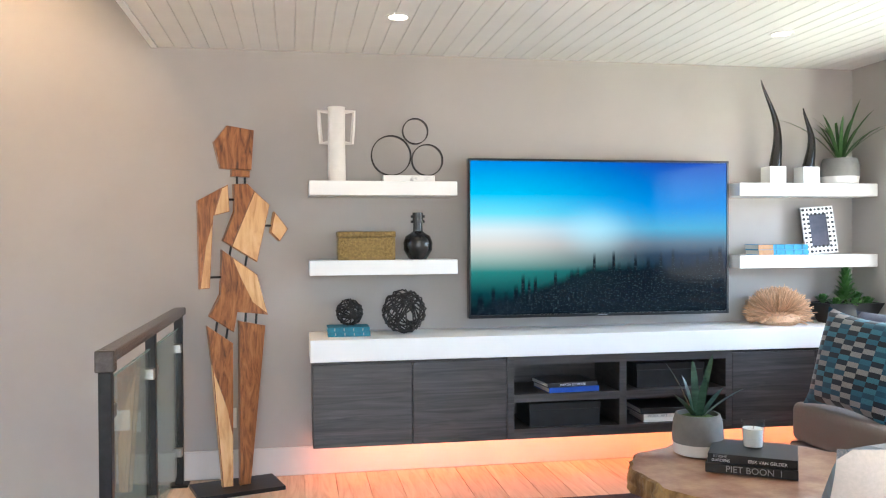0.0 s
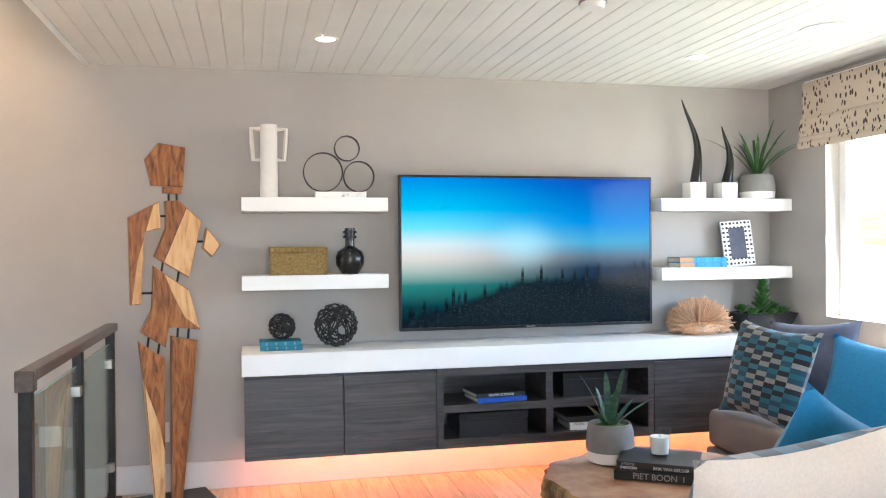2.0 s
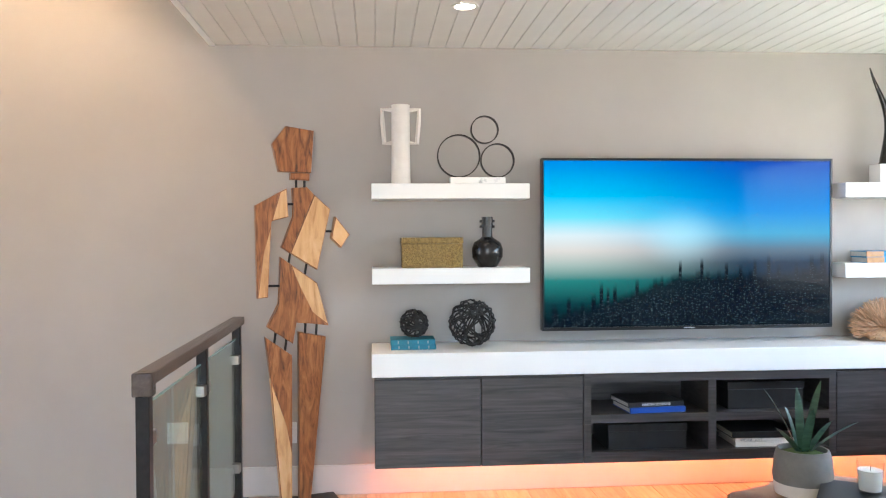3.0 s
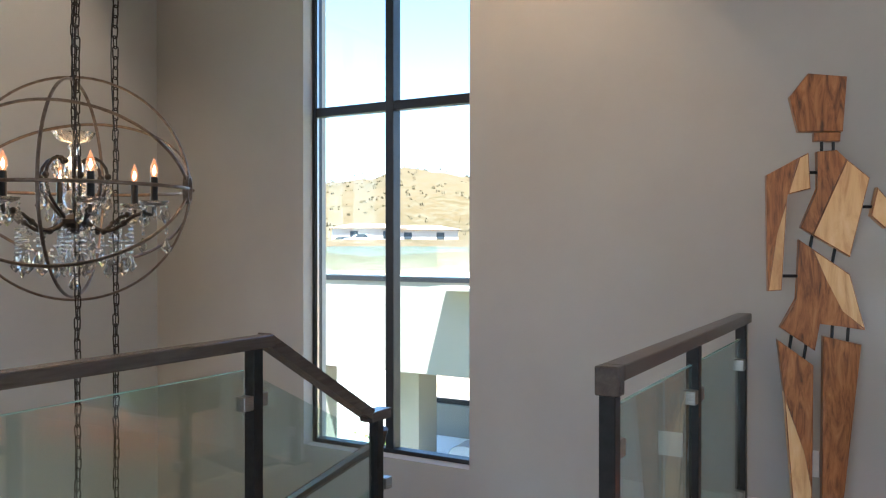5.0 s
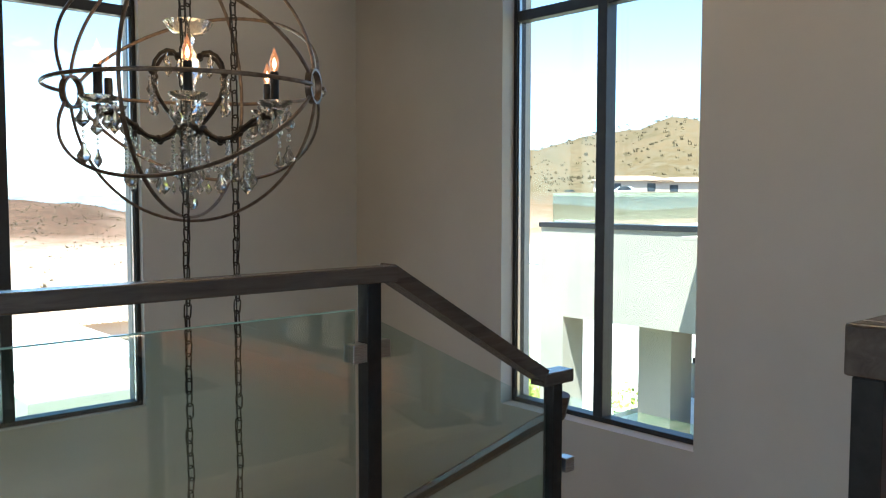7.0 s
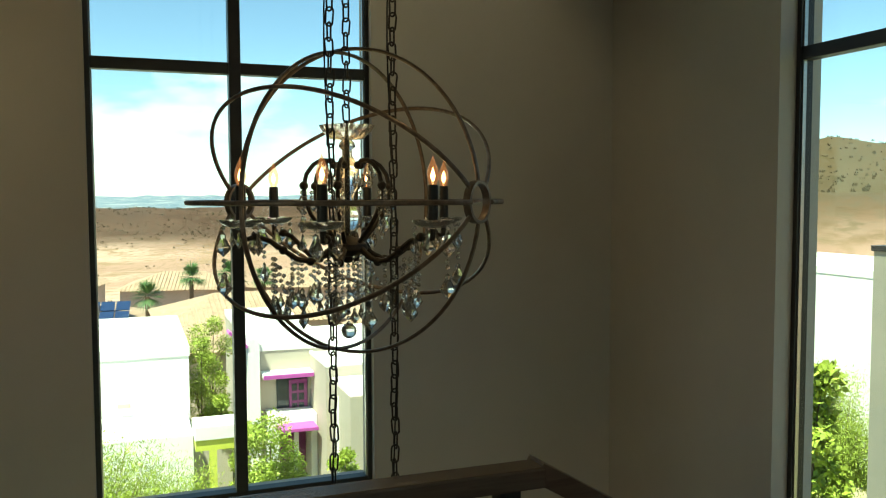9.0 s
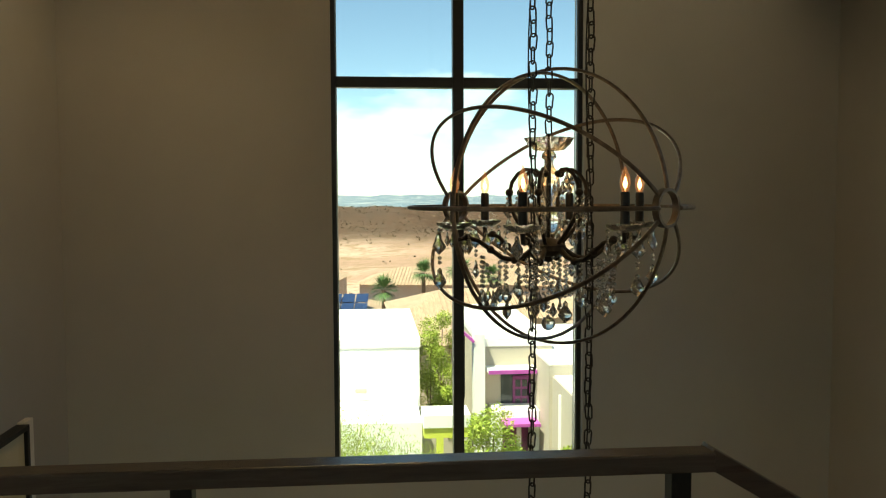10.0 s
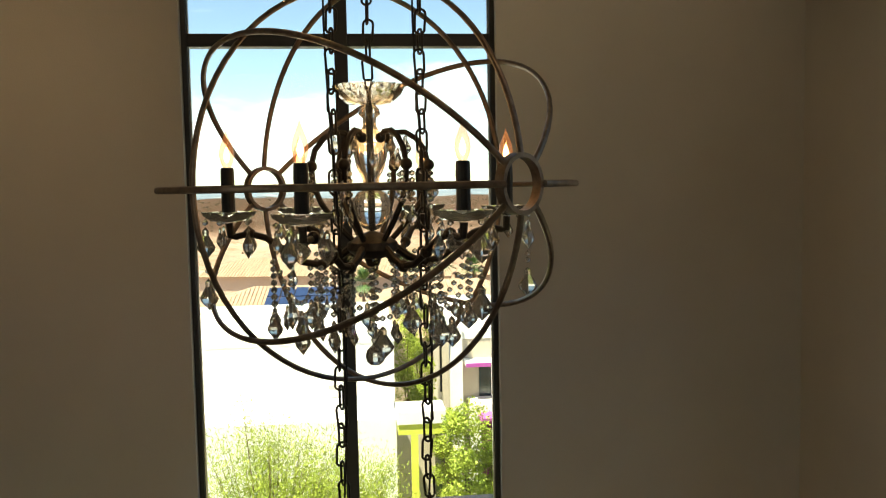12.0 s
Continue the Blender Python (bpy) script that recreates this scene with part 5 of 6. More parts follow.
throw_pillow(NAVY, 0.52, 0.48, 0.16, pose(4.0, -1.02, 0.755, -14, -4, -58), "slate velvet pillow below the window", seed=3)
throw_pillow(BLUEFAB, 0.58, 0.52, 0.16, pose(3.82, -1.74, 0.705, -24, 6, -62), "bright azure blue pillow", seed=4)
throw_pillow(BLUEFAB, 0.48, 0.48, 0.13, pose(2.50, -3.06, 0.745, 18, 25, 6), "azure blue pillow tipped on its corner behind cream pillows", seed=5)
throw_pillow(CREAM, 0.62, 0.52, 0.17, pose(2.17, -3.34, 0.755, 26, -4, 4), "pillow with cream back and teal block front", mats=[CREAM, CHECK], seed=6)
throw_pillow(CREAM, 0.62, 0.54, 0.18, pose(2.77, -3.31, 0.775, 26, -4, -6), "pillow with cream back and teal block front", mats=[CREAM, CHECK], seed=7)


# ---- coffee table ----
def slab_table(loc):
    t = thing("coffee_table", "round petrified wood slab coffee table with rough rim", "table", loc)
    seg = 144
    bm = bmesh.new()

    def rad(a):
        return 0.47 * (1 + 0.05 * math.sin(2 * a + 0.6) + 0.03 * math.sin(5 * a + 1.0) + 0.018 * math.sin(11 * a) + 0.010 * math.sin(23 * a + 2))
    rows = []
    for k, z in ((0.975, 0.10), (0.995, 0.094), (1.0, 0.078), (1.012, 0.06), (1.005, 0.042), (1.015, 0.026), (0.985, 0.01), (0.93, 0.0)):
        ring = []
        for i in range(seg):
            a = 6.28318 * i / seg
            chip = 1 + (0.022 * noise.noise(Vector((math.cos(a) * 9, math.sin(a) * 9, z * 30))) + 0.012 * noise.noise(Vector((math.cos(a) * 30, math.sin(a) * 30, z * 60)))) * (0.3 if z > 0.095 else 1.0)
            r = rad(a) * k * chip
            ring.append(bm.verts.new((r * math.cos(a), r * math.sin(a), z)))
        rows.append(ring)
    for a, b in zip(rows, rows[1:]):
        for i in range(seg):
            bm.faces.new((a[i], a[(i + 1) % seg], b[(i + 1) % seg], b[i])).material_index = 1
    bm.faces.new(rows[0])
    bm.faces.new(rows[-1][::-1])
    bmesh.ops.translate(bm, vec=(0, 0, 0.38), verts=bm.verts)
    part("tabletop", bm, [SLAB, BARK], t)
    for a in (0.5, 2.6, 4.7):
        part("leg", tube([(0.22 * math.cos(a), 0.22 * math.sin(a), 0.385), (0.30 * math.cos(a), 0.30 * math.sin(a), 0.012)], 0.022, 10), BLACK, t)


slab_table((2.56, -1.97, 0.0))
potted("table_plant", (2.45, -1.73, 0.482), 0.105, 0.168, "snake plant in a grey and white pot on the table", "snake")
book((2.555, -1.975, 0.482), 0.33, 0.25, 0.036, BLACKBOOK, -33, "thick black book with grey spine lettering", extra=(("PIET BOON  I", 0.034, 0.01, 0, GREYINK),))
book((2.565, -1.965, 0.518), 0.32, 0.25, 0.034, BLACKBOOK, -33, "black garden book with white spine lettering",
     extra=(("XTREME", 0.014, -0.115, 0.008, GREYINK), ("GARDENS", 0.015, -0.112, -0.007, INK), ("ERIK VAN GELDER", 0.017, 0.055, -0.003, INK)))


def candle(loc):
    c = thing("candle", "white candle in a frosted glass tumbler", "candle", loc)
    part("tumbler", lathe([(0, 0), (0.034, 0), (0.038, 0.004), (0.045, 0.11), (0.0425, 0.11), (0.0362, 0.008), (0, 0.007)], 28), GLASS, c, "clear glass tumbler", smooth=True)
    part("wax", lathe([(0, 0.008), (0.0355, 0.009), (0.0405, 0.078), (0.030, 0.076), (0, 0.075)], 28), WAX, c, "white wax", smooth=True)
    part("wick", tube([(0, 0, 0.074), (0.002, 0, 0.088)], 0.0012, 5), BLACK, c)


candle((2.575, -1.945, 0.552))

# ---- rug ----
rg = thing("rug", "dark rug with lilac grey field under the table", "rug", (0, 0, 0))
part("border", box(1.88, -3.5, 0.0, 4.2, -0.74, 0.010, 0.002), RUGD, rg, "dark border")
part("field", box(2.12, -3.3, 0.0105, 4.0, -0.93, 0.0135, 0.001), RUGL, rg, "mottled lilac grey field")


# ---- chandelier in the stair hall ----
CX, CY, CZ = -1.883, -1.971, 1.517
AXIS = radians(38)


def chain_link(length, width, r):
    pts = []
    for i in range(14):
        a = 6.28318 * i / 14
        s, c = math.sin(a), math.cos(a)
        pts.append((width / 2 * c, 0, s * width / 2 + (length / 2 - width / 2) * (1 if s >= 0 else -1)))
    return to_mesh("link", tube(pts, r, 5, True), IRON, True)


LINK = chain_link(0.048, 0.0205, 0.0027)


def chain(parent, x, y, z0, z1):
    n = int((z1 - z0) / 0.0385)
    for i in range(n):
        z = z1 - 0.024 - i * 0.0385
        share("link", LINK, parent, pose(x + 0.0015 * math.sin(i * 0.9), y + 0.0015 * math.cos(i * 1.3), z, 0, 4 * math.sin(i * 1.7), 20 + 75 * (i % 2) + 14 * math.sin(i * 0.7)))


def long_chain(x, y):
    c = thing("hanging_chain", "dark iron lamp chain with a cord through its links", "chain", (x, y, 0), group="hanging chains")
    chain(c, 0, 0, -2.2, TOP)
    pts = [(0.013 * math.sin(i * 0.55), 0.013 * math.cos(i * 0.42), TOP - i * 0.09) for i in range(67)]
    part("cord", tube(pts, 0.0022, 5), BLACK, c, "thin dark electric cord")
    part("ceiling_cup", lathe([(0, TOP - 0.05), (0.03, TOP - 0.05), (0.06, TOP - 0.02), (0.065, TOP)], 20), IRON, c)
    return c


def pendant_mesh(name, h, w):
    """Cut shield-shaped drop: pointed below, waisted near the top."""
    bm = bmesh.new()
    lathe([(0, 0), (w * 0.16, h * 0.10), (w * 0.42, h * 0.26), (w * 0.5, h * 0.38), (w * 0.34, h * 0.56), (w * 0.17, h * 0.74), (w * 0.19, h * 0.88), (0, h)], 8, bm)
    bmesh.ops.scale(bm, vec=(1, 0.55, 1), verts=bm.verts)
    return to_mesh(name, bm, CRYSTAL)


def chandelier():
    c = thing("orb_chandelier", "iron orb chandelier with candle lamps and smoky crystal drops", "chandelier", (CX, CY, CZ))
    R = 0.413

    def hoop(axis_a, axis_b, r, gap=0.0):
        """Flat iron hoop; gap: half the angle left open where it meets each axis ring."""
        b = bmesh.new()
        nrm = axis_a.cross(axis_b)
        if gap:
            for s0 in (0.0, math.pi):
                tube([(axis_a * math.cos(t) + axis_b * math.sin(t)) * r for t in (s0 + gap + (math.pi - 2 * gap) * i / 36 for i in range(37))], 0.0052, 8, False, b, 1.25, nrm)
        else:
            tube([(axis_a * math.cos(t) + axis_b * math.sin(t)) * r for t in (6.28318 * i / 72 for i in range(72))], 0.0052, 8, True, b, 1.25, nrm)
        return part("hoop", b, ORBMETAL, c, "", True)
    ax = Vector((math.cos(AXIS), math.sin(AXIS), 0))
    pp = Vector((-ax.y, ax.x, 0))
    up = Vector((0, 0, 1))
    hoop(ax, pp, R + 0.010, 0.125)
    hoop(ax, up, R, 0.125)
    hoop(pp, up, R - 0.012)
    for e in (43, -43):
        hoop(ax, (pp * math.cos(radians(e)) + up * math.sin(radians(e))), R - 0.003, 0.125)
    for s in (-1, 1):
        b = bmesh.new()
        lathe([(0.046, -0.010), (0.054, -0.010), (0.054, 0.010), (0.046, 0.010), (0.046, -0.010)], 32, b)
        m = Matrix.Translation(ax * s * (R - 0.006)) @ up.rotation_difference(ax).to_matrix().to_4x4()
        bmesh.ops.transform(b, matrix=m, verts=b.verts)
        part("axis_ring", b, ORBMETAL, c, "flat iron ring", True)
    chain(c, 0, 0, 0.205, TOP - CZ)
    part("ceiling_cup", lathe([(0, TOP - CZ - 0.06), (0.04, TOP - CZ - 0.06), (0.075, TOP - CZ - 0.02), (0.08, TOP - CZ)], 24), IRON, c)
    # inner stem and glass column
    part("stem", tube([(0, 0, 0.222), (0, 0, 0.1), (0, 0, -0.13)], 0.005, 8), IRON, c)
    scallop = lambda i, z: 1 + 0.035 * math.cos(i * 3.14159)
    part("top_dish", lathe([(0.012, 0.168), (0.045, 0.172), (0.064, 0.190), (0.074, 0.208), (0.067, 0.200), (0.044, 0.179), (0.012, 0.174)], 32, wave=scallop), CUTGLASS, c, "scalloped clear glass dish", True)
    part("column", lathe([(0.014, 0.168), (0.021, 0.160), (0.023, 0.150), (0.014, 0.142), (0.014, 0.126), (0.022, 0.112), (0.032, 0.090), (0.035, 0.066), (0.029, 0.040), (0.018, 0.018), (0.013, -0.006)], 16), CUTGLASS, c, "cut glass vase-shaped column", True)
    part("lower_column", lathe([(0.012, -0.004), (0.030, -0.012), (0.041, -0.032), (0.038, -0.060), (0.022, -0.082), (0.01, -0.090)], 16), CUTGLASS, c, "cut glass lower bowl", True)
    part("hub", lathe([(0.008, -0.092), (0.03, -0.10), (0.052, -0.115), (0.055, -0.13), (0.035, -0.145), (0.018, -0.15), (0.012, -0.165), (0, -0.17)], 20), IRON, c, "dark iron hub", True)
    drop_l = pendant_mesh("crystal_drop", 0.066, 0.042)
    drop_s = pendant_mesh("crystal_drop", 0.045, 0.026)
    bead = to_mesh("bead", lathe([(0, -0.0065), (0.0055, -0.003), (0.0065, 0), (0.0055, 0.003), (0, 0.0065)], 8), CRYSTAL)
    ball = to_mesh("crystal_ball", lathe([(0.022 * math.sin(a), 0.022 - 0.022 * math.cos(a)) for a in (3.14159 * i / 6 for i in range(7))], 10), CRYSTAL)
    dish = to_mesh("bobeche", lathe([(0.010, 0), (0.034, 0.003), (0.050, 0.013), (0.053, 0.021), (0.047, 0.015), (0.030, 0.007), (0.010, 0.005)], 24, wave=lambda i, z: 1 + 0.04 * math.cos(i * 3.14159)), CUTGLASS, True)
    sleeve = to_mesh("candle_sleeve", lathe([(0, 0), (0.0138, 0), (0.0132, 0.034), (0.0138, 0.062), (0.0132, 0.086), (0.012, 0.09), (0, 0.09)], 14), BLACK)
    bulb = to_mesh("bulb", lathe([(0.008, 0), (0.0125, 0.011), (0.0152, 0.024), (0.0132, 0.040), (0.0072, 0.056), (0.0024, 0.068), (0, 0.076)], 14), BULB, True)
    fil = bmesh.new()
    lathe([(0, 0.008), (0.0045, 0.013), (0.0068, 0.022), (0.005, 0.031), (0.002, 0.039), (0, 0.043)], 8, fil)
    fil = to_mesh("filament", fil, FILAMENT)
    for k in range(6):
        a = AXIS - radians(4) + k * math.pi / 3
        d = Vector((math.cos(a), math.sin(a), 0))
        arm_pts = []
        for f in (0, 0.12, 0.25, 0.4, 0.55, 0.7, 0.84, 0.95, 1.0, 1.0):
            arm_pts.append(d * (0.045 + 0.245 * f) + Vector((0, 0, -0.125 - 0.035 * math.sin(f * 5.6))))
        arm_pts[-1] = d * 0.29 + Vector((0, 0, -0.068))
        arm_pts[-2] = d * 0.288 + Vector((0, 0, -0.095))
        arm = part("arm", tube(arm_pts, [0.009, 0.0085, 0.008, 0.0075, 0.0075, 0.007, 0.007, 0.007, 0.007, 0.008], 8), IRON, c, smooth=True)
        for f in (2, 4, 6):
            p = arm_pts[f]
            b = bmesh.new()
            bmesh.ops.create_uvsphere(b, u_segments=8, v_segments=6, radius=0.0125)
            bmesh.ops.translate(b, vec=p, verts=b.verts)
            part("knuckle", b, IRON, arm)
        # upper scroll from the column out to the arm
        side = Vector((-d.y, d.x, 0))
        sc = [d * rr + Vector((0, 0, zz)) for rr, zz in ((0.038, 0.100), (0.052, 0.112), (0.074, 0.113), (0.096, 0.100), (0.114, 0.076), (0.122, 0.044), (0.119, 0.006), (0.104, -0.032), (0.080, -0.066), (0.054, -0.096), (0.035, -0.116))]
        part("scroll", tube(sc, 0.0062, 7), IRON, c, smooth=True)
        for rr, zz, kr in ((0.038, 0.100, 0.011), (0.122, 0.044, 0.0125)):
            b = bmesh.new()
            bmesh.ops.create_uvsphere(b, u_segments=10, v_segments=6, radius=kr)
            bmesh.ops.translate(b, vec=d * rr + Vector((0, 0, zz)), verts=b.verts)
            part("scroll_knob", b, IRON, c, smooth=True)
        for sg in (-1, 1):
            q = d * 0.124 + side * sg * 0.012
            for jj in range(5):
                share("bead", bead, c, pose(q.x, q.y, 0.026 - 0.0135 * jj))
            share("crystal_drop", drop_s, c, pose(q.x, q.y, -0.080, 0, 0, 40 * sg + math.degrees(a)))
        share("crystal_drop", drop_s, c, pose(d.x * 0.074, d.y * 0.074, 0.062, 0, 0, math.degrees(a)))
        tip = d * 0.29
        share("bobeche", dish, c, pose(tip.x, tip.y, -0.066))
        share("candle_sleeve", sleeve, c, pose(tip.x, tip.y, -0.046))
        bu = share("bulb", bulb, c, pose(tip.x, tip.y, 0.044))
        bu.visible_shadow = False
        share("filament", fil, bu, Matrix.Identity(4))
        rnd = random.Random(k)
        for j in range(5):
            t = a + (j - 2) * 1.256
            q = tip + Vector((math.cos(t), math.sin(t), 0)) * 0.047
            share("bead", bead, c, pose(q.x, q.y, -0.066))
            share("crystal_drop", drop_l if j % 2 == 0 else drop_s, c, pose(q.x, q.y, -0.075 - (0.066 if j % 2 == 0 else 0.044), 0, 0, rnd.uniform(0, 180)))
        q = tip + d * 0.045
        for j in range(2):
            share("bead", bead, c, pose(q.x, q.y, -0.15 - 0.014 * j))
        share("crystal_drop", drop_l, c, pose(q.x, q.y, -0.245, 0, 0, rnd.uniform(0, 180)))
        # bead swag to the next arm with drops along it
        a2 = a + math.pi / 3
        e = Vector((math.cos(a2), math.sin(a2), 0))
        for j in range(1, 14):
            t = j / 14
            q = (d * (1 - t) + e * t) * 0.20 + Vector((0, 0, -0.15 - 0.10 * math.sin(t * math.pi)))
            share("bead", bead, c, pose(q.x, q.y, q.z))
        for j, hh in ((0.2, 0), (0.5, 1), (0.8, 0)):
            q = (d * (1 - j) + e * j) * 0.20
            z = -0.16 - 0.10 * math.sin(j * math.pi)
            share("crystal_drop", drop_l if hh else drop_s, c, pose(q.x, q.y, z - 0.07, 0, 0, rnd.uniform(0, 180)))
        q = d * 0.13
        for j in range(4):
            share("bead", bead, c, pose(q.x, q.y, -0.165 - 0.016 * j))
        share("crystal_drop", drop_l, c, pose(q.x, q.y, -0.295, 0, 0, rnd.uniform(0, 180)))
        for sg in (-1, 1):
            q = d * 0.205 + side * sg * 0.012
            for j in range(7):
                share("bead", bead, c, pose(q.x, q.y, -0.15 - 0.0145 * j))
            share("crystal_drop", drop_l if sg > 0 else drop_s, c, pose(q.x, q.y, -0.312 if sg > 0 else -0.290, 0, 0, rnd.uniform(0, 180)))
        q = (d + e) * 0.03
        for j in range(9):
            share("bead", bead, c, pose(q.x, q.y, -0.15 - 0.015 * j))
        share("crystal_drop", drop_s, c, pose(q.x, q.y, -0.33, 0, 0, rnd.uniform(0, 180)))
        # drops round the column
        q = (d + e).normalized() * 0.062
        share("crystal_drop", drop_s, c, pose(q.x, q.y, 0.035, 0, 0, math.degrees(a)))
        share("crystal_drop", drop_s, c, pose(d.x * 0.13, d.y * 0.13, -0.03, 0, 0, math.degrees(a)))
    for j in range(12):
        share("bead", bead, c, pose(0, 0, -0.175 - 0.0145 * j))
    share("crystal_ball", ball, c, pose(0, 0, -0.378))


chandelier()
bulbs = bpy.data.lights.new("candle_glow", "POINT")
bulbs.energy, bulbs.color, bulbs.shadow_soft_size = 1.1, (1.0, 0.58, 0.28), 0.25
new("candle_glow", bulbs).location = (CX, CY, CZ + 0.10)
long_chain(-1.768, -2.043)
long_chain(-1.778, -1.872)


# ---- painting low on the stairwell wall ----
def painting():
    p = thing("painting", "large abstract canvas in ochre and cream, black-edged", "painting", (0, -4.05, 0))
    part("canvas", box(-3.07, 0.0, -1.0, -1.6, 0.04, 0.545), CANVAS, p, "ochre and cream brushed canvas")
    part("frame_side", box(-3.095, 0.0, -1.02, -3.072, 0.055, 0.568), BLACK, p)
    part("frame_side", box(-1.598, 0.0, -1.02, -1.575, 0.055, 0.568), BLACK, p)
    part("frame_top", box(-3.072, 0.0, 0.547, -1.598, 0.055, 0.568), BLACK, p)
    part("frame_bottom", box(-3.072, 0.0, -1.02, -1.598, 0.055, -1.002), BLACK, p)
    part("mount", box(-3.19, 0.0, -1.05, -3.097, 0.035, 0.575, 0.004), CERAMIC, p, "pale outer frame edge")


painting()


# ---- outdoors ----
def smooth(a, b, x):
    t = min(1.0, max(0.0, (x - a) / (b - a)))
    return t * t * (3 - 2 * t)


def land(x, y):
    """Height of the land, and its cover (scrub, far plain with painted haze, planted)."""
    r = math.hypot(x, y)
    az = math.degrees(math.atan2(-x, y))  # 0 north, 90 west
    h = -4.5 - 6.5 * smooth(8, 26, r) - 3.0 * smooth(60, 140, r)
    n1 = noise.fractal(Vector((x * 0.012, y * 0.012, 0.3)), 1.0, 2.0, 5)
    n2 = noise.fractal(Vector((x * 0.05, y * 0.05, 1.3)), 1.0, 2.0, 4)
    h += 1.6 * n1 * smooth(60, 160, r) + 0.5 * n2 * smooth(70, 150, r)
    # brown ridge to the west
    west = smooth(60, 72, az) * (1 - smooth(150, 175, az))
    ridge = smooth(230, 400, r) * (1 - smooth(460, 800, r))
    h += west * ridge * (10.0 + 1.2 * math.sin(az * 0.33 + 1.2) + 2.6 * n1 + 0.8 * n2)
    h -= 26 * smooth(500, 1100, r) * west
    h += (0.020 * max(0, r - 2400) * smooth(2400, 3400, r) + smooth(3500, 4200, r) * (9 + 13 * n1)) * west
    # nearer hill with a road to the north-west
    north = 1 - smooth(54, 66, az) if az >= 0 else 1.0
    rise = smooth(40, 95, r)
    h += north * rise * 13.8
    hill = smooth(118, 230, r) * (1 - 0.3 * smooth(300, 600, r))
    h += north * hill * (13.0 + 6.0 * math.sin((az - 22) * 0.06 + 1.57) + 9.0 * n1 + 1.6 * n2)
    scrub = max(west * smooth(240, 300, r), north * smooth(66, 92, r))
    scrub = min(1.0, max(0.0, scrub + (0.5 * n1 if 0.05 < scrub < 0.95 else 0)))
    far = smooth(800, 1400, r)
    planted = max(1 - smooth(34, 60, r), 0.16 * north * smooth(60, 95, r))
    return h, (scrub, far, planted)


def terrain():
    rs = [5.0 * (1.085 ** i) for i in range(84)]
    angs, a = [], 0.0
    while a < 360:
        angs.append(a)
        a += 1.0 if 18 <= a <= 128 else 5.0
    verts, cols, faces = [], [], []
    for r in rs:
        for a in angs:
            x, y = -r * math.sin(radians(a)), r * math.cos(radians(a))
            h, c = land(x, y)
            verts.append((x, y, h))
            cols.append((*c, 1.0))
    n = len(angs)
    for i in range(len(rs) - 1):
        for j in range(n):
            k = (j + 1) % n
            faces.append((i * n + j, i * n + k, (i + 1) * n + k, (i + 1) * n + j))
    verts.append((0, 0, -4.5))
    cols.append((0, 0, 1, 1))
    for j in range(n):
        faces.append((len(verts) - 1, (j + 1) % n, j))
    me = bpy.data.meshes.new("ground")
    me.from_pydata(verts, [], faces)
    at = me.color_attributes.new("cover", "FLOAT_COLOR", "POINT")
    at.data.foreach_set("color", [v for c in cols for v in c])
    me.polygons.foreach_set("use_smooth", [True] * len(me.polygons))
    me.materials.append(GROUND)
    tagged(new("ground", me), kind="structure")


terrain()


def leaf_cloud(bm, centre, radii, count, size, rnd, droop=0.0):
    for _ in range(count):
        while True:
            p = Vector((rnd.uniform(-1, 1), rnd.uniform(-1, 1), rnd.uniform(-1, 1)))
            if 0.25 < p.length < 1:
                break
        q = Vector(centre) + Vector((p.x * radii[0], p.y * radii[1], p.z * radii[2]))
        d = Vector((rnd.gauss(0, 1), rnd.gauss(0, 1), rnd.gauss(0, 0.8) - droop)).normalized()
        s = d.orthogonal().normalized()
        s.rotate(Matrix.Rotation(rnd.uniform(0, 6.28), 3, d))
        w = size * rnd.uniform(0.6, 1.3)
        a = bm.verts.new(q)
        b = bm.verts.new(q + d * w * 0.5 + s * w * 0.24)
        e = bm.verts.new(q + d * w)
        f = bm.verts.new(q + d * w * 0.5 - s * w * 0.24)
        bm.faces.new((a, b, e, f))


def tree(loc, height, spread, leaves, size, mat, label, seed, clumps=9, name="tree"):
    rnd = random.Random(seed)
    t = thing(name, label, "tree", loc)
    b = bmesh.new()
    tube([(0, 0, -0.3), (0.04, 0.02, height * 0.3), (0.0, 0.05, height * 0.62)], [0.05 * height * 0.3, 0.035 * height * 0.3, 0.015 * height * 0.3], 7, bm=b)
    cr = bmesh.new()
    for k in range(clumps):
        a = k * 2.4
        f = (k + 0.5) / clumps
        c = (spread * 0.62 * math.cos(a) * rnd.uniform(0.35, 1.0), spread * 0.62 * math.sin(a) * rnd.uniform(0.35, 1.0), height * (0.35 + 0.58 * f))
        tube([(0.02, 0.03, height * (0.2 + 0.3 * f)), (c[0] * 0.6, c[1] * 0.6, c[2] - 0.1 * height), c], [0.012 * height * 0.3, 0.008 * height * 0.3, 0.003], 5, bm=b)
        rr = spread * rnd.uniform(0.34, 0.55)
        leaf_cloud(cr, c, (rr, rr, rr * 1.0), leaves // clumps, size, rnd)
    part("trunk", b, TRUNK, t)
    part("crown", cr, mat, t)
    return t


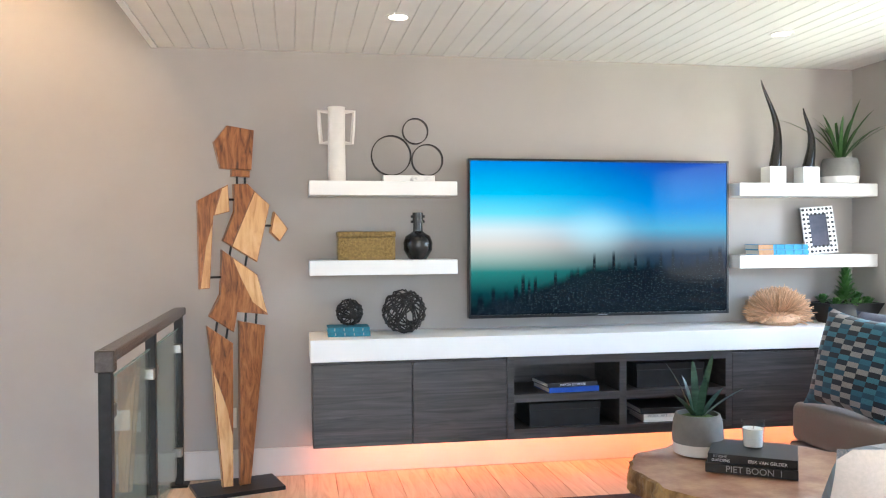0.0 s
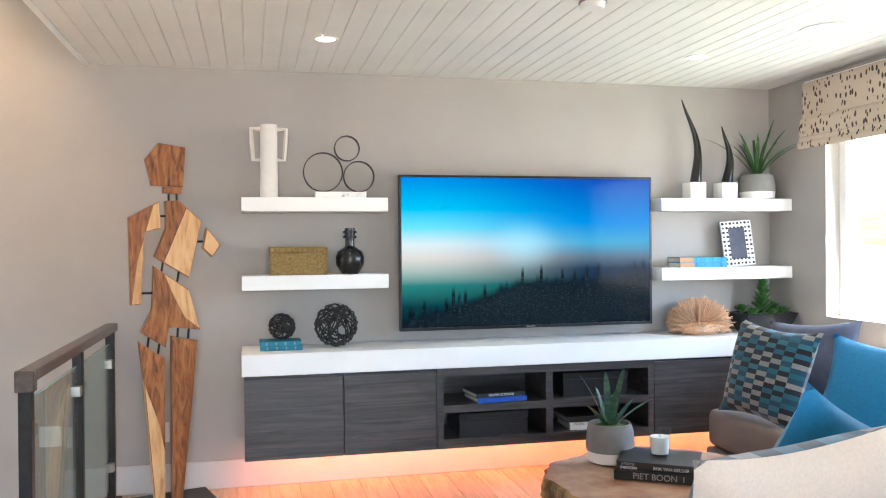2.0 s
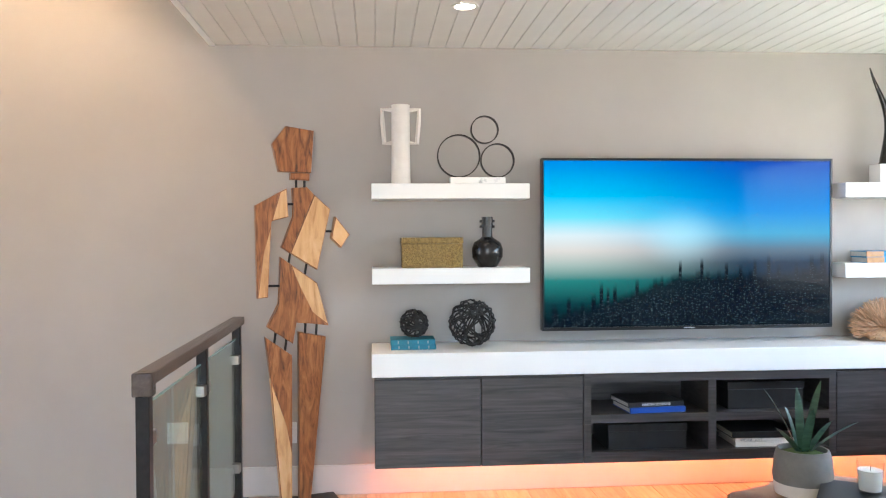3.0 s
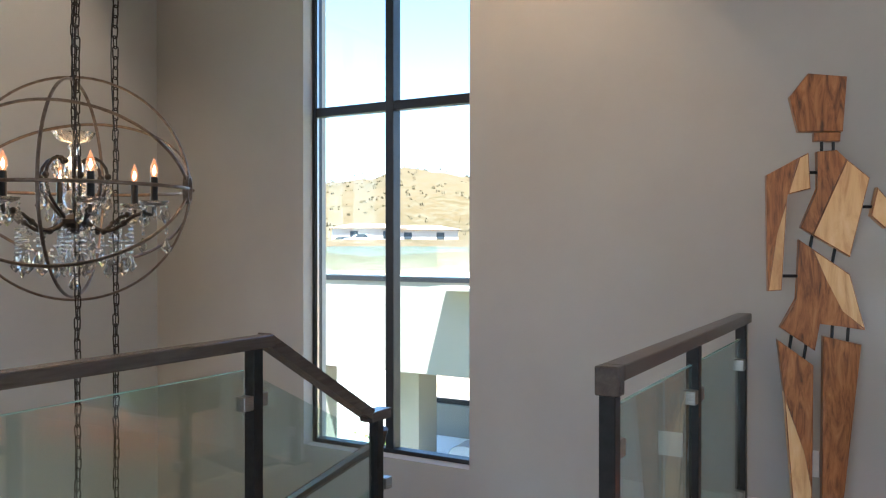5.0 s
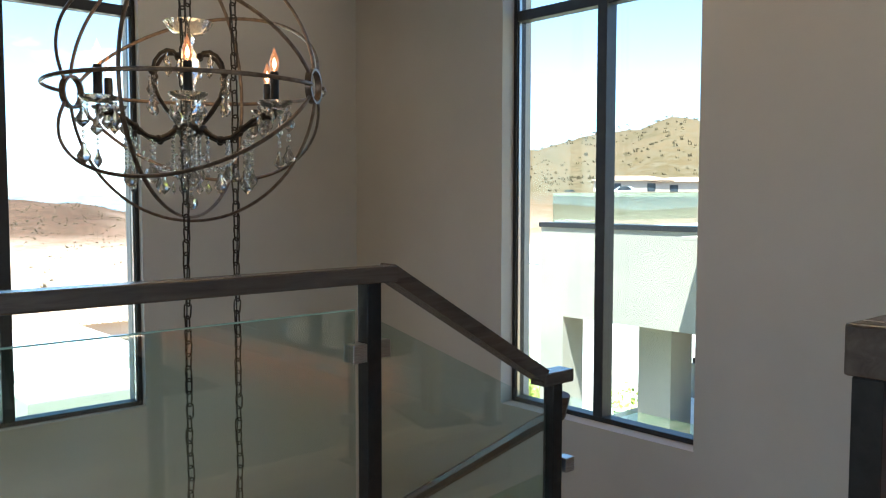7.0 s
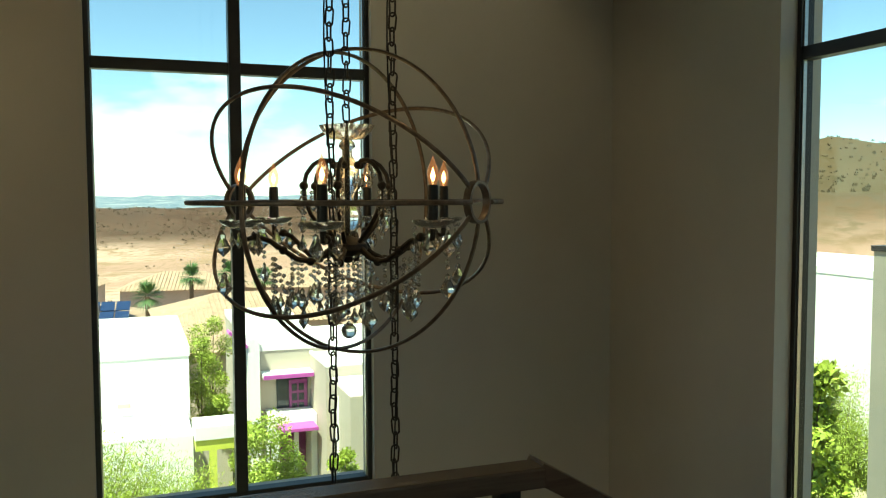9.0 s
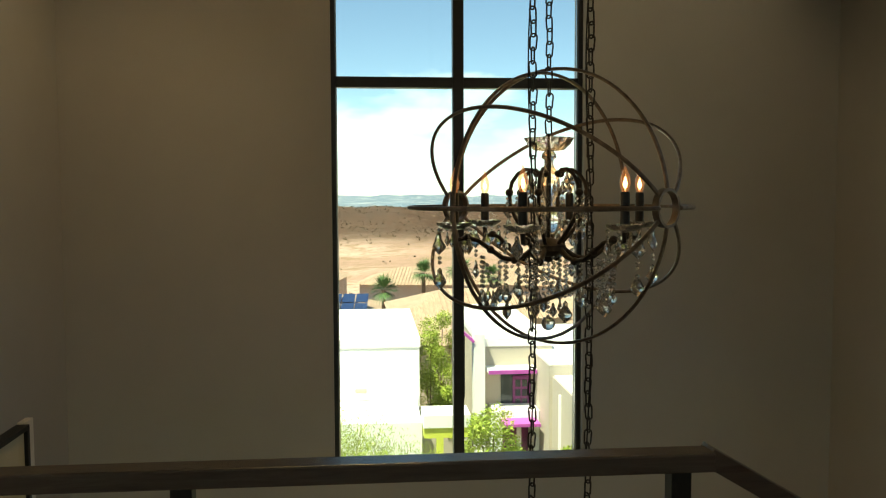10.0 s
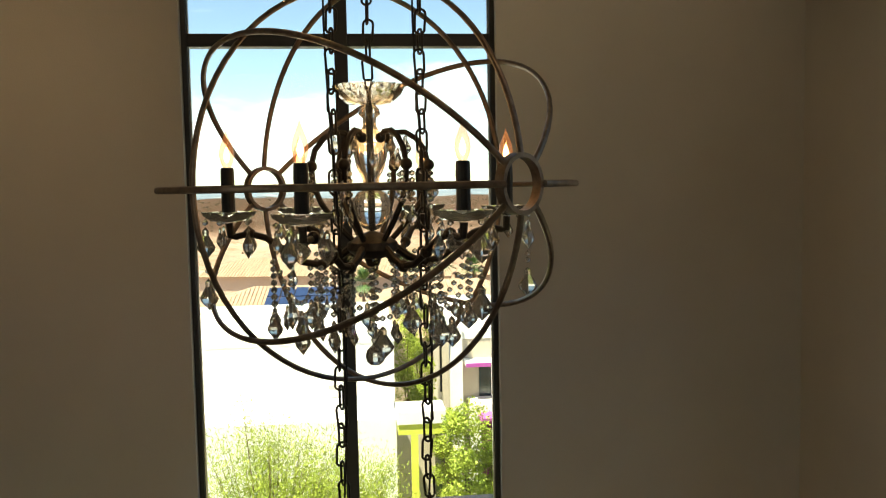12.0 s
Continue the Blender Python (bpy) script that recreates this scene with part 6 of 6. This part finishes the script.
def feathery_tree(loc, height, spread, seed, label):
    """Palo verde: many fine upright sprays with tiny leaves."""
    rnd = random.Random(seed)
    t = thing("tree", label, "tree", loc)
    b = bmesh.new()
    cr = bmesh.new()
    tube([(0, 0, -0.5), (0.05, 0, height * 0.25)], [0.10, 0.07], 7, bm=b)
    for k in range(92):
        a = rnd.uniform(0, 6.283)
        f = math.sqrt(rnd.random())
        tip = Vector((spread * f * math.cos(a), spread * f * math.sin(a), height * (1.0 - 0.42 * f * f) * rnd.uniform(0.8, 1.04)))
        mid = Vector((tip.x * 0.45, tip.y * 0.45, height * 0.55))
        pts = [Vector((0.05, 0, height * 0.22)), mid, tip]
        tube(pts, [0.016, 0.007, 0.002], 5, bm=b)
        for j in range(330):
            q = mid.lerp(tip, rnd.random() ** 0.8) + Vector((rnd.gauss(0, 0.12), rnd.gauss(0, 0.12), rnd.gauss(0, 0.12)))
            d = (Vector((tip.x * 0.35, tip.y * 0.35, 0.7)) + Vector((rnd.gauss(0, 0.8), rnd.gauss(0, 0.8), rnd.gauss(0, 0.6)))).normalized()
            s = d.orthogonal().normalized()
            w = rnd.uniform(0.035, 0.085)
            v = [cr.verts.new(q), cr.verts.new(q + d * w * 0.5 + s * 0.007), cr.verts.new(q + d * w), cr.verts.new(q + d * w * 0.5 - s * 0.007)]
            cr.faces.new(v)
    part("trunk", b, TRUNK, t)
    part("crown", cr, FOLIAGE, t, "fine bright green sprays")


def gz(x, y):
    return land(x, y)[0]


feathery_tree((-10.5, -3.2, gz(-10.5, -3.2)), 3.8, 1.6, 1, "feathery bright green desert tree below the window")
feathery_tree((-12.0, -2.2, gz(-12, -2.2)), 3.2, 1.2, 2, "feathery bright green desert tree below the window")
feathery_tree((-11.3, 9.6, gz(-11.3, 9.6)), 5.2, 0.85, 4, "feathery bright green desert tree beside the neighbouring house")
feathery_tree((-9.6, -4.9, gz(-9.6, -4.9)), 3.6, 1.4, 3, "feathery bright green desert tree below the window")
for x, y, h, s, sd in ((-24.0, 1.05, 6.3, 0.95, 5), (-24.3, 1.75, 4.9, 0.7, 6), (-34.0, -0.1, 7.4, 1.15, 7), (-31.0, 0.35, 5.6, 0.8, 8), (-23.6, 3.2, 5.1, 0.65, 9), (-28.0, 0.9, 5.2, 0.8, 10), (-38.0, 0.7, 7.6, 1.1, 19)):
    tree((x, y, gz(x, y)), h, s, 6500, 0.105, FOLIAGE, "yellow-green garden tree between the houses", sd)
for x, y, h, s, sd in ((-10.7, 8.7, 1.9, 0.55, 11), (-12.6, 12.8, 3.2, 1.2, 12), (-9.0, 15.0, 3.4, 1.6, 13), (-6.0, 16.0, 3.2, 1.6, 14)):
    tree((x, y, gz(x, y)), h, s, 2200, 0.13, DARKFOL, "green shrub beside the neighbouring house", sd, name="shrub")


def palm(loc, h, seed):
    rnd = random.Random(seed)
    t = thing("palm_tree", "small fan palm among the tiled roofs", "tree", loc, group="palm trees")
    part("trunk", tube([(0, 0, -0.3), (0.05, 0, h * 0.5), (0, 0, h)], [0.26, 0.2, 0.17], 8), TRUNK, t)
    b = bmesh.new()
    for k in range(54):
        a = rnd.uniform(0, 6.283)
        e = rnd.uniform(-0.5, 1.35)
        d = Vector((math.cos(a) * math.cos(e), math.sin(a) * math.cos(e), math.sin(e)))
        s = d.cross(Vector((0, 0, 1))).normalized()
        o = Vector((0, 0, h))
        L = rnd.uniform(1.3, 1.9)
        for j in range(5):
            w = (j - 2) * 0.16
            tip = o + d * L * (1 - 0.1 * abs(j - 2)) + s * w * 1.8 + Vector((0, 0, -0.25))
            m = o + d * L * 0.6 + s * w
            v = [b.verts.new(o + d * 0.3), b.verts.new(m + s * 0.05), b.verts.new(tip), b.verts.new(m - s * 0.05)]
            b.faces.new(v)
    part("crown", b, PALMLEAF, t)


for x, y, h, sd in ((-66, -1.5, 5.1, 1), (-75.5, 2.3, 5.8, 2), (-68, 4.9, 6.4, 3), (-78, 9, 5.2, 4)):
    palm((x, y, gz(x, y)), h, sd)


def flat_house(name, x0, y0, x1, y1, z0, z1, mat, label):
    h = thing(name, label, "house", (0, 0, 0))
    part("wall", box(x0, y0, z0, x1, y1, z1), mat, h)
    part("roof", box(x0 + 0.25, y0 + 0.25, z1 + 0.004, x1 - 0.25, y1 - 0.25, z1 + 0.03), STUCCO, h, "white flat roof")
    b = bmesh.new()
    for q in ((x0 - 0.03, y0 - 0.03, x1 + 0.03, y0 + 0.22), (x0 - 0.03, y1 - 0.22, x1 + 0.03, y1 + 0.03), (x0 - 0.03, y0 + 0.22, x0 + 0.22, y1 - 0.22), (x1 - 0.22, y0 + 0.22, x1 + 0.03, y1 - 0.22)):
        box(q[0], q[1], z1 + 0.002, q[2], q[3], z1 + 0.30, bm=b)
    part("parapet", b, STUCCO, h)
    return h


# large white house, seen from above its roof
hw = flat_house("house", -36.4, -16.0, -28.5, -0.83, -12.0, -3.76, STUCCO, "large white flat-roofed stucco house")
part("lower_wall", box(-28.45, -16.0, -12.0, -25.55, -0.93, -5.66), STUCCO, hw)
part("porch_cap", box(-26.0, -0.93, -5.66, -24.8, 0.55, -5.24, 0.02), STUCCO, hw)
part("porch_beam", box(-25.9, -0.90, -5.98, -24.85, 0.50, -5.664), YELLOW, hw, "lime yellow porch beam")
part("porch_post", box(-25.0, -0.52, -12.0, -24.85, -0.30, -5.984), YELLOW, hw, "lime yellow porch post")
part("porch_wall", box(-28.4, -0.85, -12.0, -28.2, 0.50, -5.984), BEIGE, hw)
part("scupper", box(-28.5, -3.1, -5.35, -28.40, -2.7, -5.2, 0.02), BEIGE, hw)

# cream house with plum trim
hp = flat_house("house", -42.0, 1.75, -31.5, 4.6, -12.0, -4.34, BEIGE, "cream modern house with plum door and magenta awnings")
part("side_wing", box(-38.0, 3.86, -12.0, -28.6, 9.5, -4.55), BEIGE, hp)
part("side_wing_roof", box(-37.9, 3.96, -4.546, -28.7, 9.4, -4.50), STUCCO, hp)
part("side_wing_coping", box(-31.5, 3.84, -4.546, -28.58, 3.955, -4.44), STUCCO, hp)
part("front_wing", box(-28.6, 3.98, -12.0, -25.6, 9.5, -4.95), BEIGE, hp)
part("front_wing_roof", box(-28.55, 4.05, -4.946, -25.65, 9.4, -4.90), STUCCO, hp)
part("downpipe", box(-27.3, 3.90, -12.0, -27.2, 3.98, -5.3), STUCCO, hp)
part("upper_window", box(-31.52, 2.55, -6.85, -31.46, 3.75, -5.40), DARKGLASS, hp)
dr = part("door", box(-31.46, 3.02, -6.85, -31.40, 3.72, -5.50), PURPLE, hp, "plum painted glazed door")
for i in range(2):
    for j in range(3):
        part("pane", box(-31.41, 3.12 + i * 0.27, -6.70 + j * 0.38, -31.385, 3.32 + i * 0.27, -6.42 + j * 0.38), DARKGLASS, dr)
part("awning", box(-31.5, 1.95, -5.24, -30.7, 3.84, -5.10), STUCCO, hp, "white awning with magenta edge")
part("awning_edge", box(-30.7, 1.95, -5.27, -30.63, 3.84, -5.13), MAGENTA, hp)
part("porch", box(-31.5, 2.10, -12.0, -30.2, 2.42, -7.05), STUCCO, hp)
part("porch", box(-31.5, 3.62, -12.0, -30.2, 3.84, -7.05), STUCCO, hp)
part("porch_head", box(-31.5, 2.10, -7.05, -30.2, 3.84, -6.60), STUCCO, hp)
part("porch_awning", prism([(-0.72, -0.10), (0.72, -0.10), (0.68, 0.02), (-0.68, 0.02)], 0.9, bevel=0.01), MAGENTA, hp, "magenta porch awning").matrix_basis = pose(-29.75, 3.02, -6.88, 0, 0, 90)
part("porch_door", box(-31.4, 2.42, -10.0, -31.3, 3.62, -7.05), PURPLE, hp, "plum porch door")
part("porch_post", box(-30.35, 2.98, -12.0, -30.2, 3.14, -7.05), STUCCO, hp)
part("left_pier", box(-31.6, 1.42, -12.0, -30.9, 1.85, -3.75), STUCCO, hp)
part("left_window", box(-33.0, 1.72, -7.2, -32.9, 1.749, -5.0), DARKGLASS, hp)
part("left_awning", beam((-31.2, 1.42, -4.05), (-31.2, 0.75, -3.45), 0.7, 0.10), MAGENTA, hp)
part("left_post", box(-31.3, 1.02, -6.3, -31.22, 1.10, -3.75), BLACK, hp)

def tiled_house(loc, w, d, hw_, pitch, rz, label, solar=False):
    h = thing("house", label, "house", loc, rz)
    part("wall", box(-w / 2, -d / 2, 0, w / 2, d / 2, hw_), TANST, h)
    o = 0.5
    rise = d / 2 * pitch
    bm = bmesh.new()
    e = [bm.verts.new((sx * (w / 2 + o), sy * (d / 2 + o), hw_)) for sx, sy in ((-1, -1), (1, -1), (1, 1), (-1, 1))]
    r = [bm.verts.new((-w / 2 + d / 2 * 0.8, 0, hw_ + rise)), bm.verts.new((w / 2 - d / 2 * 0.8, 0, hw_ + rise))]
    bm.faces.new((e[0], e[1], r[1], r[0]))
    bm.faces.new((e[1], e[2], r[1]))
    bm.faces.new((e[2], e[3], r[0], r[1]))
    bm.faces.new((e[3], e[0], r[0]))
    bm.faces.new(e[::-1])
    part("roof", bm, TILE, h, "hipped clay tile roof")
    # rows of barrel tiles on the long slopes
    rows = bmesh.new()
    for sy in (-1, 1):
        k = int(w / 0.32)
        for i in range(k):
            x = -w / 2 + (i + 0.5) * w / k
            lim = min(1.0, max(0.0, (w / 2 + o - abs(x)) / (d / 2 * 0.8 + o)))
            tube([(x, sy * (d / 2 + o), hw_ + 0.03), (x, sy * (d / 2 + o) * (1 - lim * 0.97), hw_ + rise * lim * 0.97 + 0.03)], 0.045, 5, bm=rows)
    part("roof_tiles", rows, TILE, h)
    if solar:
        for i in range(6):
            for j in range(2):
                x = -w * 0.08 + i * 1.1
                y0 = -(d / 2 + o) * (0.85 - 0.36 * j)
                y1 = -(d / 2 + o) * (0.53 - 0.36 * j)
                z0 = hw_ + rise * (1 - abs(y0) / (d / 2 + o)) + 0.2
                z1 = hw_ + rise * (1 - abs(y1) / (d / 2 + o)) + 0.2
                b = bmesh.new()
                v = [b.verts.new(q) for q in ((x, y0, z0), (x + 1.0, y0, z0), (x + 1.0, y1, z1), (x, y1, z1))]
                u = [b.verts.new((q.co.x, q.co.y, q.co.z - 0.05)) for q in v]
                b.faces.new(v)
                b.faces.new(u[::-1])
                for m in range(4):
                    b.faces.new((v[m], u[m], u[(m + 1) % 4], v[(m + 1) % 4]))
                part("solar_panel", b, SOLAR, h, "dark blue solar panel")
    for k in (-0.25, 0.2):
        part("window", box(w * k, -d / 2 - 0.04, 1.0, w * k + 1.2, -d / 2 + 0.02, 2.2), DARKGLASS, h)
    return h


for x, y, w, d, rz, hh, so in ((-70, -8.2, 12, 9, 87, 4.0, True), (-82, 2.0, 10, 8, 80, 5.2, False), (-58, 4.6, 11, 9, 92, 5.5, False), (-47.5, 2.4, 7, 6.5, 88, 5.5, False), (-58, 17, 12, 10, 88, 5.2, False), (-86, 15, 12, 9, 70, 4.6, False), (-62, -22, 12, 9, 92, 4.6, False), (-92, -12, 12, 9, 80, 4.6, False)):
    tiled_house((x, y, -12.0), w, d, hh, 0.34, rz, "single-storey house with clay tile roof" + (" and solar panels" if so else ""), so)


def neighbour():
    h = thing("house", "pale stucco neighbouring house with roof deck and open balcony", "house")
    y0, y1 = 8.8, 14.0
    z_top, z_o, z_s = 0.62, -1.03, -2.45
    # front with openings
    bm = bmesh.new()
    box(-9.85, y0, z_o, 2.0, y0 + 0.35, z_top, bm=bm)
    part("wall", bm, GREIGE, h)
    part("wall", box(-9.85, y0, -8.0, -9.3, y0 + 0.6, z_o), GREIGE, h)
    part("wall", box(-9.3, y0, -8.0, 2.0, y0 + 0.35, -3.4), GREIGE, h)
    # thin slab added to cast the slanted shadow across this front
    part("shadow_slab", box(-6.42, y0 - 0.66, z_top - 0.10, 2.0, y0 - 0.001, z_top - 0.04, 0.004), GREIGE, h)
    part("pier", box(-8.45, y0 + 1.2, -8.0, -7.75, y0 + 1.9, z_o), GREIGE, h)
    part("wall", box(-9.85, y0 + 0.6, -8.0, -9.6, y1, -3.4), GREIGE, h)
    part("wall", box(-9.85, y1 - 0.3, -8.0, 2.0, y1, -3.4), GREIGE, h)
    part("wall", box(-2.0, y0 + 0.35, -8.0, 2.0, y1 - 0.3, z_o), GREIGE, h)
    part("balcony_floor", box(-9.6, y0 + 0.35, -3.6, -2.0, y1 - 0.3, -3.4), STUCCO, h)
    part("roof", box(-9.85, y0 + 0.35, z_o, 2.0, y1, z_o + 0.3), GREIGE, h)
    part("roof_deck", box(-9.5, y0 + 0.35, z_top - 0.12, 2.0, y1, z_top - 0.02), STUCCO, h)
    part("coping", box(-9.88, y0 - 0.03, z_top + 0.002, 2.0, y0 + 0.38, z_top + 0.09), BLACK, h, "dark metal coping")
    g = part("glass_guard", box(-9.7, y0 + 0.15, z_top + 0.09, 2.0, y0 + 0.17, z_top + 0.64), RGLASS, h, "greenish glass guard")
    g.visible_shadow = False
    g = part("glass_guard", box(-9.7, y0 + 0.17, z_top + 0.09, -9.68, y1, z_top + 0.64), RGLASS, h, "greenish glass guard")
    g.visible_shadow = False
    part("balcony_rail", box(-9.3, y0 + 0.1, -3.39, -2.0, y0 + 0.16, -3.32), BLACK, h)
    g = part("balcony_glass", box(-9.3, y0 + 0.12, -3.32, -2.0, y0 + 0.14, -2.55), RGLASS, h)
    g.visible_shadow = False
    part("far_rail", box(-9.6, y1 - 0.2, -2.62, -2.0, y1 - 0.12, -2.5), BLACK, h)
    part("far_parapet", box(-9.6, y1 - 0.3, -3.4, -2.0, y1 - 0.05, -2.62), GREIGE, h)


neighbour()
flat_house("house", -38.0, 26.0, -21.0, 33.0, -10.0, -1.9, STUCCO, "low white stucco house behind the neighbours")
for x, y, h, s, sd in ((-13.5, 17.5, 6.2, 1.5, 15), (-11.0, 18.5, 5.6, 1.5, 16), (-8.2, 18.0, 5.8, 1.6, 17), (-8.3, 6.0, 4.3, 0.5, 18)):
    tree((x, y, gz(x, y)), h, s, 2600, 0.15, FOLIAGE, "bright green shrub behind the neighbouring house", sd, name="shrub")
# covered furniture on the balcony
cv = bmesh.new()
bmesh.ops.create_grid(cv, x_segments=18, y_segments=14, size=0.5)
for v in cv.verts:
    u, w_ = v.co.x * 2, v.co.y * 2
    edge = max(abs(u), abs(w_))
    v.co.x *= 2.0
    v.co.y *= 1.2
    v.co.z = 0.85 * (1 - smooth(0.6, 1.0, edge)) + 0.03 * math.sin(9 * u + 3 * w_) * math.sin(7 * w_)
solo("covered_table", cv, COVER, "patio furniture under a crumpled grey dust cover", "furniture", (-6.3, 10.2, -3.4), smooth=True)


def car(loc, rz, paint, label, pickup=False):
    c = thing("car", label, "car", loc, rz)
    prof = [(-2.2, 0.35), (-2.2, 0.85), (-1.1, 0.95), (-0.5, 1.45), (0.9, 1.45), (1.5, 0.95), (2.2, 0.9), (2.25, 0.35)] if not pickup else \
        [(-2.5, 0.45), (-2.5, 1.0), (-0.6, 1.05), (-0.5, 1.75), (0.7, 1.75), (1.2, 1.1), (2.4, 1.05), (2.45, 0.45)]
    part("body", prism(prof, 1.75, None, 0, 0.05), paint, c)
    part("window", prism([(p[0] * 0.8, p[1]) for p in prof[2:6]], 1.77), DARKGLASS, c)
    for x in (-1.4, 1.4):
        for y in (-0.8, 0.8):
            b = bmesh.new()
            lathe([(0, -0.1), (0.34, -0.1), (0.34, 0.1), (0, 0.1)], 16, b)
            bmesh.ops.rotate(b, matrix=Matrix.Rotation(radians(90), 3, "X"), verts=b.verts)
            bmesh.ops.translate(b, vec=(x, y, 0.34), verts=b.verts)
            part("wheel", b, RUBBER, c)


for az, r, rz, p, lab, pk in ((42.3, 121, 40, CARWHITE, "white car parked on the hill road", False), (40.1, 119, 35, CARDARK, "dark pickup parked on the hill road", True), (36.4, 110, 30, CARWHITE, "white car parked by low houses", False), (37.7, 116, 30, CARDARK, "dark car parked by low houses", False)):
    x, y = -r * math.sin(radians(az)), r * math.cos(radians(az))
    car((x, y, gz(x, y)), rz, p, lab, pk)
for az, r in ((35.8, 126), (32.0, 126)):
    x, y = -r * math.sin(radians(az)), r * math.cos(radians(az))
    tiled_house((x, y, gz(x, y) - 0.2), 11, 7, 2.6, 0.22, az, "low grey house below the hill")

# desert shrubs on the slopes
rnd = random.Random(21)
verts, faces = [], []
count = 0
while count < 7500:
    az = rnd.uniform(22, 122)
    r = 110 + 360 * rnd.random() ** 1.2
    x, y = -r * math.sin(radians(az)), r * math.cos(radians(az))
    h, cov = land(x, y)
    if rnd.random() > 0.07 + 0.93 * cov[0]:
        continue
    count += 1
    s = rnd.uniform(0.25, 0.75)
    for k in range(5):
        a = rnd.uniform(0, 6.28)
        o = (x + s * 0.5 * math.cos(a), y + s * 0.5 * math.sin(a), h)
        i = len(verts)
        t = (o[0] + rnd.uniform(-0.4, 0.4) * s, o[1] + rnd.uniform(-0.4, 0.4) * s, h + s * rnd.uniform(0.5, 1.0))
        verts += [(o[0] - 0.3 * s, o[1], h - 0.1), (o[0] + 0.3 * s, o[1], h - 0.1), (o[0], o[1] + 0.35 * s, h - 0.1), t]
        faces += [(i, i + 1, i + 3), (i + 1, i + 2, i + 3), (i + 2, i, i + 3)]
me = bpy.data.meshes.new("desert_shrubs")
me.from_pydata(verts, [], faces)
me.materials.append(shader("dry_shrub", (0.075, 0.058, 0.030), (0.11, 0.085, 0.042), 1.0, 0.9, island=0.3))
tagged(new("desert_shrubs", me), "dry brown scrub scattered over the desert hills", "shrubs", kind="stuff")


# ---- floor planks ----
def floor_planks():
    w = 0.18
    rnd = random.Random(5)
    cache = {}
    y_top = -0.0145
    x = -1.14
    while x < 4.43 - 0.01:
        x1 = min(x + w, 4.43)
        top = y_top if x >= 0.10 else (-1.80 if x >= -1.15 else -4.05)
        y = top - (rnd.uniform(0.25, 1.6))
        prev = top
        while prev > -9.0 + 0.01:
            y = max(y, -9.0)
            ln = round(prev - y, 2)
            if ln > 0.05:
                key = (ln, round(x1 - x, 3))
                if key not in cache:
                    cache[key] = to_mesh("plank", box(-key[1] / 2 + 0.0012, -ln / 2 + 0.0012, -0.012, key[1] / 2 - 0.0012, ln / 2 - 0.0012, 0.0, 0.0015, seg=1), FLOORW)
                share("plank", cache[key], FLOOR, pose((x + x1) / 2, (prev + y) / 2, 0.0))
            prev = y
            y = prev - rnd.choice((1.2, 1.6, 2.0))
        x += w


floor_planks()
